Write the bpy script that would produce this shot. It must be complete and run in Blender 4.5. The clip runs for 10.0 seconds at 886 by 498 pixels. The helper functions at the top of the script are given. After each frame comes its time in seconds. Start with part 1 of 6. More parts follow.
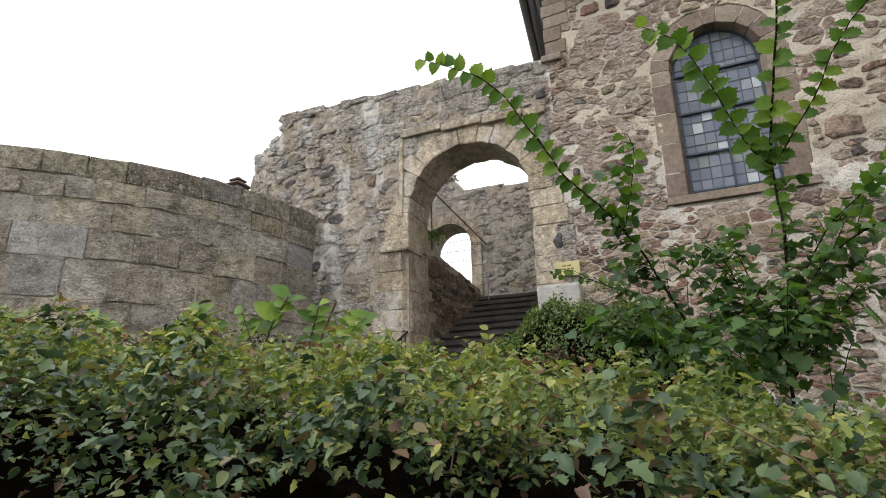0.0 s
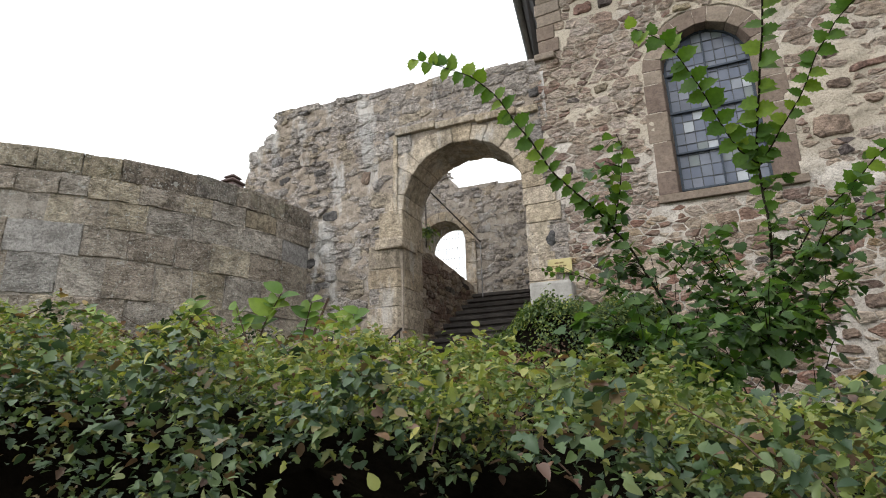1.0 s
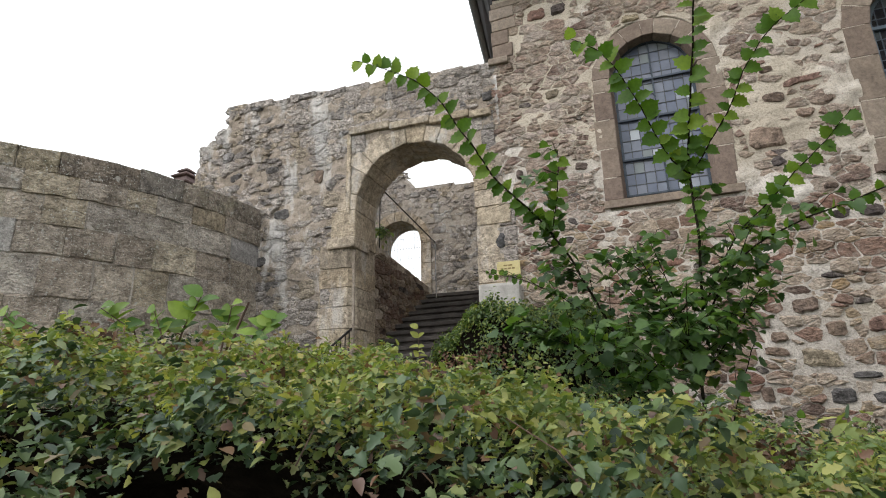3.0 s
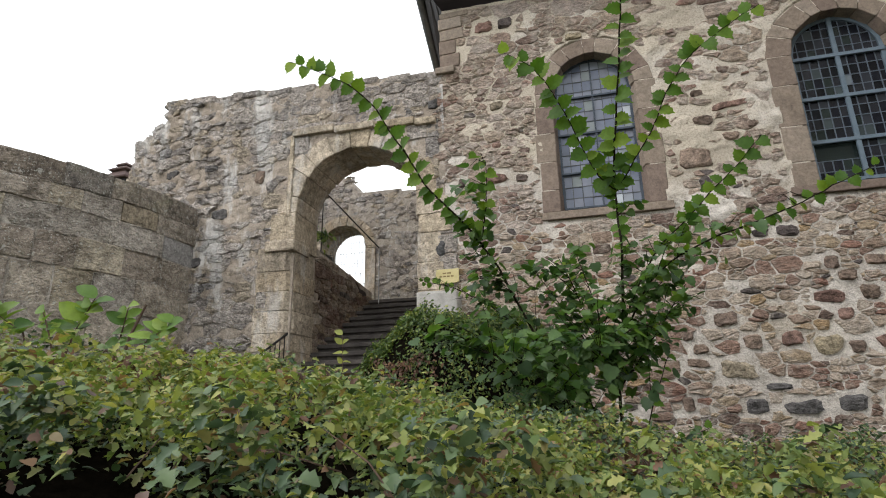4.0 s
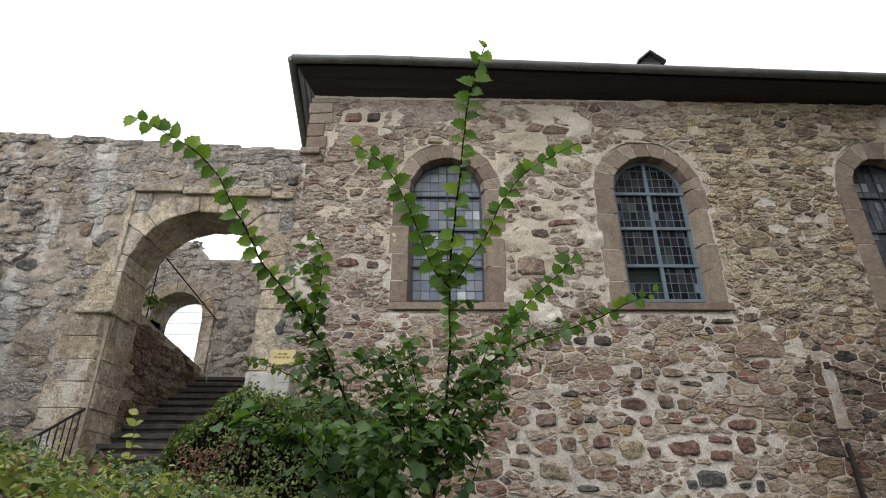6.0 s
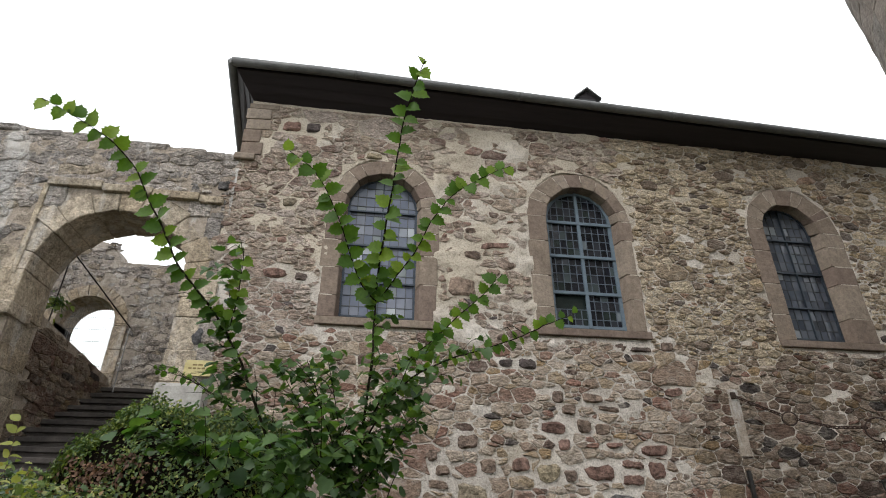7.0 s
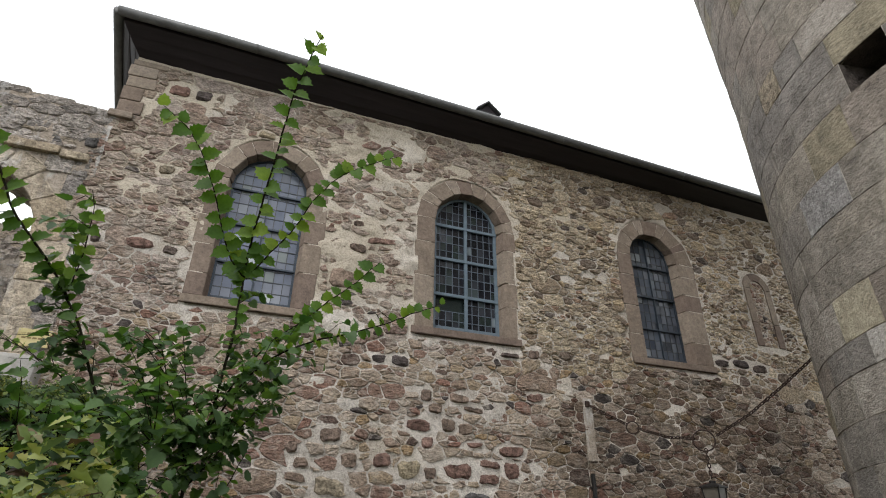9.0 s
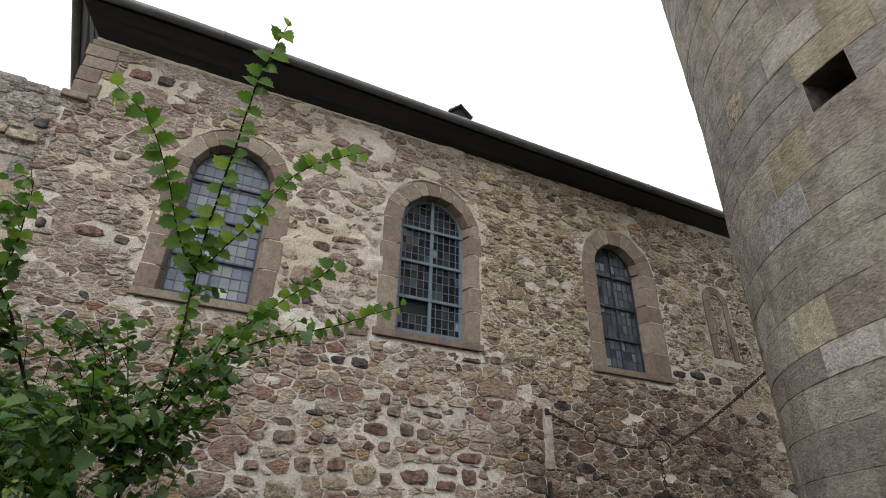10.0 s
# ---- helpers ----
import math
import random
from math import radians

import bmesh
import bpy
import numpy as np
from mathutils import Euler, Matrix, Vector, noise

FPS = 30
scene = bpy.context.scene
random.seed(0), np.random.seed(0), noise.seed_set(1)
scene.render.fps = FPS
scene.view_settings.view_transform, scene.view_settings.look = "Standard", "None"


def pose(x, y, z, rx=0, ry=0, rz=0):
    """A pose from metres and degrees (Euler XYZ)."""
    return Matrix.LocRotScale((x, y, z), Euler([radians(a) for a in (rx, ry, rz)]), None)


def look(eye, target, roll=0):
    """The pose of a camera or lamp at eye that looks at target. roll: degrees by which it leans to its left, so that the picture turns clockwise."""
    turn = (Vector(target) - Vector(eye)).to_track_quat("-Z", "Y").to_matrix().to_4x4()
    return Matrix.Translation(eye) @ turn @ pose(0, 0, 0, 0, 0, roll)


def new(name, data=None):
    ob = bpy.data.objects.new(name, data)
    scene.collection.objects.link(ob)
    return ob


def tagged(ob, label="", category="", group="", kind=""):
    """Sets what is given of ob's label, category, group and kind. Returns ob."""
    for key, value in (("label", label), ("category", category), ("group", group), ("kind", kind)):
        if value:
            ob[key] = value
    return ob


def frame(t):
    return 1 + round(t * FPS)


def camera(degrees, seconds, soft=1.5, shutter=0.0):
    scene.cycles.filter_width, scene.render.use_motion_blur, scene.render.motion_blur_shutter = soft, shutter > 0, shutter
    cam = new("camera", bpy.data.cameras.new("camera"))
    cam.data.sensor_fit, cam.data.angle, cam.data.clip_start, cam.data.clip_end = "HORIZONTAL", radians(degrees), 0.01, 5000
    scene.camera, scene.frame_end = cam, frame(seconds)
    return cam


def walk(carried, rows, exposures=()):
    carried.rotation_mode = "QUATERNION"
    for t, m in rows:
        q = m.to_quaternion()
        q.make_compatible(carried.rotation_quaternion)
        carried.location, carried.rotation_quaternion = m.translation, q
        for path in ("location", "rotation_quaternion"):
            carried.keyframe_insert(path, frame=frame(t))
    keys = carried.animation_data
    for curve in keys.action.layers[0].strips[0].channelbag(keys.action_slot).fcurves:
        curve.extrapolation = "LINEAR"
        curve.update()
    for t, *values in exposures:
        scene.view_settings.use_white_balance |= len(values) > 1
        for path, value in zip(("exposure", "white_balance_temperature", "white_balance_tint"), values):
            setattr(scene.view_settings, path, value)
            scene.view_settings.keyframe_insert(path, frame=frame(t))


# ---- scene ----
cam = camera(77.4, 10.0, soft=1.0)
PATH = [
    (0, (0.184, 0.89, 1.604), (-0.571, 2.652, 2.173), -1.3),
    (0.5, (0.226, 0.855, 1.582), (-0.521, 2.623, 2.146), -1.4),
    (1, (0.238, 0.839, 1.585), (-0.504, 2.61, 2.144), -1.4),
    (1.5, (0.277, 0.87, 1.583), (-0.458, 2.644, 2.144), -1.4),
    (2, (0.308, 0.868, 1.574), (-0.406, 2.65, 2.134), -1.6),
    (3.5, (0.55, 0.896, 1.617), (0.0, 2.737, 2.171), -1.4),
    (4, (0.66, 0.936, 1.608), (0.199, 2.797, 2.178), -1.2),
    (4.5, (0.739, 0.95, 1.601), (0.392, 2.822, 2.212), -1.0),
    (5, (0.82, 0.953, 1.621), (0.597, 2.824, 2.292), -0.7),
    (5.5, (0.827, 0.921, 1.65), (0.744, 2.774, 2.398), -0.4),
    (6, (0.911, 0.922, 1.617), (0.949, 2.732, 2.466), -0.2),
    (7.5, (1.033, 0.983, 1.538), (1.389, 2.72, 2.464), 0.2),
    (8, (1.074, 0.976, 1.494), (1.526, 2.689, 2.423), 0.3),
    (8.5, (1.148, 1.007, 1.451), (1.685, 2.691, 2.388), 0.6),
    (9, (1.191, 0.999, 1.422), (1.805, 2.654, 2.364), 0.7),
    (9.5, (1.226, 1.004, 1.397), (1.904, 2.63, 2.344), 0.9),
    (10, (1.264, 1.099, 1.456), (1.983, 2.702, 2.411), 1.2),
]
walk(cam, [(t, look(eye, target, roll)) for t, eye, target, roll in PATH], [(0.0, 0.06), (4.0, 0.05), (7.5, -0.13), (10.0, -0.15)])

# ---- light ----
SKY, SUN = 1.86, 1.5
world = bpy.data.worlds.new("overcast_sky")
scene.world = world
world.use_nodes = True
wn = world.node_tree
wn.nodes.clear()
w_out = wn.nodes.new("ShaderNodeOutputWorld")
w_bg = wn.nodes.new("ShaderNodeBackground")
w_mix = wn.nodes.new("ShaderNodeMix")
w_mix.data_type = "RGBA"
w_sky = wn.nodes.new("ShaderNodeTexSky")
w_sky.sky_type = "NISHITA"
w_sky.sun_disc = False
w_sky.sun_elevation, w_sky.sun_rotation = radians(45), radians(226.5)
w_mix.inputs["Factor"].default_value = 0.985
w_mix.inputs["B"].default_value = (0.965, 0.985, 1.0, 1)
w_bg.inputs["Strength"].default_value = SKY
wn.links.new(w_sky.outputs[0], w_mix.inputs["A"])
wn.links.new(w_mix.outputs["Result"], w_bg.inputs["Color"])
wn.links.new(w_bg.outputs[0], w_out.inputs[0])
sun_data = bpy.data.lights.new("sun", "SUN")
sun_data.energy, sun_data.angle, sun_data.color = SUN, radians(25), (1.0, 0.97, 0.93)
sun_ob = new("sun", sun_data)
sun_ob.matrix_world = look((-19, -10, 28), (0, 8, 2))

# ---- materials ----


def mat_base(name):
    m = bpy.data.materials.new(name)
    m.use_nodes = True
    nt = m.node_tree
    b = nt.nodes["Principled BSDF"]
    return m, nt, b


def noise_node(nt, scale, detail=6.0, rough=0.6, stretch=(1, 1, 1)):
    mp = nt.nodes.new("ShaderNodeMapping")
    mp.inputs["Scale"].default_value = stretch
    tx = nt.nodes.new("ShaderNodeTexNoise")
    tx.inputs["Scale"].default_value, tx.inputs["Detail"].default_value, tx.inputs["Roughness"].default_value = scale, detail, rough
    geo = nt.nodes.new("ShaderNodeNewGeometry")
    nt.links.new(geo.outputs["Position"], mp.inputs["Vector"])
    nt.links.new(mp.outputs[0], tx.inputs["Vector"])
    return tx.outputs["Fac"]


def ramp(nt, fac, stops, constant=False):
    r = nt.nodes.new("ShaderNodeValToRGB")
    if constant:
        r.color_ramp.interpolation = "CONSTANT"
    while len(r.color_ramp.elements) < len(stops):
        r.color_ramp.elements.new(0.5)
    for e, (p, c) in zip(r.color_ramp.elements, stops):
        e.position = p
        e.color = (*c, 1) if len(c) == 3 else c
    nt.links.new(fac, r.inputs["Fac"])
    return r.outputs["Color"]


def mix(nt, a, b, fac, mode="MIX"):
    n = nt.nodes.new("ShaderNodeMix")
    n.data_type, n.blend_type = "RGBA", mode
    for sock, v in (("A", a), ("B", b)):
        if isinstance(v, tuple):
            n.inputs[sock].default_value = (*v, 1)
        else:
            nt.links.new(v, n.inputs[sock])
    if isinstance(fac, float):
        n.inputs["Factor"].default_value = fac
    else:
        nt.links.new(fac, n.inputs["Factor"])
    return n.outputs["Result"]


def bump(nt, b, fac, strength, dist):
    n = nt.nodes.new("ShaderNodeBump")
    n.inputs["Strength"].default_value, n.inputs["Distance"].default_value = strength, dist
    nt.links.new(fac, n.inputs["Height"])
    nt.links.new(n.outputs[0], b.inputs["Normal"])


def grey(v):
    return (v, v, v)


def stone_mat(name, tones, island, rough=0.9, grain=(1, 1, 1), stain=0.45, relief=0.02, moss=0.0, white=0.0, pit=0.35, mottle=0.85, lichen=0.0, lime=0.0):
    """Stone whose tone changes from piece to piece, with grain, blotches and relief."""
    m, nt, b = mat_base(name)
    if island:
        pick = nt.nodes.new("ShaderNodeNewGeometry").outputs["Random Per Island"]
    else:
        pick = nt.nodes.new("ShaderNodeObjectInfo").outputs["Random"]
    base = ramp(nt, pick, tones, True)
    fine = noise_node(nt, 30, 4, 0.65, grain)
    pits = noise_node(nt, 75, 3, 0.6, grain)
    mid = noise_node(nt, 11, 4, 0.6, grain)
    big = noise_node(nt, 0.9, 5, 0.6)
    col = mix(nt, base, ramp(nt, fine, [(0.34, grey(0.45)), (0.50, grey(0.95)), (0.66, grey(1.2))]), 0.3 + pit, "MULTIPLY")
    col = mix(nt, col, ramp(nt, pits, [(0.36, grey(0.30)), (0.47, grey(1.0)), (0.62, grey(1.15))]), pit, "MULTIPLY")
    col = mix(nt, col, ramp(nt, mid, [(0.36, grey(0.48)), (0.50, grey(0.95)), (0.62, grey(1.3))]), mottle, "MULTIPLY")
    col = mix(nt, col, ramp(nt, big, [(0.35, (0.62, 0.6, 0.58)), (0.6, (1.08, 1.08, 1.06))]), stain, "MULTIPLY")
    col = mix(nt, col, ramp(nt, noise_node(nt, 3.4, 5, 0.65), [(0.38, (0.62, 0.61, 0.60)), (0.50, grey(0.98)), (0.62, grey(1.16))]), min(1.0, stain * 1.2), "MULTIPLY")
    if moss:
        g = ramp(nt, noise_node(nt, 2.3, 5, 0.7), [(0.55, grey(0)), (0.72, grey(moss))])
        col = mix(nt, col, (0.16, 0.16, 0.09), g)
    if white:
        streak = noise_node(nt, 2.2, 5, 0.65, (1.3, 1.0, 0.35))
        col = mix(nt, col, (0.62, 0.60, 0.58), ramp(nt, streak, [(0.52, grey(0)), (0.66, grey(white))]))
    if lime:
        smear = noise_node(nt, 5.5, 5, 0.65)
        col = mix(nt, col, (0.47, 0.415, 0.355), ramp(nt, smear, [(0.49, grey(0)), (0.64, grey(lime))]))
    if lichen:
        spots = noise_node(nt, 38, 3, 0.6)
        col = mix(nt, col, (0.50, 0.50, 0.46), ramp(nt, spots, [(0.61, grey(0)), (0.66, grey(lichen))]))
        blots = noise_node(nt, 7.5, 4, 0.55)
        col = mix(nt, col, (0.46, 0.45, 0.41), ramp(nt, blots, [(0.64, grey(0)), (0.69, grey(lichen * 0.8))]))
    nt.links.new(col, b.inputs["Base Color"])
    b.inputs["Roughness"].default_value = rough
    b.inputs["Specular IOR Level"].default_value = 0.25
    add = nt.nodes.new("ShaderNodeMath")
    add.operation = "MULTIPLY_ADD"
    nt.links.new(mid, add.inputs[0])
    add.inputs[1].default_value = 1.2
    nt.links.new(fine, add.inputs[2])
    bump(nt, b, add.outputs[0], 1.0, relief * 1.6)
    return m


RUBBLE = [(0.0, (0.408, 0.327, 0.252)), (0.14, (0.337, 0.259, 0.195)), (0.28, (0.449, 0.371, 0.294)), (0.40, (0.286, 0.208, 0.154)), (0.50, (0.398, 0.317, 0.237)), (0.60, (0.240, 0.160, 0.122)),
          (0.67, (0.265, 0.172, 0.130)), (0.74, (0.367, 0.282, 0.190)), (0.81, (0.153, 0.107, 0.085)), (0.87, (0.265, 0.152, 0.113)), (0.92, (0.347, 0.243, 0.138)), (0.965, (0.092, 0.077, 0.070))]
RUBBLE_HIGH = [(0.0, (0.410, 0.329, 0.266)), (0.18, (0.363, 0.279, 0.223)), (0.34, (0.446, 0.362, 0.300)), (0.48, (0.305, 0.231, 0.179)), (0.6, (0.394, 0.309, 0.237)), (0.72, (0.342, 0.249, 0.197)),
               (0.82, (0.431, 0.352, 0.300)), (0.89, (0.231, 0.161, 0.131)), (0.95, (0.295, 0.186, 0.145)), (0.985, (0.126, 0.103, 0.097))]
def tinted(tones, f):
    return [(p, tuple(c * k for c, k in zip(col, f))) for p, col in tones]


RUBBLE = tinted(RUBBLE, (1.13, 1.13, 1.16))
RUBBLE_HIGH = tinted(RUBBLE_HIGH, (1.24, 1.25, 1.28))
# darker copy: sooty stones behind the lantern, painted shade in the passage
RUBBLE_SOOT_SHADE = [(p, (c[0] * 0.64, c[1] * 0.62, c[2] * 0.60)) for p, c in RUBBLE]
RUBBLE_LAYERED = [(0.0, (0.50, 0.42, 0.305)), (0.16, (0.41, 0.335, 0.24)), (0.30, (0.55, 0.465, 0.345)), (0.42, (0.335, 0.265, 0.19)), (0.54, (0.47, 0.385, 0.28)), (0.66, (0.27, 0.205, 0.15)),
                  (0.76, (0.44, 0.35, 0.23)), (0.85, (0.20, 0.155, 0.12)), (0.92, (0.36, 0.245, 0.175)), (0.97, (0.13, 0.105, 0.09))]
# yellowish stone, also brightened to make up for the tower dimming this wall
RUBBLE_LAYERED = tinted(RUBBLE_LAYERED, (1.26, 1.24, 1.24))
RUIN = [(0.0, (0.420, 0.373, 0.338)), (0.2, (0.478, 0.425, 0.387)), (0.4, (0.362, 0.320, 0.290)), (0.55, (0.514, 0.457, 0.415)), (0.72, (0.430, 0.362, 0.284)),
        (0.86, (0.326, 0.294, 0.273)), (0.97, (0.231, 0.215, 0.208))]
ASHLAR = [(0.0, (0.35, 0.30, 0.25)), (0.14, (0.41, 0.35, 0.285)), (0.28, (0.32, 0.285, 0.25)), (0.40, (0.43, 0.37, 0.28)), (0.52, (0.355, 0.32, 0.285)), (0.62, (0.29, 0.24, 0.195)), (0.72, (0.385, 0.325, 0.235)),
          (0.80, (0.285, 0.275, 0.265)), (0.88, (0.225, 0.19, 0.165)), (0.94, (0.40, 0.36, 0.32))]
TOWER = [(0.0, (0.322, 0.281, 0.235)), (0.18, (0.288, 0.253, 0.219)), (0.36, (0.357, 0.309, 0.252)), (0.5, (0.308, 0.257, 0.214)), (0.66, (0.342, 0.290, 0.201)),
         (0.76, (0.264, 0.235, 0.209)), (0.86, (0.333, 0.290, 0.244)), (0.93, (0.420, 0.368, 0.316))]
TRIM = [(0.0, (0.245, 0.195, 0.155)), (0.3, (0.215, 0.166, 0.134)), (0.5, (0.275, 0.224, 0.180)), (0.75, (0.195, 0.147, 0.121)), (0.9, (0.300, 0.247, 0.204))]
GATE = [(0.0, (0.440, 0.369, 0.280)), (0.3, (0.396, 0.325, 0.241)), (0.55, (0.473, 0.402, 0.319)), (0.8, (0.374, 0.319, 0.252))]

M = {}
for key, tones, kw in (("rubble", RUBBLE, dict(grain=(0.85, 0.85, 1.4), relief=0.03, stain=0.25, lime=0.5, mottle=0.62)), ("rubble_high", RUBBLE_HIGH, dict(grain=(0.85, 0.85, 1.4), relief=0.05, stain=0.2, lime=0.55, mottle=0.7)), ("rubble_soot_shade", RUBBLE_SOOT_SHADE, dict(grain=(0.85, 0.85, 1.4), relief=0.04, stain=0.3, lime=0.3, mottle=0.7)), ("rubble_layered", RUBBLE_LAYERED, dict(grain=(0.85, 0.85, 1.4), relief=0.05, stain=0.2, lime=0.35, mottle=0.6)), ("ruin", RUIN, dict(relief=0.045, moss=0.12, white=0.7, pit=0.5, grain=(0.85, 0.85, 1.3))), ("ashlar", [(p, tuple(0.68 * c * 1.15 + 0.32 * v for c, v in zip(col, (0.385, 0.338, 0.287)))) for p, col in ASHLAR], dict(grain=(0.85, 0.85, 1.3), stain=0.8, moss=0.2, lichen=0.85, pit=0.35, mottle=0.55, relief=0.03)),
                       ("ashlar_cap", [(p, tuple(c * 0.74 for c in col)) for p, col in ASHLAR], dict(stain=0.6, moss=0.5, lichen=0.8, pit=0.4, mottle=0.8, relief=0.03)),
                       ("tower", [(p, tuple(0.93 * (0.9 * c * k + 0.1 * v) for c, k, v in zip(col, (0.885, 0.905, 0.925), (0.268, 0.238, 0.208)))) for p, col in TOWER], dict(grain=(0.75, 0.75, 1.35), stain=0.6, moss=0.05, relief=0.012, pit=0.2, mottle=0.28)), ("trim", TRIM, dict(stain=0.3, relief=0.005, pit=0.08, mottle=0.3)),
                       ("gate", tinted(GATE, (1.04, 1.03, 1.02)), dict(stain=0.55, relief=0.02, moss=0.2, white=0.5, mottle=0.6))):
    M[key] = stone_mat(key + "_stone", tones, False, **kw)
    M[key + "_joined"] = stone_mat(key + "_stone_joined", tones, True, **kw)


def mortar_mat(name, light, dark, white=0.0, tan=None):
    m, nt, b = mat_base(name)
    fine = noise_node(nt, 34, 4, 0.65)
    pits = noise_node(nt, 80, 3, 0.6)
    mid = noise_node(nt, 8, 6, 0.65)
    big = noise_node(nt, 0.55, 6, 0.62)
    col = ramp(nt, mid, [(0.36, dark), (0.60, light)])
    if tan:
        # the lower part was pointed afresh with pale lime
        spot = nt.nodes.new("ShaderNodeNewGeometry")
        axes = nt.nodes.new("ShaderNodeSeparateXYZ")
        nt.links.new(spot.outputs["Position"], axes.inputs[0])
        high = nt.nodes.new("ShaderNodeMath")
        high.operation = "MULTIPLY_ADD"
        nt.links.new(axes.outputs["Z"], high.inputs[0])
        high.inputs[1].default_value = 0.055
        nt.links.new(noise_node(nt, 0.42, 5, 0.6), high.inputs[2])
        upper = ramp(nt, high.outputs[0], [(0.71, grey(0.0)), (0.82, grey(0.9))])
        col = mix(nt, col, tan, upper)
        far = nt.nodes.new("ShaderNodeMath")
        far.operation = "MULTIPLY_ADD"
        nt.links.new(axes.outputs["X"], far.inputs[0])
        far.inputs[1].default_value = 0.06
        nt.links.new(noise_node(nt, 0.6, 4, 0.6), far.inputs[2])
        # and so were the joints towards the tower, lightened further against its shading
        pale = mix(nt, ramp(nt, far.outputs[0], [(0.78, grey(0.0)), (1.0, grey(0.9))]), upper, 1.0, "MULTIPLY")
        col = mix(nt, col, tuple(c * 1.05 for c in light), pale)
    col = mix(nt, col, ramp(nt, fine, [(0.36, grey(0.50)), (0.48, grey(0.98)), (0.62, grey(1.12))]), 0.55, "MULTIPLY")
    col = mix(nt, col, ramp(nt, pits, [(0.36, grey(0.40)), (0.46, grey(1.0))]), 0.35, "MULTIPLY")
    col = mix(nt, col, ramp(nt, big, [(0.36, (0.62, 0.58, 0.54)), (0.58, (1.12, 1.1, 1.08))]), 0.45, "MULTIPLY")
    if white:
        streak = noise_node(nt, 2.2, 5, 0.65, (1.3, 1.0, 0.35))
        col = mix(nt, col, (0.62, 0.60, 0.58), ramp(nt, streak, [(0.52, grey(0)), (0.66, grey(white))]))
    nt.links.new(col, b.inputs["Base Color"])
    b.inputs["Roughness"].default_value = 0.95
    b.inputs["Specular IOR Level"].default_value = 0.15
    add = nt.nodes.new("ShaderNodeMath")
    add.operation = "MULTIPLY_ADD"
    nt.links.new(mid, add.inputs[0])
    add.inputs[1].default_value = 1.2
    nt.links.new(fine, add.inputs[2])
    bump(nt, b, add.outputs[0], 1.0, 0.02)
    return m


M["mortar"] = mortar_mat("lime_mortar", (0.635, 0.59, 0.54), (0.46, 0.415, 0.365), 0.0, (0.50, 0.44, 0.355))
M["mortar_joint"] = mortar_mat("pale_joint_mortar", (0.60, 0.54, 0.47), (0.44, 0.385, 0.325))
M["mortar_ruin"] = mortar_mat("weathered_mortar", (0.40, 0.345, 0.29), (0.28, 0.235, 0.19), 0.75)
M["mortar_tower"] = mortar_mat("tower_joint_mortar", (0.42, 0.385, 0.34), (0.29, 0.26, 0.225))
# lining of the beam hole, coloured dark for the shade inside it
M["hole_shade"] = mortar_mat("hole_shade_stone", (0.10, 0.085, 0.075), (0.05, 0.042, 0.038))
M["mortar_court"] = mortar_mat("court_mortar", (0.44, 0.40, 0.35), (0.30, 0.265, 0.23))


def plain_mat(name, a, bcol, rough=0.6, metal=0.0, scale=12.0, strength=0.2, dist=0.003, stretch=(1, 1, 1), spec=0.4):
    m, nt, b = mat_base(name)
    n1 = noise_node(nt, scale, 6, 0.65, stretch)
    n2 = noise_node(nt, scale * 6, 6, 0.65, stretch)
    col = ramp(nt, n1, [(0.32, a), (0.68, bcol)])
    col = mix(nt, col, ramp(nt, n2, [(0.3, grey(0.7)), (0.7, grey(1.05))]), 0.6, "MULTIPLY")
    nt.links.new(col, b.inputs["Base Color"])
    b.inputs["Roughness"].default_value, b.inputs["Metallic"].default_value = rough, metal
    b.inputs["Specular IOR Level"].default_value = spec
    bump(nt, b, n2, strength, dist)
    return m


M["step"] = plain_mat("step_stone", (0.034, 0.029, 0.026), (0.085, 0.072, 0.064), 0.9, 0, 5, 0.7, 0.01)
M["white_block"] = plain_mat("pale_limestone", (0.30, 0.285, 0.26), (0.45, 0.43, 0.40), 0.9, 0, 6, 0.6, 0.012)
M["soffit"] = plain_mat("dark_stained_boards", (0.012, 0.008, 0.0105), (0.023, 0.016, 0.0195), 0.6, 0, 3, 0.2, 0.003, (0.3, 3, 3))
M["gutter"] = plain_mat("weathered_zinc", (0.09, 0.09, 0.09), (0.15, 0.15, 0.148), 0.5, 0.1, 4, 0.1, 0.002)
M["roof"] = plain_mat("dark_slate", (0.035, 0.036, 0.04), (0.07, 0.07, 0.075), 0.5, 0, 5, 0.4, 0.006)
M["red_tile"] = plain_mat("brown_red_roof_tile", (0.05, 0.03, 0.028), (0.10, 0.06, 0.052), 0.8, 0, 6, 0.5, 0.01)
M["iron"] = plain_mat("black_iron", (0.012, 0.012, 0.012), (0.035, 0.03, 0.027), 0.55, 0.5, 20)
M["rust"] = plain_mat("rusty_iron", (0.03, 0.02, 0.016), (0.065, 0.038, 0.028), 0.8, 0.3, 30, 0.5, 0.004)
M["galv"] = plain_mat("galvanised_steel", (0.28, 0.28, 0.28), (0.38, 0.38, 0.38), 0.45, 0.8, 12)
M["blue_paint"] = plain_mat("grey_blue_paint", (0.10, 0.14, 0.18), (0.145, 0.19, 0.23), 0.5, 0, 14)
M["came_paint"] = plain_mat("dull_blue_came", (0.075, 0.095, 0.125), (0.11, 0.135, 0.165), 0.5, 0, 14)
M["dark_bar"] = plain_mat("dark_blue_iron", (0.03, 0.04, 0.055), (0.055, 0.07, 0.09), 0.5, 0.3, 14)
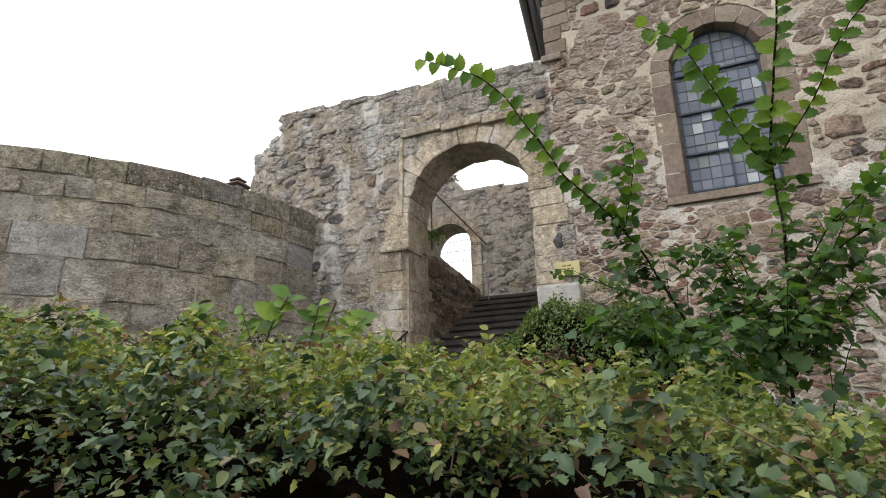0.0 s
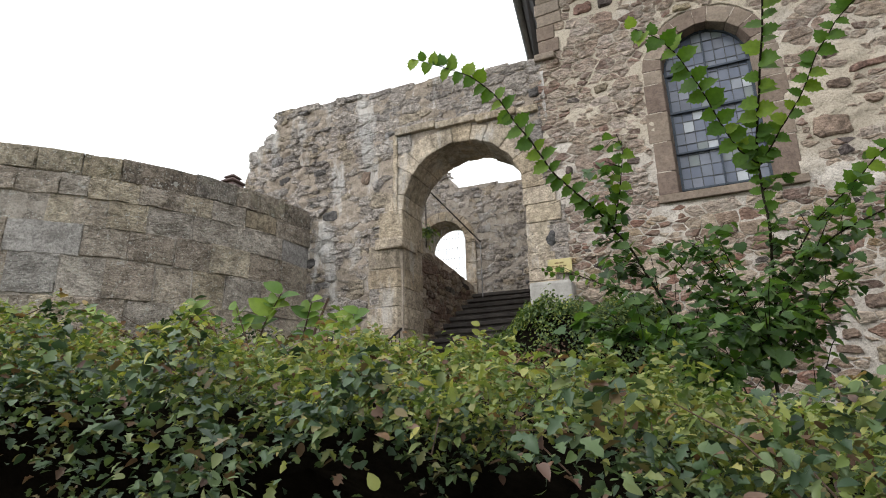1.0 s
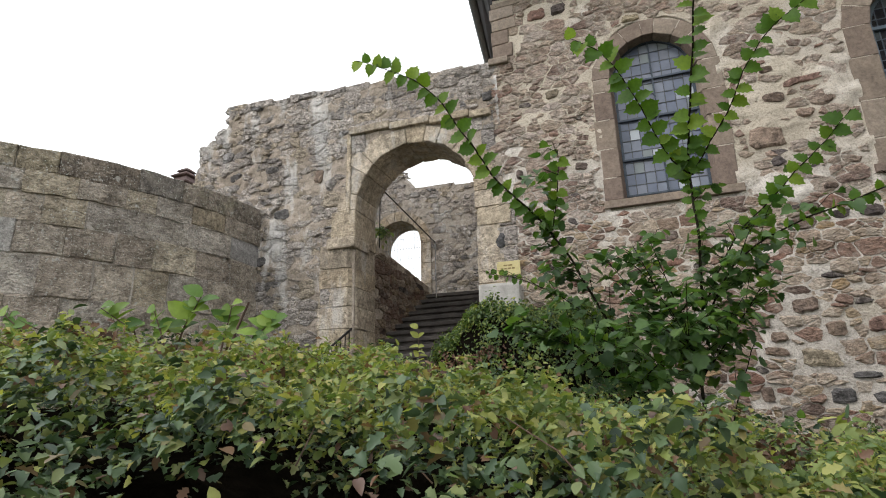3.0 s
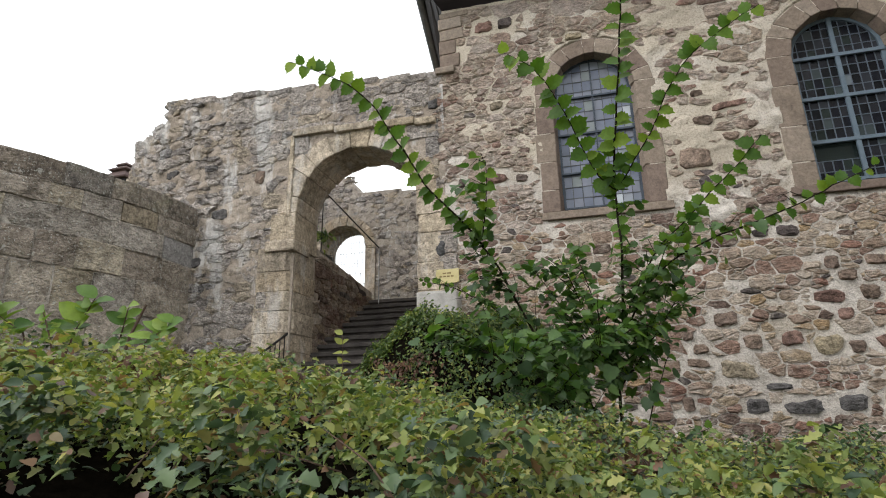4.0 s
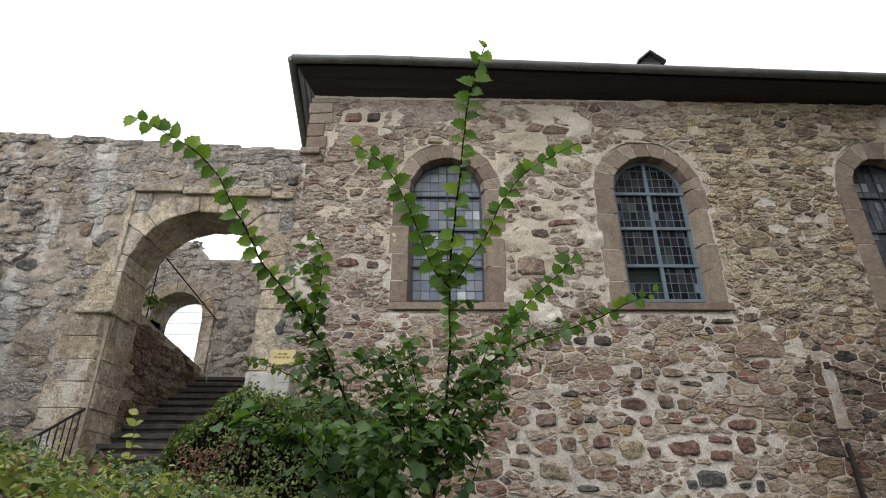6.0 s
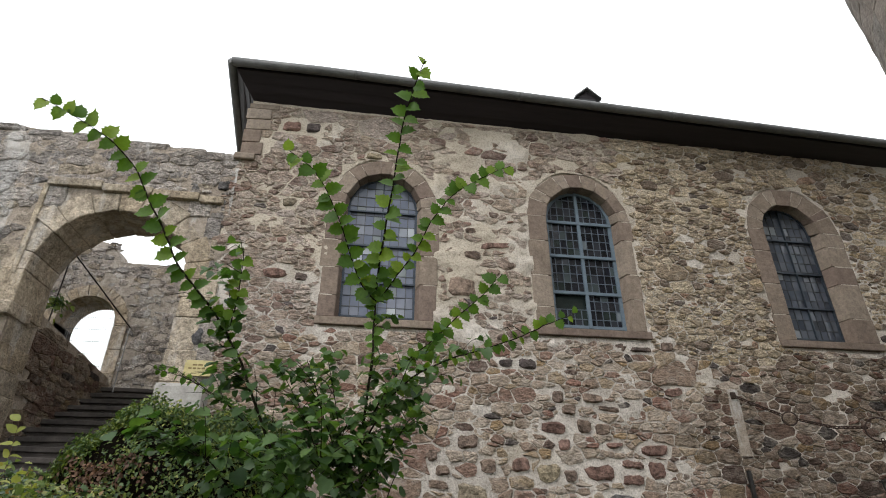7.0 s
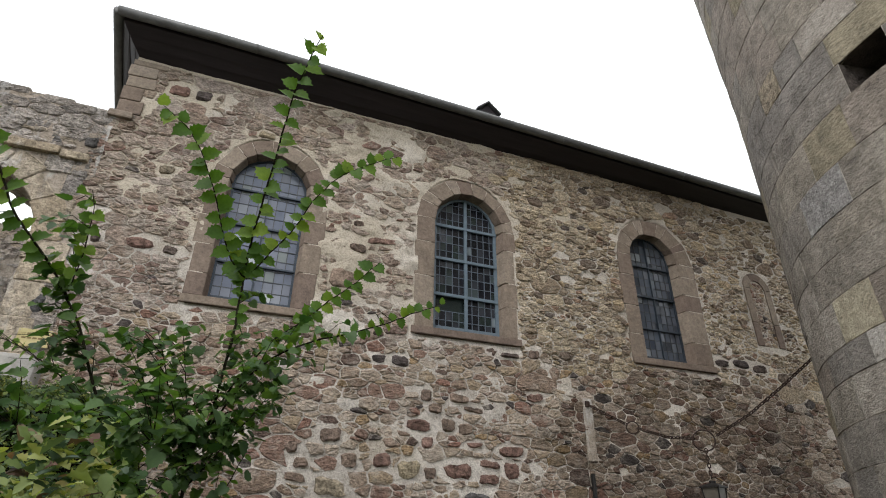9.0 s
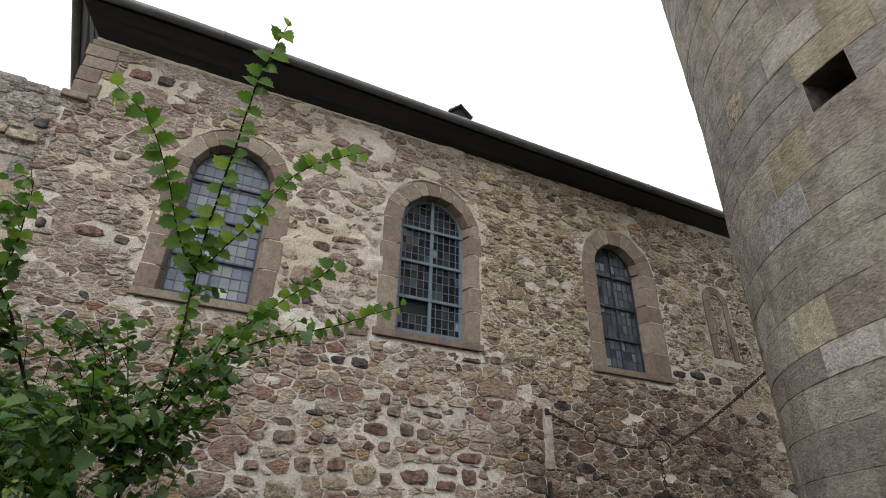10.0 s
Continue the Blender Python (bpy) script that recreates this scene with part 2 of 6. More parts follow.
M["lead"] = plain_mat("lead_came", (0.05, 0.055, 0.06), (0.085, 0.09, 0.10), 0.5, 0.4, 14)
M["yellow"] = plain_mat("yellow_enamel", (0.47, 0.39, 0.17), (0.54, 0.46, 0.23), 0.5, 0, 6, 0.05, 0.001)
M["ink"] = plain_mat("dark_sign_ink", (0.16, 0.11, 0.03), (0.2, 0.14, 0.05), 0.5)
M["interior"] = plain_mat("church_interior_plaster", (0.10, 0.09, 0.08), (0.14, 0.13, 0.12), 0.9)
M["lamp_glass"] = plain_mat("dusty_lamp_glass", (0.085, 0.075, 0.06), (0.14, 0.125, 0.105), 0.35, 0, 3)
M["bark"] = plain_mat("dark_bark", (0.014, 0.012, 0.008), (0.034, 0.03, 0.018), 0.95, 0, 25, 0.6, 0.006, spec=0.08)
M["twig"] = plain_mat("brown_twig", (0.06, 0.035, 0.025), (0.12, 0.075, 0.05), 0.9, 0, 25, 0.4, 0.003)
# near-black: the shade between the leaves is put into this colour
M["hedge_core"] = plain_mat("painted_shade_twigs", (0.004, 0.0035, 0.0025), (0.011, 0.009, 0.0065), 1.0, 0, 18, 0.8, 0.03, spec=0.0)
M["soil"] = plain_mat("soil_and_grass", (0.06, 0.055, 0.03), (0.09, 0.10, 0.045), 0.95, 0, 3, 0.7, 0.03)
M["gravel"] = plain_mat("trodden_gravel", (0.20, 0.18, 0.155), (0.30, 0.275, 0.24), 0.95, 0, 8, 0.7, 0.01)


def glass_mat(name, tones, transmit, spec=0.5):
    m, nt, b = mat_base(name)
    pick = nt.nodes.new("ShaderNodeObjectInfo").outputs["Random"]
    col = ramp(nt, pick, tones, True)
    col = mix(nt, col, ramp(nt, noise_node(nt, 5, 4), [(0.3, grey(0.7)), (0.7, grey(1.1))]), 0.5, "MULTIPLY")
    nt.links.new(col, b.inputs["Base Color"])
    b.inputs["Roughness"].default_value, b.inputs["IOR"].default_value = 0.12, 1.52
    b.inputs["Specular IOR Level"].default_value = spec
    b.inputs["Transmission Weight"].default_value = transmit
    bump(nt, b, noise_node(nt, 9, 3), 0.25, 0.004)
    return m


# the panes' tones hold the sky's reflection as well as the glass colour
M["glass_pale"] = glass_mat("sky_reflection_glass", [(0, (0.15, 0.17, 0.225)), (0.2, (0.19, 0.205, 0.255)), (0.38, (0.125, 0.145, 0.20)), (0.55, (0.165, 0.185, 0.235)), (0.70, (0.20, 0.225, 0.225)), (0.80, (0.25, 0.27, 0.31)), (0.90, (0.14, 0.15, 0.185)), (0.96, (0.46, 0.49, 0.52))], 0.15, 0.4)
M["glass_dark"] = glass_mat("dark_leaded_glass", [(0, (0.014, 0.016, 0.024)), (0.28, (0.03, 0.032, 0.04)), (0.45, (0.012, 0.014, 0.018)), (0.62, (0.045, 0.05, 0.062)), (0.76, (0.03, 0.042, 0.04)), (0.88, (0.075, 0.095, 0.10)), (0.975, (0.25, 0.29, 0.32))], 0.3, 0.2)
M["glass_mid"] = glass_mat("grey_sky_reflection_glass", [(0, (0.10, 0.118, 0.15)), (0.3, (0.065, 0.078, 0.105)), (0.5, (0.15, 0.168, 0.20)), (0.7, (0.115, 0.13, 0.165)), (0.86, (0.05, 0.058, 0.075)), (0.93, (0.34, 0.37, 0.40))], 0.25, 0.35)


def leaf_mat(name, tones, island, shine=0.35, thin=0.35):
    m, nt, b = mat_base(name)
    pick = nt.nodes.new("ShaderNodeNewGeometry").outputs["Random Per Island"] if island else nt.nodes.new("ShaderNodeObjectInfo").outputs["Random"]
    col = ramp(nt, pick, tones)
    col = mix(nt, col, ramp(nt, noise_node(nt, 30, 4), [(0.3, grey(0.7)), (0.7, grey(1.15))]), 0.6, "MULTIPLY")
    col = mix(nt, col, ramp(nt, noise_node(nt, 1.3, 4), [(0.35, (0.75, 0.8, 0.8)), (0.65, (1.15, 1.12, 1.0))]), 0.7, "MULTIPLY")
    nt.links.new(col, b.inputs["Base Color"])
    b.inputs["Roughness"].default_value, b.inputs["Specular IOR Level"].default_value = 0.5, shine
    tr = nt.nodes.new("ShaderNodeBsdfTranslucent")
    nt.links.new(mix(nt, col, (1.25, 1.35, 0.6), 1.0, "MULTIPLY"), tr.inputs["Color"])
    mx = nt.nodes.new("ShaderNodeMixShader")
    mx.inputs[0].default_value = thin
    nt.links.new(b.outputs[0], mx.inputs[1])
    nt.links.new(tr.outputs[0], mx.inputs[2])
    nt.links.new(mx.outputs[0], nt.nodes["Material Output"].inputs["Surface"])
    return m


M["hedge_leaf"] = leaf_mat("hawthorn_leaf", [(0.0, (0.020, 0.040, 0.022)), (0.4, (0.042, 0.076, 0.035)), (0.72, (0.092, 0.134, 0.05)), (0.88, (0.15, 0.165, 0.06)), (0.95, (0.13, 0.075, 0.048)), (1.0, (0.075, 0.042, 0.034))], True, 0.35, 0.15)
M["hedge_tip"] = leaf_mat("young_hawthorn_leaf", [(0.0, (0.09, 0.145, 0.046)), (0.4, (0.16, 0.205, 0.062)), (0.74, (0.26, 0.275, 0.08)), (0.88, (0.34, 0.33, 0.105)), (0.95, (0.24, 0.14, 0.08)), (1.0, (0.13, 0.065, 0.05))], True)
M["ivy_leaf"] = leaf_mat("ivy_leaf", [(0.0, (0.028, 0.057, 0.019)), (0.45, (0.068, 0.116, 0.03)), (0.85, (0.16, 0.205, 0.046)), (1.0, (0.29, 0.29, 0.075))], True, 0.4, 0.28)
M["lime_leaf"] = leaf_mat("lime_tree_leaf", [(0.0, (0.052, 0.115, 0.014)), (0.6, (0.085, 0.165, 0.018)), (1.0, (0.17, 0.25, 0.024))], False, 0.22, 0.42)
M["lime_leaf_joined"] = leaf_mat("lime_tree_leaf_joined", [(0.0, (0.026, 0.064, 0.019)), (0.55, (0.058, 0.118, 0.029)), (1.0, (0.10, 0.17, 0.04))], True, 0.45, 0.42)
M["shoot_leaf"] = leaf_mat("fresh_shoot_leaf", [(0.0, (0.055, 0.12, 0.022)), (0.5, (0.105, 0.185, 0.028)), (1.0, (0.18, 0.26, 0.04))], False, 0.25)
M["hedge_tip_leaf"] = leaf_mat("yellow_sapling_leaf", [(0.0, (0.17, 0.20, 0.035)), (1.0, (0.30, 0.30, 0.05))], False)
M["dead_leaf"] = leaf_mat("dead_brown_leaf", [(0.0, (0.05, 0.028, 0.02)), (0.6, (0.10, 0.055, 0.036)), (1.0, (0.18, 0.10, 0.06))], True, 0.15, 0.1)
M["basalt"] = stone_mat("basalt_stone", [(0.0, (0.10, 0.098, 0.10)), (0.5, (0.13, 0.122, 0.12))], False)
M["red_stone"] = stone_mat("red_sandstone", [(0.0, (0.22, 0.135, 0.11)), (0.5, (0.26, 0.165, 0.135))], False)
M["dark_stone"] = stone_mat("dark_brown_stone", [(0.0, (0.105, 0.085, 0.08)), (0.5, (0.15, 0.115, 0.10))], False)
M["tan_stone"] = stone_mat("tan_sandstone", [(0.0, (0.33, 0.275, 0.19)), (0.5, (0.30, 0.25, 0.185))], False)
M["grey_stone"] = stone_mat("grey_sandstone", [(0.0, (0.30, 0.285, 0.275)), (0.5, (0.34, 0.32, 0.30))], False, mottle=0.4, lichen=0.5, relief=0.012)
M["pale_block"] = stone_mat("pale_sandstone", [(0.0, (0.44, 0.41, 0.37)), (0.5, (0.42, 0.39, 0.355))], False, mottle=0.3, pit=0.15, relief=0.012)
M["yellow_block"] = stone_mat("yellowish_sandstone", [(0.0, (0.40, 0.355, 0.265)), (0.5, (0.38, 0.34, 0.26))], False, mottle=0.35, pit=0.15, relief=0.012)
M["brown_stone"] = stone_mat("brown_sandstone", [(0.0, (0.21, 0.155, 0.125)), (0.5, (0.25, 0.185, 0.145))], False)


# ---- building helpers ----
def mesh_of(name, verts, faces, mat, smooth=False):
    me = bpy.data.meshes.new(name)
    me.from_pydata([tuple(v) for v in verts], [], faces)
    me.materials.append(mat)
    if smooth:
        me.shade_smooth()
    return me


def link(name, me, parent=None, label="", m=None):
    ob = new(name, me)
    if parent is not None:
        ob.parent = parent
    if m is not None:
        ob.matrix_basis = m
    if label:
        ob["label"] = label
    return ob


def part(name, bm, material, parent, label="", smooth=False):
    """Links a bmesh as one mesh object under a thing or a part."""
    bmesh.ops.recalc_face_normals(bm, faces=bm.faces)
    me = bpy.data.meshes.new(name)
    bm.to_mesh(me)
    bm.free()
    me.materials.append(material)
    if smooth:
        me.shade_smooth()
    return link(name, me, parent, label)


def box(bm, x0, x1, y0, y1, z0, z1, bevel=0.0, m=None):
    g = bmesh.ops.create_cube(bm, size=1.0, matrix=Matrix.LocRotScale(((x0 + x1) / 2, (y0 + y1) / 2, (z0 + z1) / 2), None, (abs(x1 - x0), abs(y1 - y0), abs(z1 - z0))))
    if bevel:
        edges = list({e for v in g["verts"] for e in v.link_edges})
        r = bmesh.ops.bevel(bm, geom=edges, offset=bevel, segments=2, affect="EDGES", profile=0.6)
        vs = list({v for f in r["faces"] for v in f.verts})
    else:
        vs = g["verts"]
    if m is not None:
        bmesh.ops.transform(bm, matrix=m, verts=vs)
    return vs


def tube(bm, pts, radii, n=8, cap=True):
    """A round tube along a polyline."""
    pts = [Vector(p) for p in pts]
    if not isinstance(radii, (list, tuple)):
        radii = [radii] * len(pts)
    rings = []
    for i, p in enumerate(pts):
        a = pts[max(0, i - 1)]
        b = pts[min(len(pts) - 1, i + 1)]
        d = (b - a).normalized()
        u = d.orthogonal().normalized() if i == 0 else (u - d * u.dot(d)).normalized()
        w = d.cross(u)
        rings.append([bm.verts.new(p + (u * math.cos(2 * math.pi * k / n) + w * math.sin(2 * math.pi * k / n)) * radii[i]) for k in range(n)])
    for r0, r1 in zip(rings, rings[1:]):
        for k in range(n):
            bm.faces.new((r0[k], r0[(k + 1) % n], r1[(k + 1) % n], r1[k]))
    if cap:
        bm.faces.new(rings[0][::-1])
        bm.faces.new(rings[-1])


def empty(name, at=(0, 0, 0), **tags):
    ob = new(name)
    ob.matrix_basis = pose(*at)
    return tagged(ob, **tags)


def fnoise(x, y, z=0.0):
    return noise.noise(Vector((x, y, z)))


# ---- masonry ----
def stone_of(pts, proud, r):
    """A broken stone over its outline (u, v): rough edge, shoulder, uneven face. Returns verts (u, v, w) and faces."""
    n = len(pts)
    cu, cv = sum(p[0] for p in pts) / n, sum(p[1] for p in pts) / n
    w = max(p[0] for p in pts) - min(p[0] for p in pts)
    h = max(p[1] for p in pts) - min(p[1] for p in pts)
    tilt_u, tilt_v = r.uniform(-0.35, 0.35), r.uniform(-0.35, 0.35)
    out = [(u, v, -0.03) for u, v in pts]
    e = r.uniform(0.92, 0.97)
    sh = [(cu + (u - cu) * e, cv + (v - cv) * e, proud * r.uniform(0.3, 0.9) - 0.002) for u, v in pts]
    k = r.uniform(0.55, 0.78)
    top = [(cu + (u - cu) * k, cv + (v - cv) * k, proud * (1 + tilt_u * (u - cu) / w * 2 + tilt_v * (v - cv) / h * 2) * r.uniform(0.85, 1.15)) for u, v in pts]
    verts = out + sh + top + [(cu, cv, proud * r.uniform(0.85, 1.2))]
    faces = []
    for i in range(n):
        j = (i + 1) % n
        faces.append((i, j, n + j, n + i))
        faces.append((n + i, n + j, 2 * n + j, 2 * n + i))
        faces.append((2 * n + i, 2 * n + j, 3 * n))
    return verts, faces


def rubble_stone(u0, u1, v0, v1, proud, r):
    """An irregular broken stone that fills a box: twelve-sided outline."""
    cu, cv = (u0 + u1) / 2, (v0 + v1) / 2
    w, h = u1 - u0, v1 - v0
    pts = []
    j = 0.18
    turn = r.gauss(0, 0.05)
    corner = [(u0 + w * r.uniform(-0.03, j), v0 + h * r.uniform(-0.03, j)), (u1 - w * r.uniform(-0.03, j), v0 + h * r.uniform(-0.03, j)),
              (u1 - w * r.uniform(-0.03, j), v1 - h * r.uniform(-0.03, j * 1.2)), (u0 + w * r.uniform(-0.03, j), v1 - h * r.uniform(-0.03, j * 1.2))]
    for i in range(4):
        a, b = corner[i], corner[(i + 1) % 4]
        for f in (r.uniform(0.12, 0.26), r.uniform(0.4, 0.6), r.uniform(0.74, 0.88)):
            bow = r.uniform(-0.05, 0.035) if 0.3 < f < 0.7 else r.uniform(-0.02, 0.02)
            nu, nv = (b[1] - a[1]), -(b[0] - a[0])
            pts.append((a[0] + (b[0] - a[0]) * f + nu * bow, a[1] + (b[1] - a[1]) * f + nv * bow))
    cs, sn = math.cos(turn), math.sin(turn)
    pts = [(cu + (u - cu) * cs - (v - cv) * sn, cv + (u - cu) * sn + (v - cv) * cs) for u, v in pts]
    return stone_of(pts, proud, r)


def clipped(poly, a, b, c):
    """The part of a polygon where a * x + b * y <= c."""
    out = []
    for i, p in enumerate(poly):
        q = poly[(i + 1) % len(poly)]
        dp, dq = a * p[0] + b * p[1] - c, a * q[0] + b * q[1] - c
        if dp <= 0:
            out.append(p)
        if (dp < 0 < dq) or (dq < 0 < dp):
            f = dp / (dp - dq)
            out.append((p[0] + (q[0] - p[0]) * f, p[1] + (q[1] - p[1]) * f))
    return out


def packed(seeds, aspect):
    """The joints between stones that grew from seeds (u, v, area): for each seed the polygon nearest to it, large stones reaching further."""
    k = math.sqrt(aspect)
    sites = [(u / k, v * k, 0.16 * area) for u, v, area in seeds]
    size = 0.3
    grid = {}
    for i, (x, y, _) in enumerate(sites):
        grid.setdefault((int(x // size), int(y // size)), []).append(i)
    polys = []
    for i, (x, y, wt) in enumerate(sites):
        gx, gy = int(x // size), int(y // size)
        near = [j for a in range(gx - 2, gx + 3) for b in range(gy - 2, gy + 3) for j in grid.get((a, b), ()) if j != i]
        near.sort(key=lambda j: (sites[j][0] - x) ** 2 + (sites[j][1] - y) ** 2)
        poly = [(x - 0.45, y - 0.45), (x + 0.45, y - 0.45), (x + 0.45, y + 0.45), (x - 0.45, y + 0.45)]
        for j in near[:26]:
            ax, ay, wj = sites[j]
            poly = clipped(poly, 2 * (ax - x), 2 * (ay - y), ax * ax + ay * ay - x * x - y * y + wt - wj)
            if len(poly) < 3:
                break
        polys.append([(px * k, py / k) for px, py in poly] if len(poly) > 2 else None)
    return polys


def block(u0, u1, v0, v1, proud, r, seg=1, gap=0.006, chip=0.012, back=-0.05, worn=0.018):
    """A squared block: arrises worn round, face a little uneven. seg: cuts along u, for curved walls."""
    u0, u1, v0, v1 = u0 + gap, u1 - gap, v0 + gap, v1 - gap
    us = [u0 + (u1 - u0) * i / seg for i in range(seg + 1)]
    verts, faces = [], []
    e = min(worn, (v1 - v0) * 0.12)

    def row(v, w, inset):
        base = len(verts)
        for i, u in enumerate(us):
            uu = u + (inset if i == 0 else -inset if i == seg else 0)
            verts.append((uu + r.uniform(-chip, chip) * 0.4, v + r.uniform(-chip, chip) * 0.5, w + (r.uniform(-chip, chip) * 0.5 if w > 0 else 0)))
        return base
    rows = [row(v0, back, 0), row(v0, proud - e, 0), row(v0 + e, proud, e), row((v0 + v1) / 2, proud + r.uniform(-0.004, 0.01), e), row(v1 - e, proud, e), row(v1, proud - e, 0), row(v1, back, 0)]
    for a, b in zip(rows, rows[1:]):
        for i in range(seg):
            faces.append((a + i, a + i + 1, b + i + 1, b + i))
    faces.append(tuple(x for x in rows))
    faces.append(tuple(x + seg for x in rows[::-1]))
    return verts, faces


def lay(pieces, place, near, parent, name, mat, mat_joined, label_rest):
    """Places pieces through place(u, v, w): those that near() picks are parts (300 at most), the rest one joined mesh."""
    rest_v, rest_f, count = [], [], 0
    for verts, faces in pieces:
        cu, cv = sum(p[0] for p in verts) / len(verts), sum(p[1] for p in verts) / len(verts)
        pts = [place(*p) for p in verts]
        if count < 300 and near(cu, cv):
            c = Vector(place(cu, cv, 0.0))
            me = mesh_of(name, [Vector(p) - c for p in pts], faces, mat)
            link(name, me, parent, "", Matrix.Translation(c))
            count += 1
        else:
            o = len(rest_v)
            rest_v += pts
            rest_f += [tuple(i + o for i in f) for f in faces]
    if rest_v:
        ob = link(name + "work", mesh_of(name + "work", rest_v, rest_f, mat_joined), parent, label_rest)
        ob["kind"] = "stuff"


def free_spans(a, b, holes):
    """The parts of [a, b] that no hole covers."""
    spans = [(a, b)]
    for h0, h1 in holes:
        nxt = []
        for s0, s1 in spans:
            if h1 <= s0 or h0 >= s1:
                nxt.append((s0, s1))
            else:
                if h0 - s0 > 0.05:
                    nxt.append((s0, h0))
                if s1 - h1 > 0.05:
                    nxt.append((h1, s1))
        spans = nxt
    return spans


def bed_cells(u0, u1, v0, v1, r, area, aspect, band=(0.32, 0.6), chunk=(0.5, 1.1), scatter=0.55):
    """Breaks a face into irregular cells of about area(u, v) square metres, bed by bed."""
    cells = []

    def split(a, b, c, d):
        w, h = b - a, d - c
        want = area((a + b) / 2, (c + d) / 2) * math.exp(r.gauss(0, scatter))
        asp = aspect * r.uniform(0.7, 1.4)
        if w * h <= want * 1.5 and 0.45 * asp < w / h < 2.2 * asp or w < 0.06 or h < 0.035:
            cells.append((a, b, c, d))
        elif w > h * asp:
            k = a + w * r.uniform(0.33, 0.67)
            split(a, k, c, d)
            split(k, b, c, d)
        else:
            k = c + h * r.uniform(0.33, 0.67)
            split(a, b, c, k)
            split(a, b, k, d)

    v = v0
    while v < v1 - 0.1:
        h = min(r.uniform(*band), v1 - v)
        if v1 - v - h < 0.12:
            h = v1 - v
        u = u0
        while u < u1 - 0.02:
            w = min(r.uniform(*chunk), u1 - u)
            if u1 - u - w < 0.15:
                w = u1 - u
            split(u, u + w, v, v + h)
            u += w
        v += h
    return cells


def rubble_pieces(u0, u1, v0, v1, holes_at, r, area, aspect=1.7, proud=(0.006, 0.03), skip=0.05, joint=0.012, inside=None, wander=0.07, scatter=0.55, chink=0.3):
    """Random rubble in rough courses: stones of about area(u, v) square metres, grown against each other, with mortar between them."""
    seeds = []
    for a, b, c, d in bed_cells(u0, u1, v0, v1, r, area, aspect, scatter=scatter):
        dv = wander * fnoise((a + b) * 0.35, (c + d) * 0.45, 3.0) + wander * 0.5 * fnoise((a + b) * 0.9, (c + d) * 0.9, 6.0)
        seeds.append(((a + b) / 2 + (b - a) * r.uniform(-0.2, 0.2), (c + d) / 2 + dv + (d - c) * r.uniform(-0.15, 0.15), (b - a) * (d - c)))
        if r.random() < chink:
            seeds.append((b + r.uniform(-0.03, 0.03), (d if r.random() < 0.5 else c) + dv + r.uniform(-0.02, 0.02), 0.003))

    def taken(u, v):
        return any(h0 < u < h1 for h0, h1 in holes_at(v - 0.02, v + 0.02))

    out = []
    for (su, sv, _), poly in zip(seeds, packed(seeds, aspect)):
        if poly is None or taken(su, sv) or r.random() < (skip if isinstance(skip, float) else skip(su, sv)):
            continue
        gap = (joint if isinstance(joint, float) else joint(su, sv)) * r.uniform(0.5, 1.7)
        pts = []
        for u, v in poly:
            u, v = min(max(u, u0), u1), min(max(v, v0), v1)
            f = 1.0
            while f > 0.2 and taken(su + (u - su) * f, sv + (v - sv) * f):
                f -= 0.12
            far = math.hypot(u - su, v - sv) * f
            f *= max(0.2, 1.0 - gap * 0.8 / max(far, 1e-3))
            pts.append((su + (u - su) * f, sv + (v - sv) * f))
        # worn corners
        worn = []
        for i, p in enumerate(pts):
            q = pts[(i + 1) % len(pts)]
            if math.hypot(q[0] - p[0], q[1] - p[1]) < 0.02:
                worn.append(((p[0] + q[0]) / 2, (p[1] + q[1]) / 2))
                continue
            long = math.hypot(q[0] - p[0], q[1] - p[1]) > 0.14
            for f in (r.uniform(0.05, 0.18), r.uniform(0.35, 0.65), r.uniform(0.82, 0.95)) if long else (r.uniform(0.07, 0.2), r.uniform(0.8, 0.93)):
                worn.append((p[0] + (q[0] - p[0]) * f + r.uniform(-0.008, 0.008), p[1] + (q[1] - p[1]) * f + r.uniform(-0.008, 0.008)))
        if len(worn) < 5:
            continue
        w = max(p[0] for p in worn) - min(p[0] for p in worn)
        h = max(p[1] for p in worn) - min(p[1] for p in worn)
        if w < 0.04 or h < 0.028:
            continue
        if inside is None or inside(su, sv, w / 2, h / 2):
            out.append(stone_of(worn, r.uniform(*(proud if isinstance(proud, tuple) else proud(su, sv))), r))
    return out


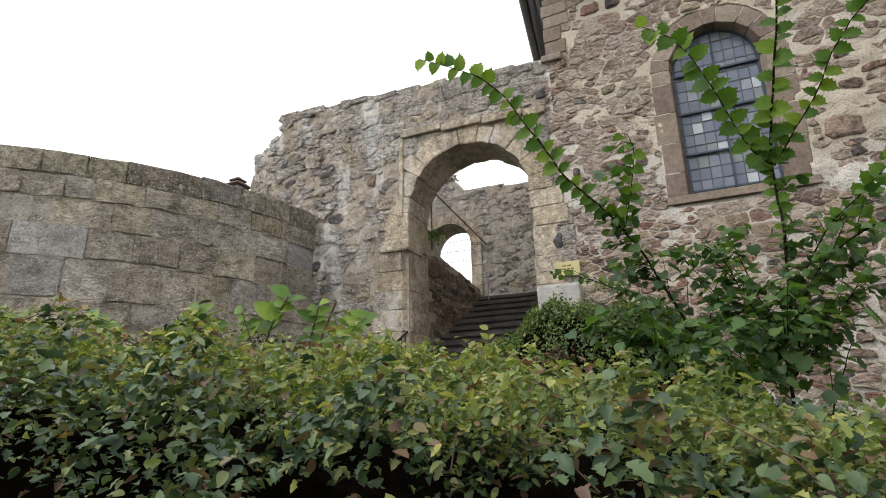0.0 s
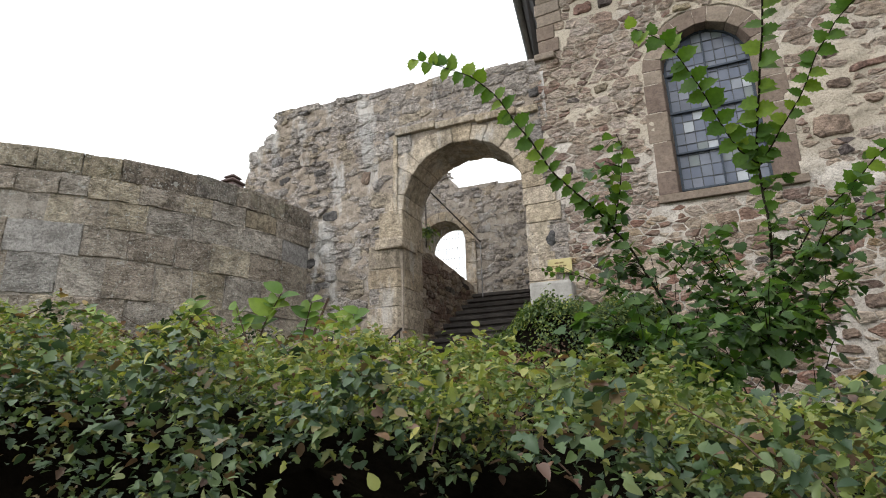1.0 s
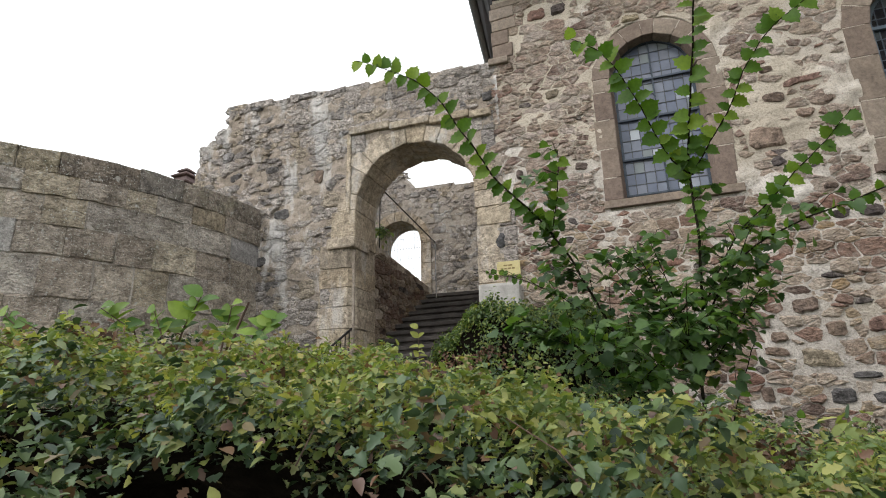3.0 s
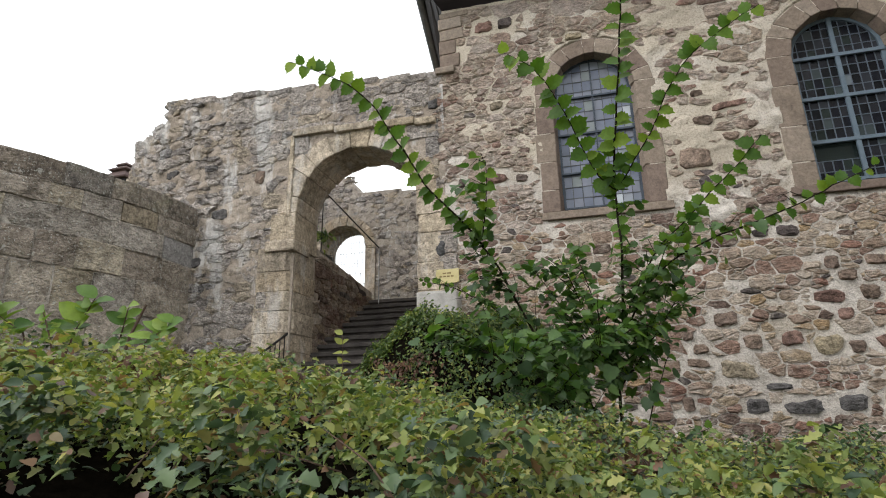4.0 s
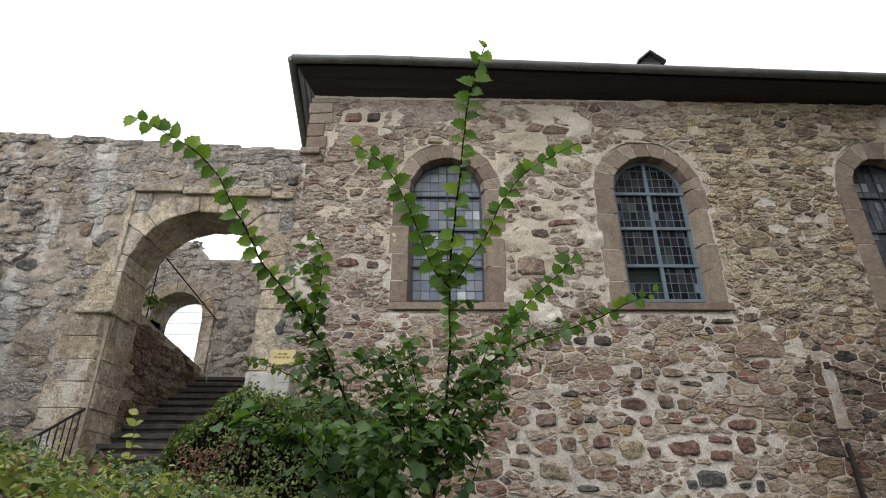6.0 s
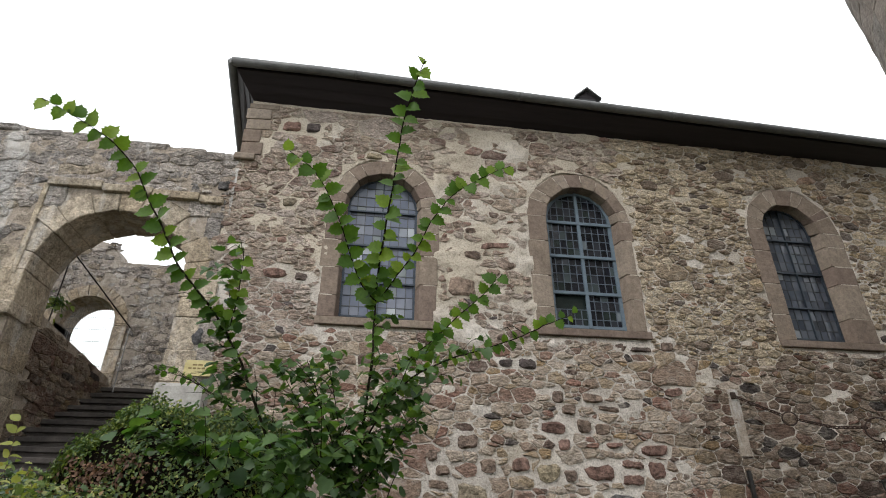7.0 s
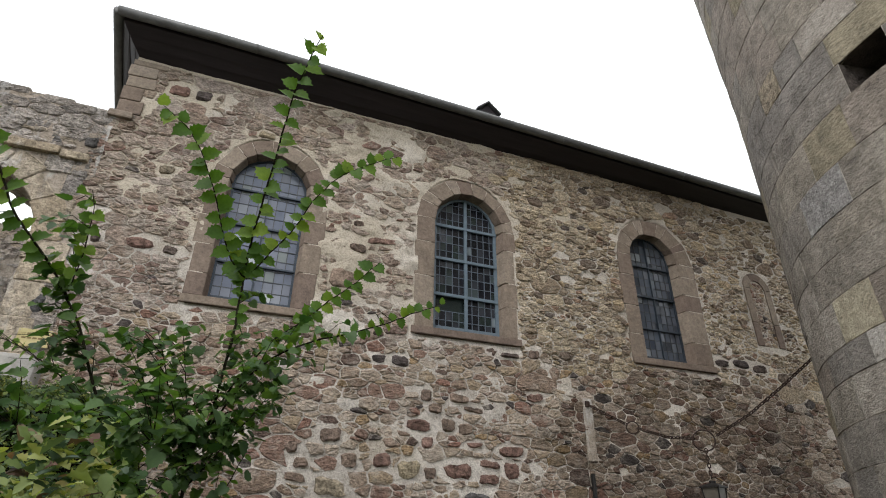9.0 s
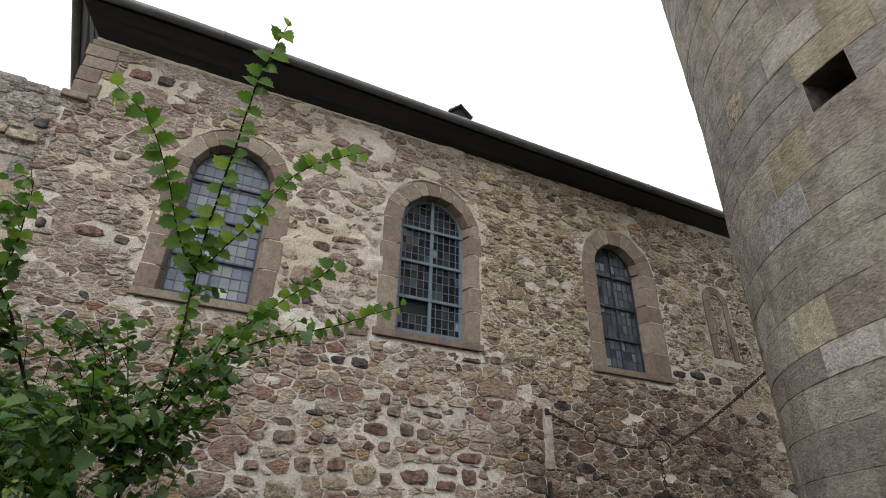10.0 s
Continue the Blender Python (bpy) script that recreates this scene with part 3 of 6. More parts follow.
def coat(name, u0, u1, v0, v1, step, keep, place, amp, mat, parent, label="", seed=0.0, grit=0.45, smear=None):
    """The uneven face of mortar between the stones, as a sheet with real hollows and bulges."""
    nu, nv = int((u1 - u0) / step), int((v1 - v0) / step)
    verts, faces = [], []
    for j in range(nv + 1):
        for i in range(nu + 1):
            u, v = u0 + (u1 - u0) * i / nu, v0 + (v1 - v0) * j / nv
            w = amp * (fnoise(u * 3.1, v * 3.1, seed) + 0.6 * fnoise(u * 9.0, v * 9.0, seed + 5) + grit * (abs(fnoise(u * 17.0, v * 17.0, seed + 9)) * 2 - 0.5))
            if smear:
                w += smear(u, v)[1] + min(0.05, smear(u, v)[0] * max(0.0, fnoise(u * 1.3, v * 1.9, seed + 3) + 0.45 * fnoise(u * 5, v * 6, seed + 7) - 0.10))
            verts.append(place(u, v, w))
    for j in range(nv):
        for i in range(nu):
            if keep(u0 + (u1 - u0) * (i + 0.5) / nu, v0 + (v1 - v0) * (j + 0.5) / nv):
                k = j * (nu + 1) + i
                faces.append((k, k + 1, k + nu + 2, k + nu + 1))
    return link(name, mesh_of(name, verts, faces, mat, True), parent, label)


def pierced(outer, holes, y0, y1):
    """A wall slab in the x-z plane from y0 to y1, with openings through it."""
    bm = bmesh.new()
    edges = []
    for loop in [outer] + holes:
        vs = [bm.verts.new((x, y0, z)) for x, z in loop]
        edges += [bm.edges.new((vs[i], vs[(i + 1) % len(vs)])) for i in range(len(vs))]
    bmesh.ops.triangle_fill(bm, edges=edges, use_beauty=True)
    r = bmesh.ops.extrude_face_region(bm, geom=list(bm.faces))
    bmesh.ops.translate(bm, vec=(0, y1 - y0, 0), verts=[e for e in r["geom"] if isinstance(e, bmesh.types.BMVert)])
    return bm


def arch_loop(x0, x1, z0, spring, n=20, rise=None):
    r = (x1 - x0) / 2
    c = (x0 + x1) / 2
    rise = rise or r
    return [(x0, z0), (x1, z0)] + [(c + r * math.cos(math.pi * i / n), spring + rise * math.sin(math.pi * i / n)) for i in range(n + 1)]

# ---- ground ----
def build_ground():
    bm = bmesh.new()
    s = 2500
    bm.faces.new([bm.verts.new(p) for p in ((-s, -s, 0), (s, -s, 0), (s, s, 0), (-s, s, 0))])
    tagged(part("ground", bm, M["soil"], None), "earth and grass that runs to the horizon", "ground", "", "structure")
    bm = bmesh.new()
    box(bm, -30, 30, -3.0, 1.0, -0.2, 0.012)
    tagged(part("path", bm, M["gravel"], None), "trodden gravel path before the hedge", "path", "", "structure")


build_ground()

# ---- church ----
WY = 9.0
WINDOWS = [dict(x0=0.575, x1=1.741, z0=4.585, spring=6.59, s0=0.25, s1=2.08, glass="glass_pale", kind="lead", bars=(5.174, 5.845, 6.498)),
           dict(x0=4.06, x1=5.285, z0=4.59, spring=6.62, s0=3.65, s1=5.56, glass="glass_dark", kind="sash", bars=(5.211, 5.90, 6.578)),
           dict(x0=8.272, x1=9.325, z0=4.587, spring=6.71, s0=7.90, s1=9.79, glass="glass_mid", kind="lead", bars=(5.173, 5.856, 6.536))]
CHURCH_L, CHURCH_R = -1.28, 16.0


def wall_top(x):
    return 8.515 + 0.02 * max(0.0, -x) - 0.0008 * max(0.0, x) ** 2


def eave_top(x):
    return 8.97 - 0.0305 * max(0.0, x)


def flat(u, v, w):
    return (u, WY - w, v)


# stones that stand out by size or colour: left, right, bottom, top; by kind
ODD_BASALT = [(3.02, 3.56, 1.49, 1.69), (3.61, 3.98, 1.53, 1.75), (4.49, 4.98, 1.86, 2.11), (4.36, 4.54, 1.83, 1.98), (5.06, 5.26, 1.84, 1.93), (5.31, 5.45, 1.8, 1.97), (2.57, 2.89, 1.49, 1.73),
              (2.85, 3.18, 1.8, 1.91)]
ODD_RED = [(3.6, 4.06, 2.88, 3.05), (4.18, 4.72, 2.25, 2.51), (4.56, 4.84, 2.69, 2.79), (3.85, 4.05, 2.66, 2.81), (3.16, 3.43, 2.34, 2.56), (5.1, 5.57, 2.6, 2.78), (4.76, 5.09, 2.2, 2.36), (5.17, 5.46, 2.27, 2.53),
           (4.79, 5.13, 2.42, 2.54), (5.64, 5.98, 3.46, 3.62), (2.8, 3.37, 5.84, 5.96), (-0.73, -0.37, 7.88, 8.16), (-0.65, -0.24, 5.08, 5.26)]
ODD_BROWN = [(3.82, 4.01, 3.32, 3.52), (4.29, 4.62, 3.34, 3.48), (4.48, 4.88, 3.21, 3.31), (3.92, 4.2, 3.14, 3.3), (4.17, 4.41, 2.88, 3.11), (4.44, 4.67, 2.87, 3.04), (2.68, 2.95, 2.29, 2.55), (2.33, 2.71, 2.64, 2.87),
             (1.94, 2.13, 2.47, 2.63), (2.07, 2.29, 2.28, 2.44), (1.94, 2.27, 2.12, 2.24), (3.9, 4.1, 2.23, 2.4), (1.85, 2.03, 1.53, 1.78), (4.73, 5.2, 1.5, 1.8), (5.71, 5.93, 4.2, 4.35)]
ODD_UPPER = [(2.25, 2.75, 4.94, 5.31), (2.49, 2.82, 5.6, 5.8), (2.89, 3.14, 5.32, 5.46), (3.23, 3.39, 5.48, 5.61), (2.56, 2.75, 6.1, 6.23), (-1.22, -1.04, 6.63, 6.81), (-1.1, -0.98, 7.05, 7.2), (3.01, 3.19, 4.24, 4.36)]
ODD_DARK = [(3.31, 3.62, 3.81, 4.0), (3.03, 3.27, 3.82, 3.96), (5.17, 5.54, 4.16, 4.27), (-0.34, 0.01, 7.91, 8.13), (-0.15, 0.06, 5.04, 5.2), (-1.07, -0.94, 5.04, 5.24), (9.8, 10.2, 4.52, 4.68), (10.25, 10.7, 4.55, 4.71),
            (10.76, 11.2, 4.5, 4.68)]
ODD_TAN = [(3.49, 3.87, 2.2, 2.51), (4.13, 4.43, 1.54, 1.81), (2.33, 2.83, 1.91, 2.23), (0.79, 1.08, 7.46, 7.6), (-0.51, -0.26, 6.36, 6.56)]
ODD = [(*q, kind) for some, kind in ((ODD_BASALT, "basalt"), (ODD_RED, "red_stone"), (ODD_BROWN, "brown_stone"), (ODD_UPPER, "brown_stone"), (ODD_DARK, "dark_stone"), (ODD_TAN, "tan_stone")) for q in some]
ODD_RUIN = [(-5.66, -5.24, 4.98, 5.20, "basalt"), (-1.56, -1.36, 6.58, 6.77, "basalt"), (-1.52, -1.27, 3.96, 4.24, "basalt"), (-4.78, -4.58, 5.6, 5.85, "brown_stone"),
            (-6.08, -5.72, 4.16, 4.34, "basalt"), (-6.7, -6.4, 5.92, 6.1, "basalt")]


def odd_holes(odd, v0, v1):
    return [(a, b) for a, b, c, d, _ in odd if v1 > c + 0.01 and v0 < d - 0.01]


def surround_half(wd, z):
    """The stretch in x that a window and its stone surround cover at height z."""
    if z < wd["z0"] - 0.26 or z > wd["spring"] - 0.06 + (wd["s1"] - wd["s0"]) / 2:
        return None
    c, r = (wd["s0"] + wd["s1"]) / 2, (wd["s1"] - wd["s0"]) / 2
    if z <= wd["spring"]:
        return (wd["s0"], wd["s1"])
    k = math.sqrt(max(0.0, r * r - (z - wd["spring"]) ** 2))
    return (c - k, c + k)


def church_holes(v0, v1):
    out = []
    for wd in WINDOWS:
        for z in (v0 + 0.02, v1 - 0.02):
            s = surround_half(wd, z)
            if s:
                out.append(s)
    if v1 > 5.0 and v0 < 6.8:
        out.append((11.1, 11.9))
    return out + odd_holes(ODD, v0, v1)


def in_surround(u, v, grow=0.0):
    for wd in WINDOWS:
        s = surround_half(wd, v)
        if s and s[0] + 0.05 - grow < u < s[1] - 0.05 + grow:
            return True
    return False


church = empty("church", (0, 0, 0), label="stone church nave with round-headed windows and dark eaves", category="church")


def build_church_wall():
    n = 24
    top = [(CHURCH_R - (CHURCH_R - CHURCH_L) * i / n, 0) for i in range(n + 1)]
    outer = [(CHURCH_L, -0.3), (CHURCH_R, -0.3)] + [(x, wall_top(x)) for x, _ in top]
    holes = [arch_loop(w["x0"] - 0.08, w["x1"] + 0.08, w["z0"] - 0.08, w["spring"]) for w in WINDOWS]
    bm = pierced(outer, holes, WY + 0.035, WY + 0.75)
    wall = part("wall", bm, M["mortar"], church, "rubble wall in pale lime mortar")
    bm = bmesh.new()
    box(bm, CHURCH_L, CHURCH_L + 0.7, WY + 0.76, 18.0, -0.3, 8.48)
    part("side_wall", bm, M["mortar"], church)
    bm = bmesh.new()
    box(bm, CHURCH_L + 0.7, CHURCH_R, 17.3, 18.0, -0.3, 8.48)
    part("back_wall", bm, M["interior"], church)
    bm = bmesh.new()
    box(bm, CHURCH_R - 0.7, CHURCH_R, WY + 0.76, 17.3, -0.3, 7.8)
    part("end_wall", bm, M["mortar"], church)
    bm = bmesh.new()
    box(bm, CHURCH_L + 0.7, CHURCH_R - 0.7, WY + 0.76, 17.3, 0.3, 0.4)
    part("floor", bm, M["interior"], church)
    return wall


church_wall = build_church_wall()


def build_surround(wd, parent):
    """Jamb blocks, arch stones and sill round one window, splayed to the glass."""
    r = random.Random(int(wd["x0"] * 100))
    splay, depth, proud = 0.09, 0.24, 0.012

    def piece(quad, name):
        # quad: inner/outer points of both ends at the face; the inner edge moves inwards with depth
        (ia, oa, ob_, ib), (ja, jb) = quad
        f, k = WY - proud, WY + depth
        g = 0.004
        vs = [(ia[0], f, ia[1]), (oa[0], f, oa[1]), (ob_[0], f, ob_[1]), (ib[0], f, ib[1]),
              (ja[0], k, ja[1]), (oa[0], k, oa[1]), (ob_[0], k, ob_[1]), (jb[0], k, jb[1])]
        c = Vector((sum(v[0] for v in vs) / 8, sum(v[1] for v in vs) / 8, sum(v[2] for v in vs) / 8))
        bm = bmesh.new()
        b = [bm.verts.new((Vector(v) - c) * 0.985 + Vector((r.uniform(-g, g), r.uniform(-g, g), r.uniform(-g, g)))) for v in vs]
        for q in ((0, 1, 2, 3), (4, 7, 6, 5), (0, 3, 7, 4), (1, 5, 6, 2), (0, 4, 5, 1), (3, 2, 6, 7)):
            bm.faces.new([b[i] for i in q])
        bmesh.ops.recalc_face_normals(bm, faces=bm.faces)
        bmesh.ops.bevel(bm, geom=list(bm.edges), offset=0.008, segments=1, affect="EDGES")
        me = bpy.data.meshes.new(name)
        bm.to_mesh(me)
        bm.free()
        me.materials.append(M["trim"])
        link(name, me, parent, "", Matrix.Translation(c))

    for xi, xo, sgn in ((wd["x0"], wd["s0"], 1), (wd["x1"], wd["s1"], -1)):
        z = wd["z0"] - 0.09
        while z < wd["spring"] - 0.07:
            h = r.uniform(0.34, 0.66)
            if wd["spring"] - 0.06 - z - h < 0.22:
                h = wd["spring"] - 0.06 - z
            xo2 = xo + sgn * r.uniform(-0.05, 0.03)
            xf = xi - sgn * splay * 0.6
            piece((((xf, z), (xo2, z), (xo2, z + h), (xf, z + h)), ((xi, z), (xi, z + h))), "jamb_stone")
            z += h
    n = 9
    ci, ri = (wd["x0"] + wd["x1"]) / 2, (wd["x1"] - wd["x0"]) / 2
    co, ro = (wd["s0"] + wd["s1"]) / 2, (wd["s1"] - wd["s0"]) / 2
    cuts = [math.pi * (i + (r.uniform(-0.25, 0.25) if 0 < i < n else 0)) / n for i in range(n + 1)]
    for a, b in zip(cuts, cuts[1:]):
        def at(c, rad, t):
            return (c + rad * math.cos(t), wd["spring"] - (0.06 if rad > ri + 0.01 else 0.0) + rad * math.sin(t))
        piece(((at(ci, ri + splay * 0.6, a), at(co, ro, a), at(co, ro, b), at(ci, ri + splay * 0.6, b)), (at(ci, ri, a), at(ci, ri, b))), "arch_stone")
    bm = bmesh.new()
    rows = []
    for t in [-0.001] + [math.pi * i / 16 for i in range(17)] + [math.pi + 0.001]:
        low = t < 0 or t > math.pi
        zi, zo = (wd["z0"] - 0.06,) * 2 if low else (wd["spring"] + ri * math.sin(t), wd["spring"] - 0.06 + (ro - 0.02) * math.sin(t))
        ct = max(-1.0, min(1.0, math.cos(t)))
        rows.append([bm.verts.new((ci + (ri + 0.12) * ct, WY - 0.006, zi + (0 if low else 0.12 * math.sin(t)))), bm.verts.new((co + (ro - 0.02) * ct, WY - 0.006, zo)),
                     bm.verts.new((co + (ro - 0.02) * ct, WY + 0.1, zo)), bm.verts.new((ci + (ri + 0.11) * ct, WY + 0.1, zi + (0 if low else 0.11 * math.sin(t))))])
    for r0, r1 in zip(rows, rows[1:]):
        for i in range(4):
            bm.faces.new((r0[i], r0[(i + 1) % 4], r1[(i + 1) % 4], r1[i]))
    part("surround_mortar", bm, M["mortar_joint"], parent, "pale joints of the window surround")
    bm = bmesh.new()
    box(bm, wd["s0"] - 0.02, wd["s1"] + 0.03, WY - 0.045, WY + 0.26, wd["z0"] - 0.215, wd["z0"] - 0.005, 0.012)
    for v in bm.verts:
        if v.co.z > wd["z0"] - 0.1 and v.co.y < WY + 0.1:
            v.co.z -= 0.09
    part("window_sill", bm, M["trim"], parent)


def build_window(wd, label):
    x0, x1, z0, sp = wd["x0"], wd["x1"], wd["z0"], wd["spring"]
    c, r, gy = (x0 + x1) / 2, (x1 - x0) / 2, WY + 0.235
    top = sp + r
    sash = wd["kind"] == "sash"
    paint = M["blue_paint"] if sash else M["dark_bar"]
    bm = bmesh.new()
    loop = arch_loop(x0 - 0.02, x1 + 0.02, z0, sp, 24)
    k = 0.05 if sash else 0.028
    inner = arch_loop(x0 + k, x1 - k, z0 + k, sp, 24)
    vo = [[bm.verts.new((x, y, z)) for x, z in loop] for y in (gy - 0.03, gy + 0.03)]
    vi = [[bm.verts.new((x, y, z)) for x, z in inner] for y in (gy - 0.03, gy + 0.03)]
    m = len(loop)
    for i in range(m):
        j = (i + 1) % m
        bm.faces.new((vo[0][i], vo[0][j], vi[0][j], vi[0][i]))
        bm.faces.new((vo[1][j], vo[1][i], vi[1][i], vi[1][j]))
        bm.faces.new((vi[0][i], vi[0][j], vi[1][j], vi[1][i]))
        bm.faces.new((vo[0][j], vo[0][i], vo[1][i], vo[1][j]))
    frame_ob = part("window", bm, paint, church, label)
    for z in wd["bars"]:
        b2 = bmesh.new()
        t = 0.028 if sash else 0.016
        hw = r if z <= sp else math.sqrt(r * r - (z - sp) ** 2)
        box(b2, c - hw, c + hw, gy - 0.05, gy - 0.01, z - t, z + t, 0.005)
        part("saddle_bar", b2, paint, frame_ob)
    b2 = bmesh.new()
    t = 0.03 if sash else 0.012
    box(b2, c - t, c + t, gy - 0.045, gy - 0.006, z0, top, 0.004)
    part("mullion", b2, paint, frame_ob)
    # panes and the lead between them
    cols = 10 if sash else 8
    rows_n = 14 if not sash else 16
    pw, ph = 2 * r / cols, (top - z0) / rows_n
    me = mesh_of("pane", [(-0.5, 0, -0.5), (0.5, 0, -0.5), (0.5, 0, 0.5), (-0.5, 0, 0.5), (-0.5, 0.004, -0.5), (0.5, 0.004, -0.5), (0.5, 0.004, 0.5), (-0.5, 0.004, 0.5)],
                 [(0, 1, 2, 3), (7, 6, 5, 4), (0, 4, 5, 1), (1, 5, 6, 2), (2, 6, 7, 3), (3, 7, 4, 0)], M[wd["glass"]])
    rr = random.Random(int(x0 * 10))
    came_mat = M["came_paint"] if sash else M["lead"]

    def came(*dims):
        b4 = bmesh.new()
        box(b4, *dims)
        part("came", b4, came_mat, frame_ob)

    ct = 0.0065 if sash else 0.006
    for j in range(rows_n):
        zc = z0 + (j + 0.5) * ph
        hw = r + 0.02 if zc - ph / 2 <= sp else math.sqrt(max(0.0, (r + 0.02) ** 2 - (zc - ph / 2 - sp) ** 2))
        for i in range(cols):
            xc = x0 + (i + 0.5) * pw
            lo, hi = max(xc - pw / 2, c - hw), min(xc + pw / 2, c + hw)
            if hi - lo < 0.03:
                continue
            if sash and j < 4 and i < 5 and j > 1:
                continue
            m4 = Matrix.LocRotScale(((lo + hi) / 2, gy, zc), Euler((rr.uniform(-0.05, 0.05), 0, rr.uniform(-0.05, 0.05))), (hi - lo - 0.008, 1, ph - 0.008))
            link("pane", me, frame_ob, "", m4)
        came(c if sash and j in (3,) else c - hw, c + hw, gy - 0.008, gy + 0.007, zc - ph / 2 - ct, zc - ph / 2 + ct)
    for i in range(1, cols):
        x = x0 + i * pw
        hgt = sp + math.sqrt(max(0.0, r * r - (x - c) ** 2))
        if sash and i < 5:
            came(x - ct, x + ct, gy - 0.0095, gy + 0.0085, z0, z0 + 2 * ph)
            came(x - ct, x + ct, gy - 0.0095, gy + 0.0085, z0 + 4 * ph, hgt)
        else:
            came(x - ct, x + ct, gy - 0.0095, gy + 0.0085, z0, hgt)
    if sash:
        # dark sheet closes the whole gap, standing in for the shade within
        b3 = bmesh.new()
        box(b3, x0 + 0.02, c + 0.06, gy + 0.05, gy + 0.06, z0 + 0.20, z0 + 0.76)
        part("open_casement", b3, M["glass_dark"], frame_ob, "tilted-in lower casement, its dark glass standing for the shaded gap")


for wd, text in zip(WINDOWS, ("round-headed window of leaded glass coloured with sky reflection, iron saddle bars", "round-headed window with grey-blue painted bars and small dark panes",
                              "round-headed window of grey leaded glass with sky reflection in its colour")):
    build_window(wd, text)


def build_eaves():
    """Dark boarded eaves that lean out from the wall head, round the corner and along the side; gutter; roof."""
    stations = []
    xs = [15.9 - i * 1.0 for i in range(17)] + [CHURCH_L]
    for x in xs[:-1]:
        stations.append(((x, WY + 0.02, wall_top(x) - 0.03), (x, 8.56, eave_top(x) - 0.16), (x, 8.56, eave_top(x) - 0.03)))
    zc, ze = wall_top(-1.3), eave_top(-1.3)
    def side(y):
        return 0.117 * (y - 8.47)
    stations.append(((CHURCH_L + 0.02, WY + 0.02, zc - 0.03), (CHURCH_L - 0.25, 8.56, ze - 0.16), (CHURCH_L - 0.25, 8.56, ze - 0.03)))
    for y in (12.0, 15.0, 18.3):
        stations.append(((CHURCH_L + 0.02, y, zc - 0.03), (CHURCH_L - 0.25 - side(y), y, ze - 0.16), (CHURCH_L - 0.25 - side(y), y, ze - 0.03)))
    bm = bmesh.new()
    rows = []
    for s in stations:
        a, b, c = (Vector(p) for p in s)
        # three boards, each lapping the next by a small step
        ins = Vector((a.x, a.y, c.z))
        pts = [a, a.lerp(b, 0.33), a.lerp(b, 0.33) + Vector((0, 0, -0.012)), a.lerp(b, 0.66), a.lerp(b, 0.66) + Vector((0, 0, -0.012)), b, c, ins]
        rows.append([bm.verts.new(p) for p in pts])
    for r0, r1 in zip(rows, rows[1:]):
        for i in range(len(r0)):
            j = (i + 1) % len(r0)
            bm.faces.new((r0[i], r0[j], r1[j], r1[i]))
    part("eaves_boarding", bm, M["soffit"], church, "dark-stained eaves boards")
    bm = bmesh.new()
    line = [(x, 8.47, eave_top(x) - 0.075) for x in xs[:-1]] + [(CHURCH_L - 0.33, 8.47, ze - 0.075)]
    tube(bm, line, 0.08, 12)
    for x in (0.5, 3.5, 6.5, 9.5):
        tube(bm, [(x, 8.47, eave_top(x) - 0.075), (x + 0.03, 8.47, eave_top(x) - 0.075)], 0.086, 12)
    part("gutter", bm, M["gutter"], church, "weathered grey zinc gutter", True)
    bm = bmesh.new()
    tube(bm, [(CHURCH_L - 0.33 - side(y), y, ze - 0.075) for y in (8.47, 12.0, 18.3)], 0.08, 12)
    part("gutter", bm, M["gutter"], church, "weathered grey zinc gutter", True)
    bm = bmesh.new()
    ridge_y, ridge_z = 13.4, 11.6
    vs = [bm.verts.new(p) for p in ((CHURCH_L - 0.27, 8.53, ze - 0.03), (16, 8.53, eave_top(16) - 0.03), (16, ridge_y, ridge_z), (4.0, ridge_y, ridge_z), (CHURCH_L - 0.27 - side(18.3), 18.3, ze - 0.03), (16, 18.3, ze - 0.03))]
    bm.faces.new((vs[0], vs[1], vs[2], vs[3]))
    bm.faces.new((vs[4], vs[0], vs[3]))
    bm.faces.new((vs[5], vs[4], vs[3], vs[2]))
    bm.faces.new((vs[1], vs[5], vs[2]))
    bm.faces.new((vs[0], vs[4], vs[5], vs[1]))
    part("roof", bm, M["roof"], church, "dark slate roof")
    # small gabled roof vent, near the eaves
    bm = bmesh.new()
    x, y, z = 5.22, 9.2, 9.2
    box(bm, x - 0.2, x + 0.2, y, y + 0.9, z, z + 0.42)
    vent = part("roof_vent", bm, M["roof"], church, "small gabled slate roof vent")
    bm = bmesh.new()
    for sgn in (-1, 1):
        a, b = Vector((x, 0, z + 0.64)), Vector((x + sgn * 0.28, 0, z + 0.38))
        o = Vector((0, 0, 0.035))
        vs = []
        for yy in (y - 0.08, y + 0.95):
            vs.append([bm.verts.new((p.x, yy, p.z)) for p in (a, b, b + o, a + o)])
        for i in range(4):
            j = (i + 1) % 4
            bm.faces.new((vs[0][i], vs[0][j], vs[1][j], vs[1][i]))
        bm.faces.new(vs[0])
        bm.faces.new(vs[1][::-1])
    part("vent_roof", bm, M["gutter"], vent)
    bm = bmesh.new()
    vs = [bm.verts.new(p) for p in ((x - 0.2, y - 0.002, z + 0.42), (x + 0.2, y - 0.002, z + 0.42), (x, y - 0.002, z + 0.62))]
    bm.faces.new(vs)
    part("vent_gable", bm, M["soffit"], vent)


build_eaves()

# ---- ruined castle wall with the gate ----
GX0, GX1, GSP = -3.94, -1.73, 4.97
GC, GR = (GX0 + GX1) / 2, (GX1 - GX0) / 2
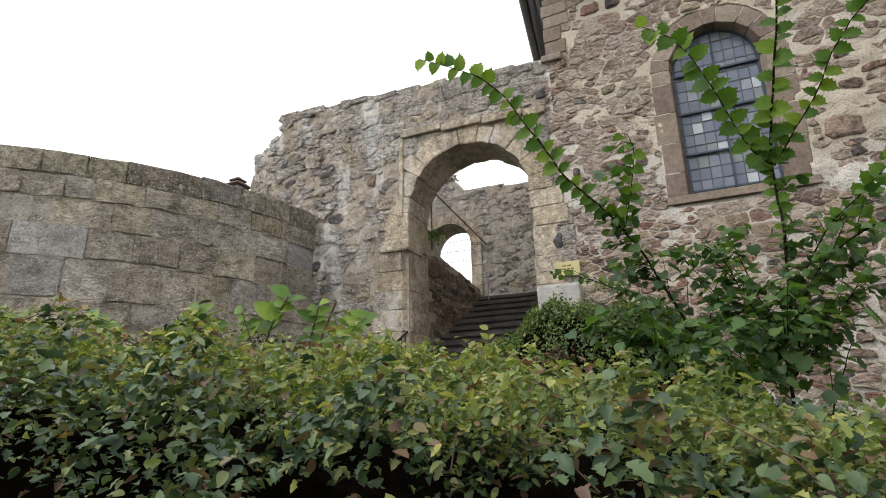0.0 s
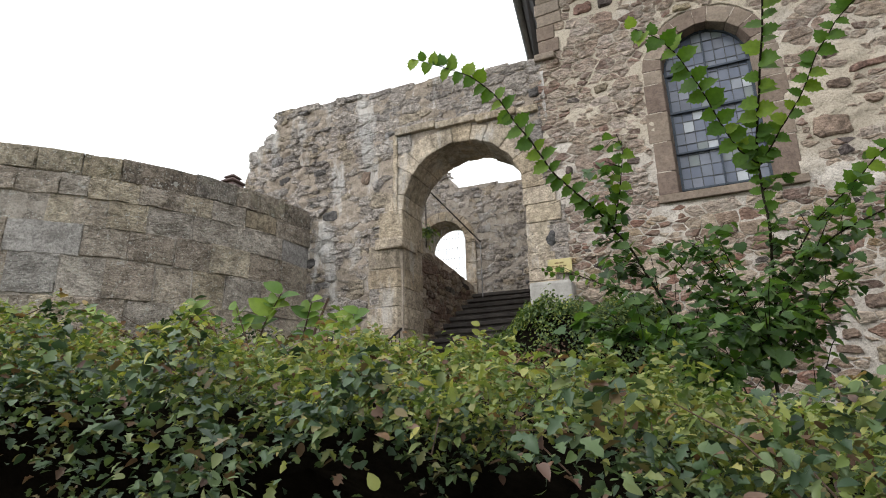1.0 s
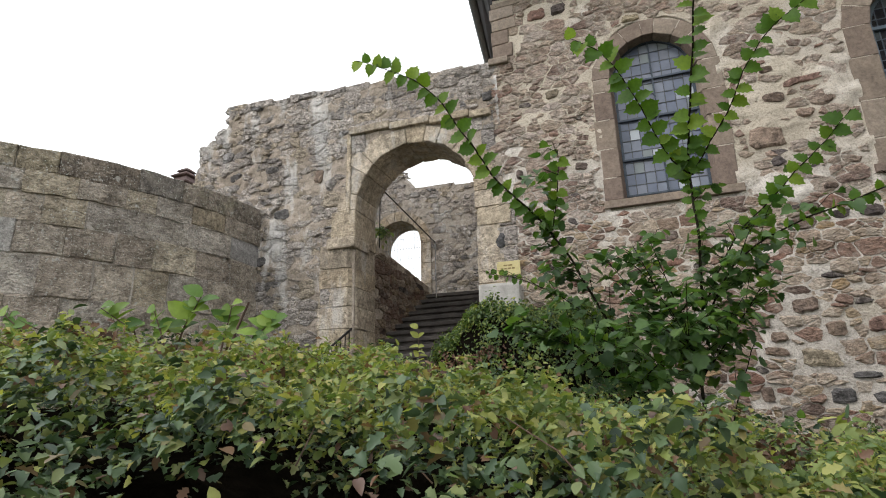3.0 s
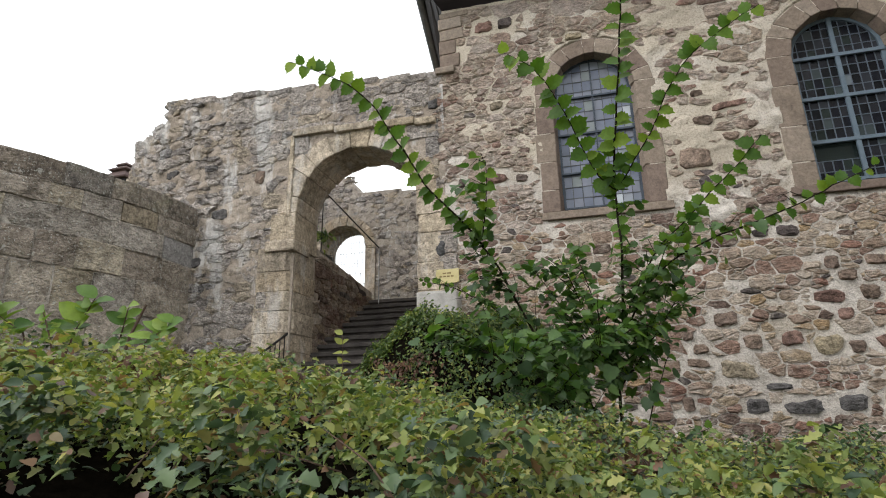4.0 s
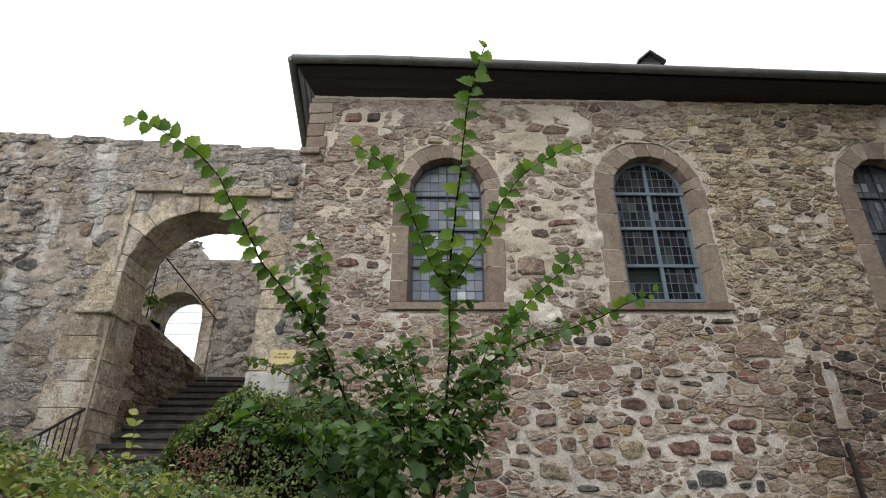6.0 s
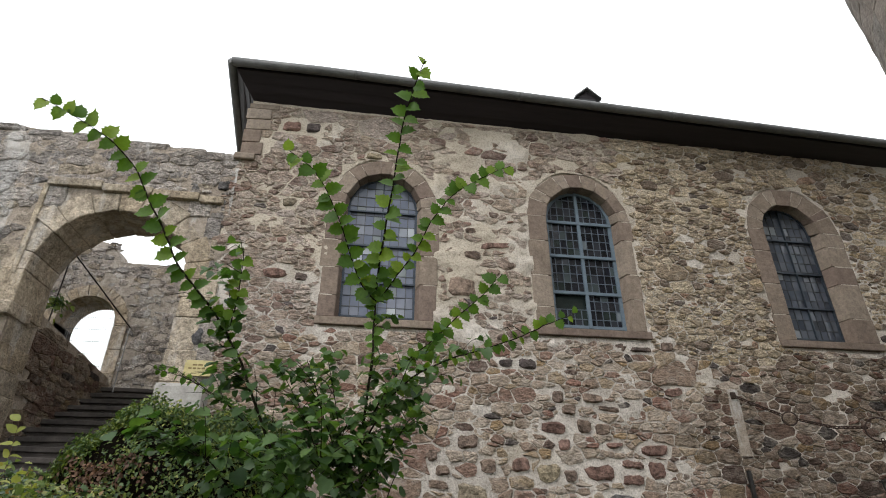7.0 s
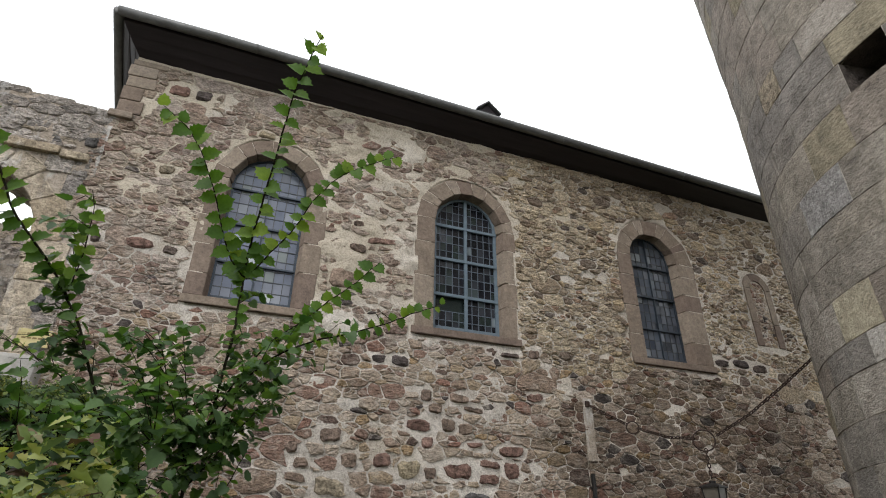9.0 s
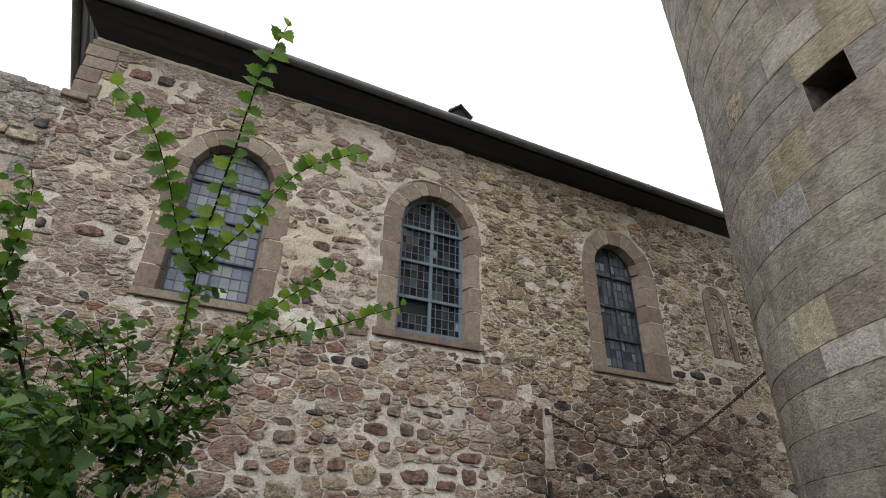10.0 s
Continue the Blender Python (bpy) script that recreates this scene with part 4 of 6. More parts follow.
RUIN_TOP = [(-1.28, 7.29), (-1.75, 7.32), (-2.3, 7.36), (-3.0, 7.40), (-3.66, 7.44), (-4.3, 7.48), (-4.8, 7.53), (-5.3, 7.53), (-5.93, 7.56), (-6.5, 7.60), (-6.88, 7.62)]
RUIN_LEFT = [(-6.86, 7.25), (-7.0, 7.04), (-7.44, 6.81), (-7.5, 6.5), (-7.52, 6.25), (-7.42, 5.95), (-7.8, 5.2), (-7.8, -0.3)]
castle = empty("castle_wall", (0, 0, 0), label="ruined rubble curtain wall with an arched gate", category="ruin")


def ruin_edge(z):
    """Where the broken left end of the wall stands at height z."""
    pts = [RUIN_TOP[-1]] + RUIN_LEFT
    for (xa, za), (xb, zb) in zip(pts, pts[1:]):
        if zb <= z <= za:
            return xa + (xb - xa) * (za - z) / max(1e-6, za - zb)
    return -7.8


def ruin_head(x):
    for (xa, za), (xb, zb) in zip(RUIN_TOP, RUIN_TOP[1:]):
        if xb <= x <= xa:
            return za + (zb - za) * (xa - x) / (xa - xb)
    return 7.3


def gate_half(z):
    if z < GSP:
        return GR
    return math.sqrt(max(0.0, GR * GR - (z - GSP) ** 2))


bm = pierced([(-1.28, -0.3), *RUIN_TOP, *RUIN_LEFT], [arch_loop(GX0, GX1, -0.2, GSP)], WY + 0.03, WY + 0.8)
castle_body = part("wall", bm, M["mortar_ruin"], castle, "weathered rubble wall streaked with lime")


def build_gate_stones():
    """Arch ring, piers, impost, squared stones round the arch and the weathered string course over it."""
    r = random.Random(31)
    n = 11
    cuts = [math.pi * (i + (r.uniform(-0.22, 0.22) if 0 < i < n else 0)) / n for i in range(n + 1)]
    for a, b in zip(cuts, cuts[1:]):
        ro = GR + r.uniform(0.24, 0.42)
        vs = []
        for y in (WY - 0.03, WY + 0.82):
            for rad, t in ((GR - 0.02, a), (ro, a), (ro, (a + b) / 2), (ro, b), (GR - 0.02, b), (GR - 0.02, (a + b) / 2)):
                rad += r.uniform(-0.018, 0.018)
                vs.append(Vector((GC + rad * math.cos(t), y + r.uniform(-0.014, 0.014), GSP + rad * math.sin(t))))
        bm = bmesh.new()
        c = sum(vs, Vector()) / 12
        bv = [bm.verts.new((v - c) * 0.99) for v in vs]
        bm.faces.new(bv[:6])
        bm.faces.new(bv[6:][::-1])
        for k in range(6):
            bm.faces.new((bv[k], bv[(k + 1) % 6], bv[6 + (k + 1) % 6], bv[6 + k]))
        bmesh.ops.recalc_face_normals(bm, faces=bm.faces)
        bmesh.ops.bevel(bm, geom=list(bm.edges), offset=0.014, segments=1, affect="EDGES")
        me = bpy.data.meshes.new("arch_stone")
        bm.to_mesh(me)
        bm.free()
        me.materials.append(M["gate"])
        link("arch_stone", me, castle_body, "", Matrix.Translation(c))
    # piers: blocks that reach through the gate's depth
    for x_in, sgn in ((GX0, -1), (GX1, 1)):
        z = 0.0
        while z < GSP - 0.02:
            h = r.uniform(0.28, 0.5)
            if GSP - z - h < 0.2:
                h = GSP - z
            wide = r.uniform(0.36, 0.62)
            if sgn < 0 and 2.4 < z < 4.2:
                wide = 0.66
            xin = x_in - sgn * 0.015
            xo = x_in + sgn * wide
            cham = 0.12 if sgn < 0 and z < 4.3 else 0.02
            bm = bmesh.new()
            prof = [(xin + sgn * cham, WY - 0.035), (xo, WY - 0.03), (xo, WY + 0.3), (xin, WY + 0.81), (xin, WY - 0.035 + cham)]
            lo = [bm.verts.new((x + r.uniform(-0.02, 0.02), y + r.uniform(-0.012, 0.012), z + r.uniform(0.0, 0.004))) for x, y in prof]
            hi = [bm.verts.new((x + r.uniform(-0.02, 0.02), y + r.uniform(-0.012, 0.012), z + h - r.uniform(0.0, 0.004))) for x, y in prof]
            bm.faces.new(lo)
            bm.faces.new(hi[::-1])
            for k in range(5):
                bm.faces.new((lo[k], lo[(k + 1) % 5], hi[(k + 1) % 5], hi[k]))
            bmesh.ops.recalc_face_normals(bm, faces=bm.faces)
            bmesh.ops.bevel(bm, geom=list(bm.edges), offset=0.01, segments=1, affect="EDGES")
            part("pier_stone", bm, M["gate"], castle_body)
            z += h
    bm = bmesh.new()
    box(bm, GX0 - 0.5, GX0 + 0.05, WY - 0.10, WY + 0.5, 4.28, 4.48, 0.04)
    part("impost", bm, M["gate"], castle_body)
    x = -4.06
    while x < -1.45:
        w = min(r.uniform(0.5, 0.9), -1.4 - x)
        bm = bmesh.new()
        z = 6.51 - (x + 4.06) * 0.055
        box(bm, x + 0.006, x + w - 0.006, WY - 0.085, WY + 0.1, z - 0.10, z + 0.035 + r.uniform(-0.01, 0.01), 0.022)
        part("string_course", bm, M["gate"], castle_body)
        x += w
    bm = bmesh.new()
    box(bm, -4.10, -4.02, WY - 0.05, WY + 0.1, 4.9, 6.44, 0.02)
    part("frame_strip", bm, M["gate"], castle_body)


build_gate_stones()


def squared_holes(v0):
    ro = GR + 0.3
    half = ro if v0 < GSP else math.sqrt(max(0.0, ro * ro - (v0 - GSP) ** 2))
    return [(GC - half, GC + half)] if half > 0.02 else []


# ---- wall of the passage, stairs, court wall ----
passage = empty("passage_wall", (0, 0, 0), label="rubble side wall of the stair passage", category="wall", kind="structure")


def passage_place(u, v, w):
    return (-3.97 + 0.03 * (u - 9.8) + w, u, v)


bm = bmesh.new()
vs = []
for x in (-4.6, -4.0):
    vs.append([bm.verts.new(p) for p in ((x, 9.8, -0.3), (x + 0.08, 12.66, -0.3), (x + 0.08, 12.66, 4.27), (x, 9.8, 4.62))])
for i in range(4):
    j = (i + 1) % 4
    bm.faces.new((vs[0][i], vs[0][j], vs[1][j], vs[1][i]))
bm.faces.new(vs[0])
bm.faces.new(vs[1])
passage_body = part("wall", bm, M["mortar_ruin"], passage)

stairs = empty("stairs", (0, 0, 0), label="worn dark stone steps that climb through the gate", category="stairs", kind="structure")
N_STEP, RISE, RUN, STAIR_TOP = 23, 0.1755, 0.32, 4.06
for i in range(N_STEP):
    top = STAIR_TOP - i * RISE
    y0 = 12.35 - i * RUN
    x1 = -1.64 if y0 < 9.9 else -1.30
    bm = bmesh.new()
    box(bm, -4.08, x1, y0 - 0.045, y0 + RUN * 1.02, top - 0.075, top, 0.014)
    bmesh.ops.subdivide_edges(bm, edges=[e for e in bm.edges if abs(e.verts[0].co.x - e.verts[1].co.x) > 1], cuts=14)
    for v in bm.verts:
        v.co.z += 0.014 * fnoise(v.co.x * 2.5, v.co.y * 2, i)
        v.co.y += 0.012 * fnoise(v.co.x * 3.5, 2, i * 3)
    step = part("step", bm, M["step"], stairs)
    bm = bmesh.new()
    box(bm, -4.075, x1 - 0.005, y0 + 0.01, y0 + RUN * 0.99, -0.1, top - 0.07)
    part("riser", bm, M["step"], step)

COURT_Y = 12.6
CAX, CAR, CAS = -4.68, 0.57, 5.42
court = empty("court_wall", (0, 0, 0), label="grey rubble wall of the inner court with an arched opening", category="wall", kind="structure")
bm = pierced([(-9.5, -0.3), (-1.3, -0.3), (-1.3, 6.62), (-2.8, 6.72), (-4.1, 6.78), (-4.36, 6.82), (-4.45, 7.0), (-4.58, 7.22), (-4.9, 7.3), (-5.3, 7.2), (-7.0, 7.3), (-9.5, 7.3)],
             [arch_loop(CAX - CAR, CAX + CAR, 3.9, CAS)], COURT_Y + 0.03, COURT_Y + 0.8)
court_body = part("wall", bm, M["mortar_court"], court)

# ---- curved bastion wall ----
BC, BR = (-11.5, 9.0), 5.6
bastion = empty("bastion_wall", (0, 0, 0), label="curved retaining wall of large grey-brown sandstone blocks", category="wall", kind="structure")


# beds from the coping down: lower edge, and the upright joints as far as they show
BASTION = [(None, (-4.38, -3.84, -3.36, -2.33, -1.67, -1.25, -0.7)), (4.55, (-4.56, -4.07, -3.72, -3.09, -2.49, -2.06, -1.49, -0.86)), (4.15, (-4.17, -3.87, -3.45, -2.95, -2.32, -1.61, -0.7)),
           (3.70, (-4.57, -3.71, -3.16, -2.54, -2.01, -1.37, -0.67)), (3.15, (-3.92, -3.39, -2.77, -2.25, -1.75, -1.11)), (2.62, (-4.17, -3.69, -3.08, -2.46, -1.75)), (2.1, (-3.9, -3.2, -2.5, -1.6)), (1.6, (-4.2, -3.4, -2.6, -1.9)), (1.25, (-3.9, -3.0, -2.2))]


def bastion_place(u, v, w):
    t = u / BR
    return (BC[0] + (BR + w) * math.cos(t), BC[1] + (BR + w) * math.sin(t), v)


bm = bmesh.new()
rows = []
for i in range(49):
    t = radians(-150 + 152 * i / 48)
    rows.append([bm.verts.new((BC[0] + q * math.cos(t), BC[1] + q * math.sin(t), z)) for q, z in ((BR - 0.008, -0.3), (BR - 0.008, 5.12), (BR - 0.7, 5.12), (BR - 0.7, -0.3))])
for r0, r1 in zip(rows, rows[1:]):
    for i in range(4):
        j = (i + 1) % 4
        bm.faces.new((r0[i], r0[j], r1[j], r1[i]))
bm.faces.new(rows[0])
bm.faces.new(rows[-1][::-1])
bastion_body = part("wall", bm, M["mortar_tower"], bastion)

# ---- round tower ----
TC, TR = (10.21, 2.76), 3.745
tower = empty("round_tower", (0, 0, 0), label="round castle tower of grey-beige sandstone blocks", category="tower")
T_BEDS = [0.0, 0.4, 0.82, 1.24, 1.68, 2.14, 2.55, 2.97, 3.28, 3.74, 4.13, 4.50, 4.98, 5.53, 5.94, 6.34, 6.75, 7.2, 7.62, 8.1, 8.5, 8.95, 9.4, 9.85, 10.3, 10.8, 11.3, 11.8, 12.3, 12.8, 13.3]
# blocks of another stone: from, to, kind
T_ODD = {2.97: (155.2, 168.0, "pale_block"), 3.28: (149.5, 159.5, "yellow_block"), 6.34: (149.0, 156.0, "tan_stone"), 4.5: (150.0, 162.0, "grey_stone")}
HOLE = (radians(168.6), radians(176.2), 5.53, 5.94)


def tower_place(u, v, w):
    t = u / TR
    w += 0.032 * max(0.0, v - 7.6)
    return (TC[0] + (TR + w) * math.cos(t), TC[1] + (TR + w) * math.sin(t), v)


def build_tower_core():
    angs = sorted([radians(a) for a in range(0, 361, 6)] + [HOLE[0], HOLE[1]])
    zs = [-0.3, HOLE[2], HOLE[3], 7.6, 13.3]
    bm = bmesh.new()
    q = TR - 0.002
    grid = [[bm.verts.new(tower_place(a * TR, z, -0.002)) for z in zs] for a in angs]
    for i in range(len(angs) - 1):
        for j in range(4):
            if j == 1 and HOLE[0] - 1e-6 <= angs[i] < HOLE[1] - 1e-6:
                continue
            bm.faces.new((grid[i][j], grid[i + 1][j], grid[i + 1][j + 1], grid[i][j + 1]))
    # the beam hole runs back into the wall
    a0, a1 = HOLE[0], HOLE[1]
    f = [[Vector((TC[0] + rr * math.cos(a), TC[1] + rr * math.sin(a), z)) for a, z in ((a0, HOLE[2]), (a1, HOLE[2]), (a1, HOLE[3]), (a0, HOLE[3]))] for rr in (q + 0.001, q - 1.5)]
    hole = bmesh.new()
    fv = [[hole.verts.new(p) for p in loop] for loop in f]
    for i in range(4):
        j = (i + 1) % 4
        hole.faces.new((fv[0][i], fv[0][j], fv[1][j], fv[1][i]))
    hole.faces.new(fv[1])
    part("beam_hole", hole, M["hole_shade"], tower, "deep square beam hole, its shade painted inside")
    cap = [g[4] for g in grid[:-1]]
    bm.faces.new(cap)
    return part("core", bm, M["mortar_tower"], tower, "joints between the blocks")


tower_body = build_tower_core()

# ---- planting ----
def leaf_template(kind):
    """Outline of one leaf as midrib and margin points (x across, y along, z up): verts and faces."""
    if kind == "hawthorn":
        left = [(-0.05, 0.0), (-0.29, 0.27), (-0.21, 0.42), (-0.37, 0.62), (-0.25, 0.76), (-0.12, 0.93)]
        mid = [(0, 0.0), (0, 0.22), (0, 0.40), (0, 0.58), (0, 0.74), (0, 1.0)]
    elif kind == "lobed":
        left = [(-0.03, 0.0), (-0.26, 0.30), (-0.15, 0.38), (-0.40, 0.62), (-0.20, 0.66), (-0.20, 0.88)]
        mid = [(0, 0.0), (0, 0.22), (0, 0.36), (0, 0.56), (0, 0.70), (0, 1.0)]
    elif kind == "heart":
        left = [(-0.20, -0.06), (-0.40, 0.02), (-0.43, 0.12), (-0.55, 0.27), (-0.43, 0.35), (-0.52, 0.50), (-0.36, 0.56), (-0.38, 0.72), (-0.13, 0.84)]
        mid = [(0, 0.0), (0, 0.1), (0, 0.2), (0, 0.32), (0, 0.44), (0, 0.56), (0, 0.68), (0, 0.8), (0, 1.06)]
    elif kind == "ovate":
        left = [(-0.14, 0.04), (-0.28, 0.25), (-0.30, 0.48), (-0.18, 0.78)]
        mid = [(0, 0.0), (0, 0.25), (0, 0.5), (0, 1.0)]
    else:
        left = [(-0.12, 0.05), (-0.27, 0.3), (-0.28, 0.55), (-0.12, 0.85)]
        mid = [(0, 0.0), (0, 0.3), (0, 0.6), (0, 1.0)]
    n = len(mid)
    fold, bend = (0.16, 0.20) if kind in ("lobed", "hawthorn") else (0.10, 0.11)
    verts = [(x, y, -bend * y * y) for x, y in mid]
    verts += [(x, y, fold * abs(x) / 0.4 - bend * 1.1 * y * y) for x, y in left]
    verts += [(-x, y, fold * abs(x) / 0.4 - bend * 1.1 * y * y) for x, y in left]
    faces = []
    for i in range(n - 1):
        faces.append((i, i + 1, n + i + 1, n + i))
        faces.append((i, 2 * n + i, 2 * n + i + 1, i + 1))
    return np.array(verts, dtype=float), faces


def leaf_cloud(name, kind, pos, normal, size, mat, parent, label, seed, spread=0.7, droop=0.0, front=0.0):
    """Many leaves as one mesh: each turned at random about its normal, normals scattered by spread."""
    g = np.random.default_rng(seed)
    tv, tf = leaf_template(kind)
    n = len(pos)
    nz = normal + g.normal(0, spread, (n, 3))
    nz /= np.linalg.norm(nz, axis=1)[:, None]
    d = g.normal(0, 1, (n, 3))
    d[:, 2] -= droop
    d[:, 1] -= front
    y = d - nz * np.sum(d * nz, axis=1)[:, None]
    y /= np.linalg.norm(y, axis=1)[:, None]
    x = np.cross(y, nz)
    R = np.stack([x, y, nz], axis=2)
    tl = tv[None, :, :] * size[:, None, None] * np.stack([g.uniform(0.8, 1.15, n), np.ones(n), g.uniform(0.4, 2.2, n)], 1)[:, None, :]
    verts = np.einsum("nij,nkj->nki", R, tl) + pos[:, None, :]
    k = len(tv)
    fa = np.array(tf)[None, :, :] + (np.arange(n) * k)[:, None, None]
    me = bpy.data.meshes.new(name)
    vv, ff = verts.reshape(-1, 3), fa.reshape(-1, 4)
    me.vertices.add(len(vv))
    me.vertices.foreach_set("co", vv.astype(np.float32).ravel())
    me.loops.add(ff.size)
    me.loops.foreach_set("vertex_index", ff.astype(np.int32).ravel())
    me.polygons.add(len(ff))
    me.polygons.foreach_set("loop_start", np.arange(0, ff.size, 4, dtype=np.int32))
    me.polygons.foreach_set("use_smooth", np.ones(len(ff), dtype=bool))
    me.update(calc_edges=True)
    me.materials.append(mat)
    ob = link(name, me, parent, label)
    ob["kind"] = "stuff"
    return ob


# hedge: a broad clipped planting that falls towards the church
def hedge_top(x, y):
    z = 1.62 - 0.20 * max(-1.6, min(x, 1.4)) - 0.03 * max(0.0, x - 1.4)
    if y < 2.1:
        z -= 0.45 * (2.1 - y) ** 2
    if y > 5.2:
        z -= 0.5 * (y - 5.2) ** 2
    z += 0.09 * fnoise(x * 1.3, y * 1.3, 2.0) + 0.08 * fnoise(x * 3.7, y * 3.7, 7.0)
    return z


hedge = empty("hedge", (0, 3.5, 0), label="broad leafy hawthorn hedge, yellow-green with reddish tips", category="hedge")


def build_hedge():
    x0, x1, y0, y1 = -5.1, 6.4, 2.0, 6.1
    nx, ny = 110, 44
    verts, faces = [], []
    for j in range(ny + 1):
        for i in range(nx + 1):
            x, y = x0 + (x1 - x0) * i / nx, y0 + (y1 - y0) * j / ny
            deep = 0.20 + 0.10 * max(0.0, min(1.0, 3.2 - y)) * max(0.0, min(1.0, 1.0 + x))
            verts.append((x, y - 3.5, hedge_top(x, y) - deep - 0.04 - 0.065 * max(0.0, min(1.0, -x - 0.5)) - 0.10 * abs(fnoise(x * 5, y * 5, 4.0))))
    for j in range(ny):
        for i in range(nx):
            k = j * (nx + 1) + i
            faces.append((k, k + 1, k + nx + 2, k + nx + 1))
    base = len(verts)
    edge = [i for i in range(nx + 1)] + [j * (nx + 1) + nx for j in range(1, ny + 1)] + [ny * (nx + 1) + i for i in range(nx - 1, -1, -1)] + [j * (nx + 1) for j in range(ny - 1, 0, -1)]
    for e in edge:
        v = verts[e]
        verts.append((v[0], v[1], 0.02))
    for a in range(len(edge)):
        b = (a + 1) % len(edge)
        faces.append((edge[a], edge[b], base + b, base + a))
    link("twig_mass", mesh_of("twig_mass", verts, faces, M["hedge_core"], True), hedge, "twig shell inside the hedge, painted near-black for shade")
    g = np.random.default_rng(11)

    # leaves in tufts with hollows between them; inner ones older, and darkened for shade
    for near, n, xr, yr, sr in ((True, 14000, (-5.2, -2.2), (1.50, 3.0), (0.035, 0.06)), (True, 20000, (2.2, 6.5), (1.50, 3.0), (0.035, 0.06)), (True, 105000, (-2.3, 2.3), (1.50, 3.0), (0.017, 0.037)), (False, 130000, (-5.2, 6.5), (2.9, 6.2), (0.020, 0.038))):
        x, y = g.uniform(*xr, n), g.uniform(*yr, n)
        top = np.array([hedge_top(p, q) for p, q in zip(x, y)])
        depth = np.minimum(g.exponential(0.10 if near else 0.05, n), 0.42)
        depth = np.where(y < 1.72, g.uniform(0, 0.75, n), depth)
        z = top - depth
        y = np.where(y < 1.72, y + 0.6 * depth, y)
        tuft = np.array([fnoise(p * 4.6, q * 4.6, s * 6.5) + 0.6 * fnoise(p * 10, q * 10, s * 13) for p, q, s in zip(x, y, z)])
        face = np.where(y < 2.2, depth * 0.75, depth)
        hollow = np.array([fnoise(p * 2.3, q * 2.3, s * 3.2) for p, q, s in zip(x, y, z)]) * np.where(y < 2.2, 0.8, np.where(y < 2.6, 0.75, 0.35))
        keep = tuft + hollow > np.where(y > 2.9, -0.12, np.where((x < -0.3) & (y > 1.7), -0.05, 0.10)) + 0.8 * face
        x, y, z, depth, tuft = x[keep], y[keep], z[keep], depth[keep], tuft[keep]
        z = z + 0.23 * tuft - 0.04 - 0.065 * np.clip(-x - 0.5, 0, 1)
        # light leaves thin out inwards and at the front, painting in the shade there
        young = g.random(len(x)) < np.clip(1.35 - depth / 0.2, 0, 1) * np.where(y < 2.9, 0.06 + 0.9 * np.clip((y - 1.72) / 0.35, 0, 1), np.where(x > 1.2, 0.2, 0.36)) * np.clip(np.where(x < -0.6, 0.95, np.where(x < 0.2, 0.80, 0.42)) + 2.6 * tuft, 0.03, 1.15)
        pos = np.stack([x, y - 3.5, z], 1)
        size = g.uniform(*sr, len(x))
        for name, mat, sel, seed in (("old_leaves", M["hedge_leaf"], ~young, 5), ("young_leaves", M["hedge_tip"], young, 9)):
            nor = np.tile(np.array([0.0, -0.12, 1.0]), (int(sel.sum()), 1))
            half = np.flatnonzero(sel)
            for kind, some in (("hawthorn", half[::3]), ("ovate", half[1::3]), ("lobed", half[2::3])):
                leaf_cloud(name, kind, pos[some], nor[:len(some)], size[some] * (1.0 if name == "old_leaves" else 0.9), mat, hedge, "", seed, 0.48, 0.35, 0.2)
    # young sprigs standing out of the top
    for n, xr, yr, sr in ((700, (-2.4, 2.4), (1.85, 3.0), (0.016, 0.032)), (3000, (-5.2, 6.5), (2.9, 6.0), (0.022, 0.040))):
        x, y = g.uniform(*xr, n), g.uniform(*yr, n)
        top = np.array([hedge_top(p, q) for p, q in zip(x, y)])
        tuft = np.array([fnoise(p * 4.6, q * 4.6, s * 6.5) for p, q, s in zip(x, y, top)])
        keep = tuft > -0.1
        x, y, top, tuft = x[keep], y[keep], top[keep], tuft[keep]
        lean, tall = g.normal(0, 0.05, (len(x), 2)), g.uniform(0.03, 0.12, len(x))
        f = g.random((len(x), 6))
        px = x[:, None] + lean[:, :1] * f + g.normal(0, 0.016, f.shape)
        py = y[:, None] + lean[:, 1:] * f + g.normal(0, 0.016, f.shape)
        pz = (top - 0.055 - 0.065 * np.clip(-x - 0.5, 0, 1) + 0.10 * tuft)[:, None] + tall[:, None] * f
        pos = np.stack([px.ravel(), py.ravel() - 3.5, pz.ravel()], 1)
        leaf_cloud("sprig_leaves", "lobed", pos, np.tile(np.array([0.0, -0.2, 0.9]), (len(pos), 1)), g.uniform(*sr, len(pos)), M["hedge_tip"], hedge, "", 29, 0.55, 0.3)
    # clumps of withered leaves
    dead = []
    for _ in range(70):
        cx, cy = g.uniform(-2.8, 3.2), g.uniform(2.1, 5.0)
        k = int(g.integers(14, 40))
        pts = np.stack([g.normal(cx, 0.07, k), g.normal(cy, 0.06, k) - 3.5, np.full(k, hedge_top(cx, cy) - 0.04) + g.normal(0, 0.03, k)], 1)
        dead.append(pts)
    dead = np.concatenate(dead)
    leaf_cloud("withered_leaves", "lobed", dead, np.tile(np.array([0.0, -0.4, 0.7]), (len(dead), 1)), g.uniform(0.022, 0.042, len(dead)), M["dead_leaf"], hedge, "shrivelled brown leaves", 41, 0.9, 0.4)
    r = random.Random(3)
    for k in range(110):
        x, y = r.uniform(-2.4, 2.8), r.uniform(1.5, 4.5)
        z = hedge_top(x, y) - 0.05
